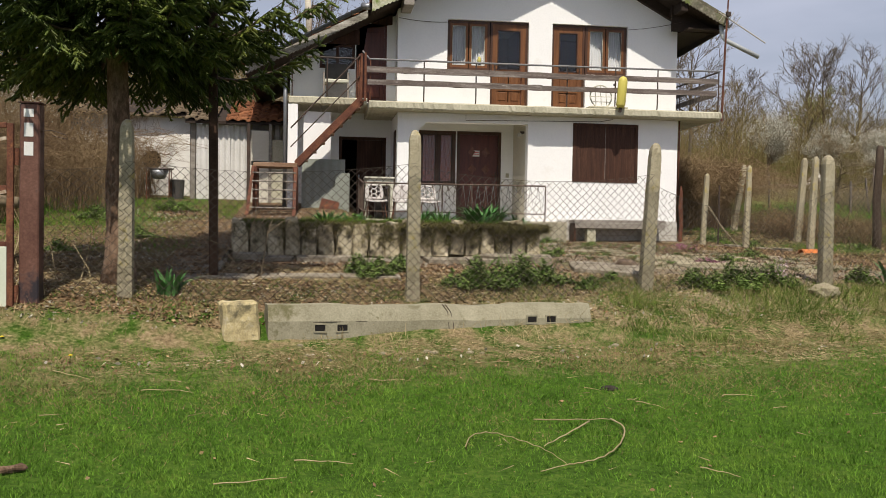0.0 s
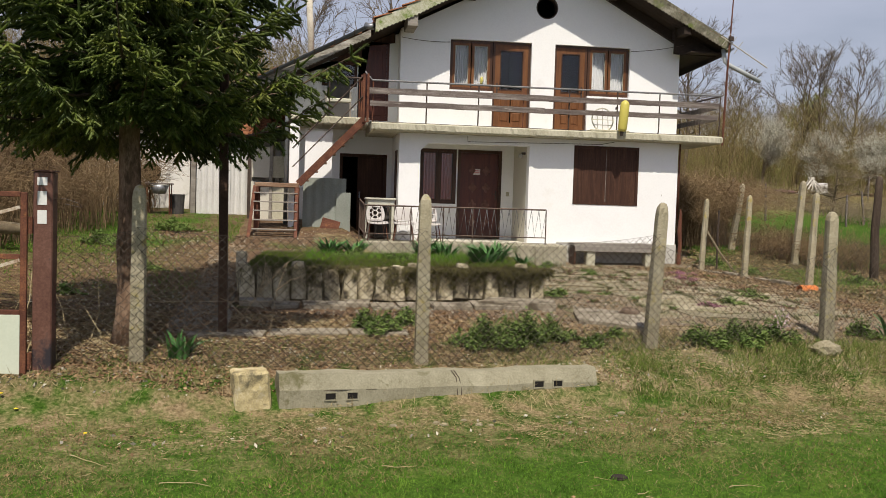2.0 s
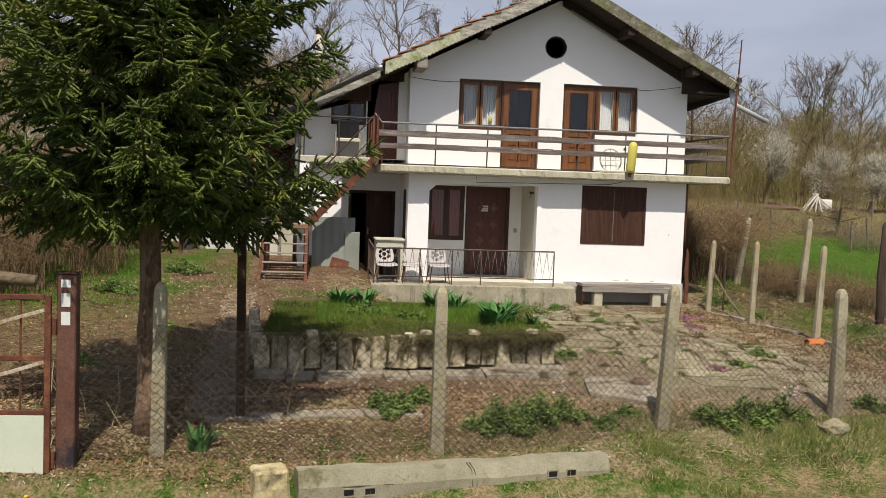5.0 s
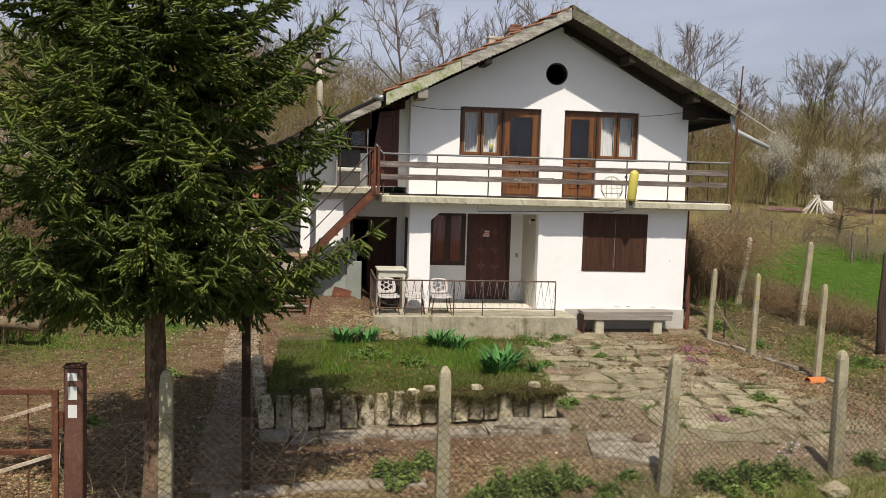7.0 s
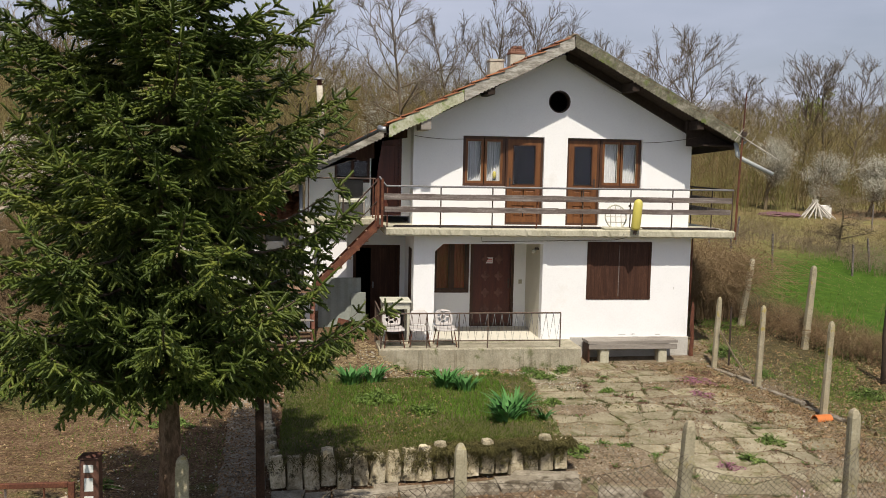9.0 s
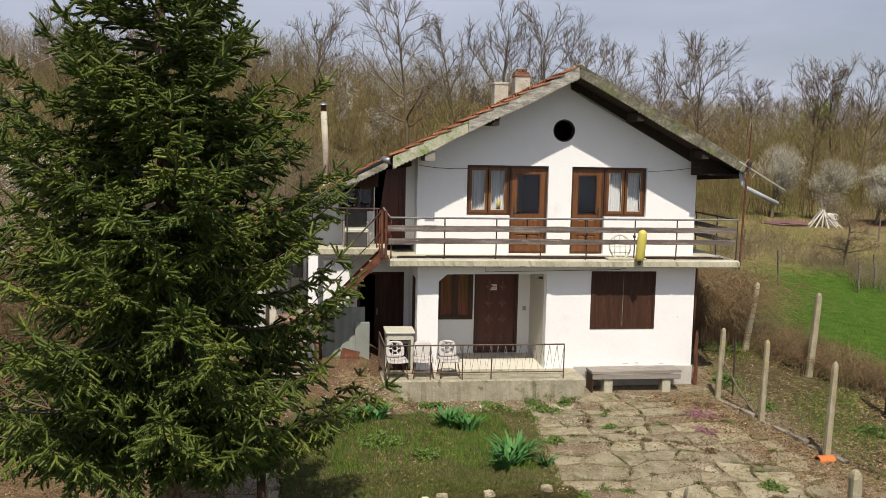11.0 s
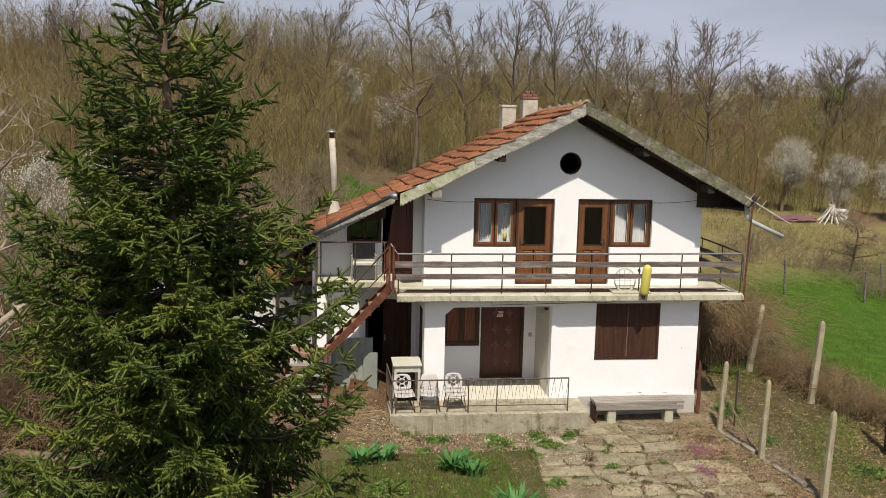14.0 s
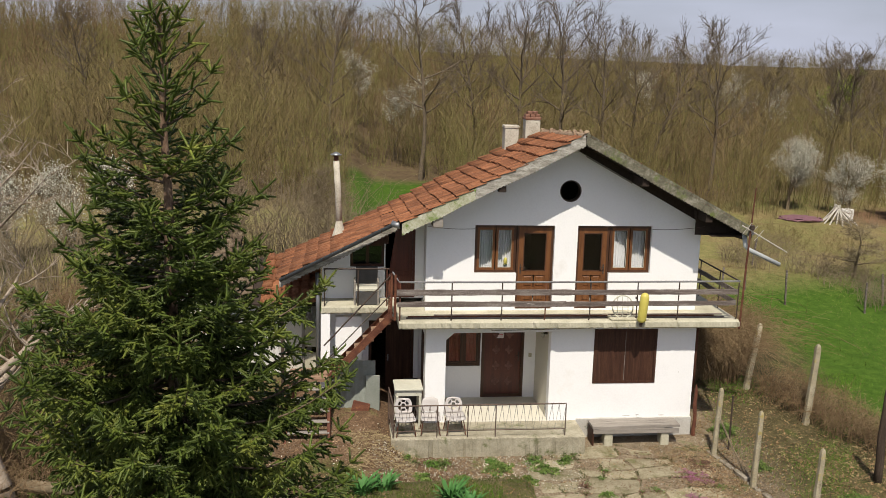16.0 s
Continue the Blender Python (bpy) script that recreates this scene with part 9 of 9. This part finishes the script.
x, y = -1.05 + 4.0 * s + 0.5 * t * np.clip(s - 0.5, 0, 1) * 2, 13.1 + 0.5 * s + 5.0 * t
keep = rng_g.random(n) < patchy(x, y, 2.0, 17)
x, y = x[keep], y[keep]
z = np.maximum(np.array([bed_top(a, b) for a, b in zip(x, y)]), ground_at(x, y))
litter("bed_litter", "brown dead leaves and stalks on the raised bed", x, y, z, 0.012, 0.035, "deadleaf", 18)
# chips and straw between the bed and the porch
n = 2200
y = 17.9 + 1.7 * rng_g.random(n)
x = rng_g.uniform(0.2, 4.6, n)
litter("porch_chips", "pale stone chips before the porch", x, y, ground_at(x, y) + 0.004, 0.008, 0.03, "chip", 39, 0.8)
n = 1500
y = 18.3 + 1.6 * rng_g.random(n)
x = rng_g.uniform(-0.3, 1.1, n)
a = rng_g.uniform(0, 6.283, n)
v, f = spikes(np.stack([x, y, ground_at(x, y) + 0.015 + 0.05 * rng_g.random(n)], 1), unit(np.stack([np.cos(a), np.sin(a), rng_g.normal(0.05, 0.2, n)], 1)), rng_g.uniform(0.08, 0.25, n), 0.008, rng_g)
tagged(arrays("straw_heap", v, f, M["straw"]), "pale straw strewn beside the porch steps", "straw", kind="stuff")
# crumbs and leaves lying on the walk
n = 7000
y = 10.9 + 7.4 * rng_g.random(n)
x = -1.70 - 0.029 * (y - 10.95) + rng_g.uniform(-0.32, 0.32, n)
litter("walk_litter", "brown leaves and grit lying on the walk", x, y, ground_at(x, y) + 0.035, 0.008, 0.026, "deadleaf", 19)
# grass in the yard to the left, behind the fir, and beyond the side fence
n = 95000
y = 13.0 + 9.5 * rng_g.random(n)
x = rng_g.uniform(-9.0, -1.9, n)
keep = rng_g.random(n) < (patchy(x, y, 1.1, 18) ** 2) * np.where(y > 17.0, 1, 0.12)
x, y = x[keep], y[keep]
blades("yard_grass", "green grass and weeds in the shaded yard", x, y, ground_at(x, y), 0.03, 0.13, 0.009, 0.5, "grass", 9)
n = 3000
y = 12.0 + 11.0 * rng_g.random(n)
x = 8.2 + 5.5 * rng_g.random(n) + 0.1 * (19 - y)
a = rng_g.uniform(0, 6.283, n)
v, f = spikes(np.stack([x, y, ground_at(x, y) + 0.02 + 0.05 * rng_g.random(n)], 1), unit(np.stack([np.cos(a), np.sin(a), rng_g.normal(0.15, 0.25, n)], 1)), rng_g.uniform(0.07, 0.26, n), 0.007, rng_g)
tagged(arrays("dead_stalks", v, f, M["straw"]), "dead grass stalks lying beyond the side fence", "straw", kind="stuff")
n = 80000
y = 11.5 + 12.3 * rng_g.random(n)
x = rng_g.uniform(8.3, 14.8, n)
keep = (rng_g.random(n) < patchy(x, y, 1.5, 19) ** 2.4) & (x > 8.45 + 0.12 * np.clip(17 - y, 0, 9))
x, y = x[keep], y[keep]
blades("verge_grass", "green grass beyond the side fence", x, y, ground_at(x, y), 0.03, 0.14, 0.009, 0.5, "grass", 10)
n = 9000
y = 12.0 + 8.0 * rng_g.random(n)
x = rng_g.uniform(3.0, 8.9, n)
keep = rng_g.random(n) < patchy(x, y, 3.2, 22) ** 3
x, y = x[keep], y[keep]
jx, jy = [], []
for (i, j), (px, py) in pts.items():
    for e in ((i + 1, j), (i, j + 1)):
        if e in pts and rng_g.random() < 0.62:
            m = int(rng_g.integers(14, 80))
            s0 = rng_g.uniform(0, 0.6)
            t = rng_g.uniform(s0, min(s0 + 0.5, 1.0), m)
            jx.append(px + (pts[e][0] - px) * t + rng_g.normal(0, 0.022, m))
            jy.append(py + (pts[e][1] - py) * t + rng_g.normal(0, 0.022, m))
x, y = np.concatenate([x, *jx]), np.concatenate([y, *jy])
blades("joint_weeds", "low weeds growing in the paving joints", x, y, ground_at(x, y), 0.02, 0.085, 0.013, 0.8, "olive", 11, "weeds")
n = 7000
y = 13.5 + 6.5 * rng_g.random(n)
x = 6.6 + 1.4 * rng_g.random(n) + 0.16 * (19 - y)
litter("straw_mat", "brown stalks and leaf bits beside the paving", x, y, ground_at(x, y), 0.008, 0.024, "deadleaf", 12, 0.3)
n = 2600
y = 13.5 + 6.5 * rng_g.random(n)
x = 6.6 + 1.5 * rng_g.random(n) + 0.16 * (19 - y)
a = rng_g.uniform(0, 6.283, n)
v, f = spikes(np.stack([x, y, ground_at(x, y) + 0.012], 1), unit(np.stack([np.cos(a), np.sin(a), rng_g.normal(0.03, 0.1, n)], 1)), rng_g.uniform(0.05, 0.2, n), 0.007, rng_g)
tagged(arrays("dry_stalks", v, f, M["straw"]), "thin dry stalks lying beside the paving", "straw", kind="stuff")
# tussocks in the field
n = 42000
y = 24.0 + 14.5 * rng_g.random(n)
x = rng_g.uniform(8.5, 30.0, n)
keep = rng_g.random(n) < 0.15 + 0.85 * patchy(x, y, 0.9, 23) ** 2
x, y = x[keep], y[keep]
z = np.array([gz(a, b) for a, b in zip(x, y)])
dry = patchy(x, y, 0.35, 24) + 0.05 * (y - 30) > 0.55
blades("field_tussocks", "green grass tussocks in the field", x[~dry], y[~dry], z[~dry], 0.05, 0.15, 0.013, 0.7, "bedgrass", 25)
blades("dry_tussocks", "dry straw-coloured tussocks in the field", x[dry], y[dry], z[dry], 0.04, 0.12, 0.012, 0.8, "drygrass", 26)


def iris_clump(x, y, z, r, hgt, count, seed, label="clump of broad blue-green iris leaves"):
    """Sword-shaped leaves: folded, curving strips that fan out from the clump's foot."""
    rng = random.Random(seed)
    c = empty("iris_clump", label, "plant", (x, y, z), "iris clumps")
    for _ in range(count):
        an, rr = rng.uniform(0, 6.283), r * math.sqrt(rng.random()) * 0.55
        bx, by = rr * math.cos(an), rr * math.sin(an)
        out = Vector((math.cos(an + rng.uniform(-0.6, 0.6)), math.sin(an + rng.uniform(-0.6, 0.6)), 0))
        h, lean, w = hgt * rng.uniform(0.6, 1.1), rng.uniform(0.2, 1.15), rng.uniform(0.022, 0.036)
        side = Vector((-out.y, out.x, 0))
        bm = bmesh.new()
        rows = []
        for k in range(6):
            s = k / 5
            p = Vector((bx, by, -0.02)) + out * (lean * h * s ** 1.8) + Vector((0, 0, h * (s - 0.30 * lean * s ** 2.5)))
            ww = w * (1 - s ** 2.2) * (0.7 + 0.6 * math.sin(s * 2.2))
            rows.append([bm.verts.new(p - side * ww), bm.verts.new(p + out * 0.008 * (1 - s)), bm.verts.new(p + side * ww)])
        for a, b in zip(rows, rows[1:]):
            bm.faces.new((a[0], a[1], b[1], b[0]))
            bm.faces.new((a[1], a[2], b[2], b[1]))
        part("leaf", bm, M["irisleaf"], c)
    return c


def on_bed(x, y):
    return max(bed_top(x, y), gz(x, y))


for i, (x, y, r, h, n) in enumerate(((-0.07, 17.4, 0.30, 0.40, 38), (0.36, 17.55, 0.26, 0.36, 30), (1.63, 17.0, 0.34, 0.42, 44), (1.95, 16.6, 0.26, 0.36, 28), (2.42, 15.0, 0.36, 0.46, 48), (2.22, 14.55, 0.28, 0.40, 34), (2.85, 14.6, 0.12, 0.25, 10))):
    iris_clump(x, y, on_bed(x, y), r, h, int(n * 1.5), 60 + i)
iris_clump(-1.72, 10.12, gz(-1.72, 10.12), 0.20, 0.30, 26, 80, "small clump of blue-green bulb leaves by the fence")
iris_clump(7.2, 11.6, gz(7.2, 11.6), 0.25, 0.40, 30, 81)
iris_clump(7.7, 11.9, gz(7.7, 11.9), 0.2, 0.36, 22, 82)


def leafy_weed(x, y, z, r, h, count, seed, mat, label, size=0.03):
    rng = np.random.default_rng(seed)
    a, rr = rng.uniform(0, 6.283, count), r * np.sqrt(rng.random(count))
    ph = rng.uniform(0, 6.283, 2)
    rr = rr * (1.0 + 0.32 * np.sin(2 * a + ph[0]) + 0.26 * np.sin(5 * a + ph[1]))
    px, py = rr * np.cos(a), rr * np.sin(a)
    lump = 0.55 + 0.25 * np.sin(px * 19 + ph[0]) + 0.25 * np.sin(py * 23 + px * 9 + ph[1])
    pz = h * rng.random(count) ** 0.8 * np.clip(1 - (rr / r) ** 2 * 0.55, 0.12, 1) * np.clip(lump, 0.2, 1.0)
    u = unit(rng.normal(size=(count, 3)) * np.array([1, 1, 0.5]))
    w = unit(np.cross(u, unit(rng.normal(size=(count, 3)) + np.array([0, 0, 2.0]))))
    s = rng.uniform(0.6, 1.2, count)[:, None] * size
    c = np.stack([px, py, pz], 1)
    v = np.stack([c - u * s, c + w * s * 0.55, c + u * s, c - w * s * 0.55], 1).reshape(-1, 3)
    weed = empty("weed", label, "plant", (x, y, z), "weeds")
    arrays("foliage", v, np.arange(4 * count).reshape(-1, 4), M[mat], weed)
    m = 14
    aa = rng.uniform(0, 6.283, m)
    e = np.stack([np.cos(aa) * r * 0.6, np.sin(aa) * r * 0.6, np.full(m, h * 0.8)], 1)
    stalks = arrays("stem", *rods(np.zeros((m, 3)), e, np.full(m, 0.004), np.full(m, 0.002), 3), M["leaf"], weed)
    tagged(stalks, kind="stuff")
    return weed


WEEDS = [(0.35, 11.3, 0.30, 0.20), (0.75, 11.6, 0.22, 0.16), (1.55, 10.75, 0.32, 0.26), (2.05, 10.95, 0.36, 0.30), (2.45, 11.15, 0.26, 0.22), (4.35, 11.1, 0.28, 0.20), (4.9, 11.2, 0.30, 0.24), (5.4, 11.35, 0.26, 0.20), (2.9, 10.9, 0.16, 0.12), (3.3, 11.3, 0.14, 0.10), (6.8, 11.7, 0.2, 0.2)]
WEEDS += [(3.3, 14.2, 0.22, 0.10), (3.6, 16.9, 0.20, 0.10), (5.9, 13.7, 0.18, 0.10), (6.6, 14.4, 0.2, 0.12), (3.9, 18.8, 0.25, 0.12), (4.4, 19.2, 0.16, 0.12), (2.9, 18.9, 0.3, 0.12), (1.2, 18.6, 0.22, 0.10), (2.0, 18.4, 0.25, 0.10), (3.4, 18.3, 0.2, 0.1), (4.9, 17.6, 0.16, 0.08),
         (-3.6, 13.2, 0.2, 0.12), (-3.0, 15.6, 0.25, 0.15), (-4.2, 18.2, 0.4, 0.2), (-3.2, 20.2, 0.4, 0.2), (0.3, 16.0, 0.35, 0.15), (1.0, 15.2, 0.25, 0.12), (8.7, 18.7, 0.2, 0.15), (10.0, 17.0, 0.35, 0.15), (10.6, 15.5, 0.4, 0.18), (8.6, 20.6, 0.35, 0.15)]
for i, (x, y, r, h) in enumerate(WEEDS):
    z = on_bed(x, y) if -1.1 < x < 3 and 13.2 < y < 18 else gz(x, y)
    leafy_weed(x, y, z, r, h * 1.5, int((2200 if i < 11 else 1300) * (r / 0.3) ** 2), 90 + i, "weedleaf", "low leafy green weed growing in the earth", 0.026)
for i, (x, y, r) in enumerate(((5.45, 13.45, 0.20), (7.0, 18.4, 0.35), (6.7, 17.4, 0.22), (5.9, 16.6, 0.16), (6.3, 16.2, 0.18), (7.4, 19.0, 0.3), (4.6, 18.0, 0.18), (5.2, 17.2, 0.12))):
    leafy_weed(x, y, gz(x, y), r, 0.10, int(420 * (r / 0.2) ** 2), 140 + i, "pink" if i < 3 else "reddish", "low spreading plant with purplish-pink flowers", 0.018)
rng_j = random.Random(64)
for i in range(9):
    x = rng_j.uniform(0.9, 4.9)
    y = 19.45 - rng_j.uniform(0, 0.25)
    leafy_weed(x, y, gz(x, y), rng_j.uniform(0.12, 0.26), 0.12, 260, 170 + i, ("leaf", "olive")[i % 2], "low weeds along the foot of the porch", 0.024)
corners = [p for p in pts.values() if 3.4 < p[0] < 7.4 and 12.8 < p[1] < 19.2]
for i in range(34):
    x, y = corners[rng_j.randrange(len(corners))]
    x, y = x + rng_j.uniform(-0.15, 0.15), y + rng_j.uniform(-0.05, 0.05)
    leafy_weed(x, y, gz(x, y), rng_j.uniform(0.07, 0.17), 0.06, 110, 190 + i, ("reddish", "olive", "reddish", "leaf")[i % 4], "small reddish weed growing in a paving joint", 0.016)
leafy_weed(5.85, 12.05, gz(5.85, 12.05), 0.14, 0.28, 90, 160, "palepink", "pale pink hyacinth by the fence", 0.022)

# dry needles and stalks on the earth round the fir
n = 15000
y = 10.6 + 7.0 * rng_g.random(n)
x = rng_g.uniform(-7.0, -1.9, n)
a = rng_g.uniform(0, 6.283, n)
v, f = spikes(np.stack([x, y, ground_at(x, y) + 0.010], 1), unit(np.stack([np.cos(a), np.sin(a), rng_g.normal(0.02, 0.08, n)], 1)), rng_g.uniform(0.05, 0.22, n), 0.005, rng_g)
tagged(arrays("dry_needles", v, f, M["drygrass"]), "thin dry stalks strewn on the earth under the fir", "litter", kind="stuff")
# a pale dead branch stuck in the earth behind the fence
dead = empty("dead_branch", "pale dead branch standing in the earth by the walk", "branch", (-1.0, 10.9, 0.8))
for pts_b in ([(-1.32, 10.88, 0.78), (-0.98, 10.9, 1.32), (-0.67, 10.92, 1.66), (-0.48, 10.93, 1.78)], [(-0.86, 10.9, 0.78), (-0.78, 10.9, 1.35), (-0.67, 10.92, 1.66)], [(-0.98, 10.9, 1.32), (-0.90, 10.86, 1.55), (-0.92, 10.84, 1.72)], [(-0.78, 10.9, 1.35), (-0.62, 10.88, 1.48), (-0.52, 10.86, 1.50)], [(-1.15, 10.89, 1.05), (-1.3, 10.86, 1.22), (-1.5, 10.84, 1.30)]):
    bm = bmesh.new()
    tube(bm, pts_b, [0.0065 - 0.0013 * k for k in range(len(pts_b))], 5)
    adopt(part("twig", bm, M["twig"], None), dead)

# loose twigs lying about
rng_k = random.Random(9)
TW = [(-0.33, 5.8, 0.35), (0.2, 7.85, 0.3), (-2.3, 8.1, 0.45), (3.0, 7.4, 0.3), (-0.75, 5.42, 0.4), (2.06, 5.59, 0.25), (1.2, 8.5, 0.3), (-1.5, 7.45, 0.4), (2.2, 7.15, 0.26), (2.15, 7.2, 0.15)]
for i, (x, y, ln) in enumerate(TW):
    a = rng_k.uniform(-0.7, 0.7)
    bend = rng_k.uniform(-0.6, 0.6)
    ptsw, p = [], Vector((x, y, 0))
    for k in range(8):
        ptsw.append(Vector((p.x, p.y, gz(p.x, p.y) + 0.020 + 0.003 * math.sin(k * 1.7))))
        a += bend / 7 * 2
        p = p + Vector((math.cos(a), math.sin(a), 0)) * ln / 7
    bm = bmesh.new()
    tube(bm, ptsw, [0.0048 - 0.0004 * k for k in range(8)], 5)
    tagged(part("twig", bm, M["straw"], None), "dry pale twig lying on the lawn", "twig", "twigs on the lawn")
# a long dry vine shoot bent into a loop, and a piece of bark
vine = empty("vine_shoot", "long dry vine shoot bent into a loop on the lawn", "twig", (1.4, 6.1, gz(1.4, 6.1)))
for run, r in (([(1.28, 6.60), (1.5, 6.59), (1.83, 6.61)], 0.008), ([(1.83, 6.61), (1.86, 6.4), (1.72, 6.05), (1.53, 5.78), (1.36, 5.66), (1.24, 5.61), (1.07, 5.5)], 0.009), ([(0.71, 5.99), (0.79, 6.24), (0.93, 6.3), (1.08, 6.13), (1.2, 5.91), (1.26, 5.64)], 0.006), ([(1.66, 6.55), (1.41, 6.24), (1.21, 6.0)], 0.009)):
    bm = bmesh.new()
    fine = []
    for k in range(len(run) - 1):
        p0, p1, p2, p3 = (Vector((*run[min(max(k + o, 0), len(run) - 1)], 0)) for o in (-1, 0, 1, 2))
        for t in (0.0, 0.25, 0.5, 0.75):
            fine.append(0.5 * (2 * p1 + (p2 - p0) * t + (2 * p0 - 5 * p1 + 4 * p2 - p3) * t * t + (3 * p1 - p0 - 3 * p2 + p3) * t ** 3))
    fine.append(Vector((*run[-1], 0)))
    tube(bm, [(p.x, p.y, gz(p.x, p.y) + 0.03 + 0.004 * math.sin(3 * k)) for k, p in enumerate(fine)], [r * 0.75 * (1 - 0.6 * k / len(fine)) for k in range(len(fine))], 6)
    adopt(part("shoot", bm, M["straw"], None, smooth=True), vine)
bm = bbox(-0.11, -0.03, 0, 0.11, 0.03, 0.035, 0.012, Matrix.Translation((-1.9, 5.68, gz(-1.9, 5.68) + 0.01)) @ Matrix.Rotation(0.5, 4, "Z"))
bmesh.ops.subdivide_edges(bm, edges=bm.edges[:], cuts=2, use_grid_fill=True)
for v in bm.verts:
    v.co += Vector((noise.noise(v.co * 30), noise.noise(v.co * 30 + Vector((5, 0, 0))), noise.noise(v.co * 30 + Vector((0, 5, 0))))) * 0.014
tagged(part("bark_piece", bm, M["firtrunk"], None), "rough piece of bark lying on the lawn", "bark")
for i, (x, y) in enumerate(((-3.19, 9.25), (-3.02, 9.12), (-2.3, 8.6))):
    fl = empty("dandelion", "yellow dandelion flowering low in the grass", "flower", (x, y, gz(x, y)), "dandelions")
    bm = bmesh.new()
    tube(bm, [(0, 0, -0.01), (0.004, 0, 0.05)], 0.003, 5)
    part("stem", bm, M["leaf"], fl)
    bm = bmesh.new()
    tube(bm, [(0.004, 0, 0.046), (0.004, 0, 0.054), (0.004, 0, 0.060)], [0.006, 0.021, 0.008], 12)
    part("flower_head", bm, M["dandelion"], fl, "yellow flower head")
for i in range(14):
    x, y = rng_k.uniform(-3.9, -2.2), rng_k.uniform(9.9, 10.6)
    a = rng_k.uniform(0, 6.28)
    b = Vector((x + 0.35 * math.cos(a), y + 0.2 * math.sin(a), gz(x, y) + rng_k.uniform(0.15, 0.9)))
    bm = bmesh.new()
    tube(bm, [(x, y, gz(x, y) - 0.02), ((x + b.x) / 2 + 0.05, (y + b.y) / 2, (gz(x, y) + b.z) / 2), b], [0.007, 0.006, 0.003], 5)
    tagged(part("dry_stalk", bm, M["straw"], None), "dry upright stalk beside the gate post", "stalk", "stalks by the gate")
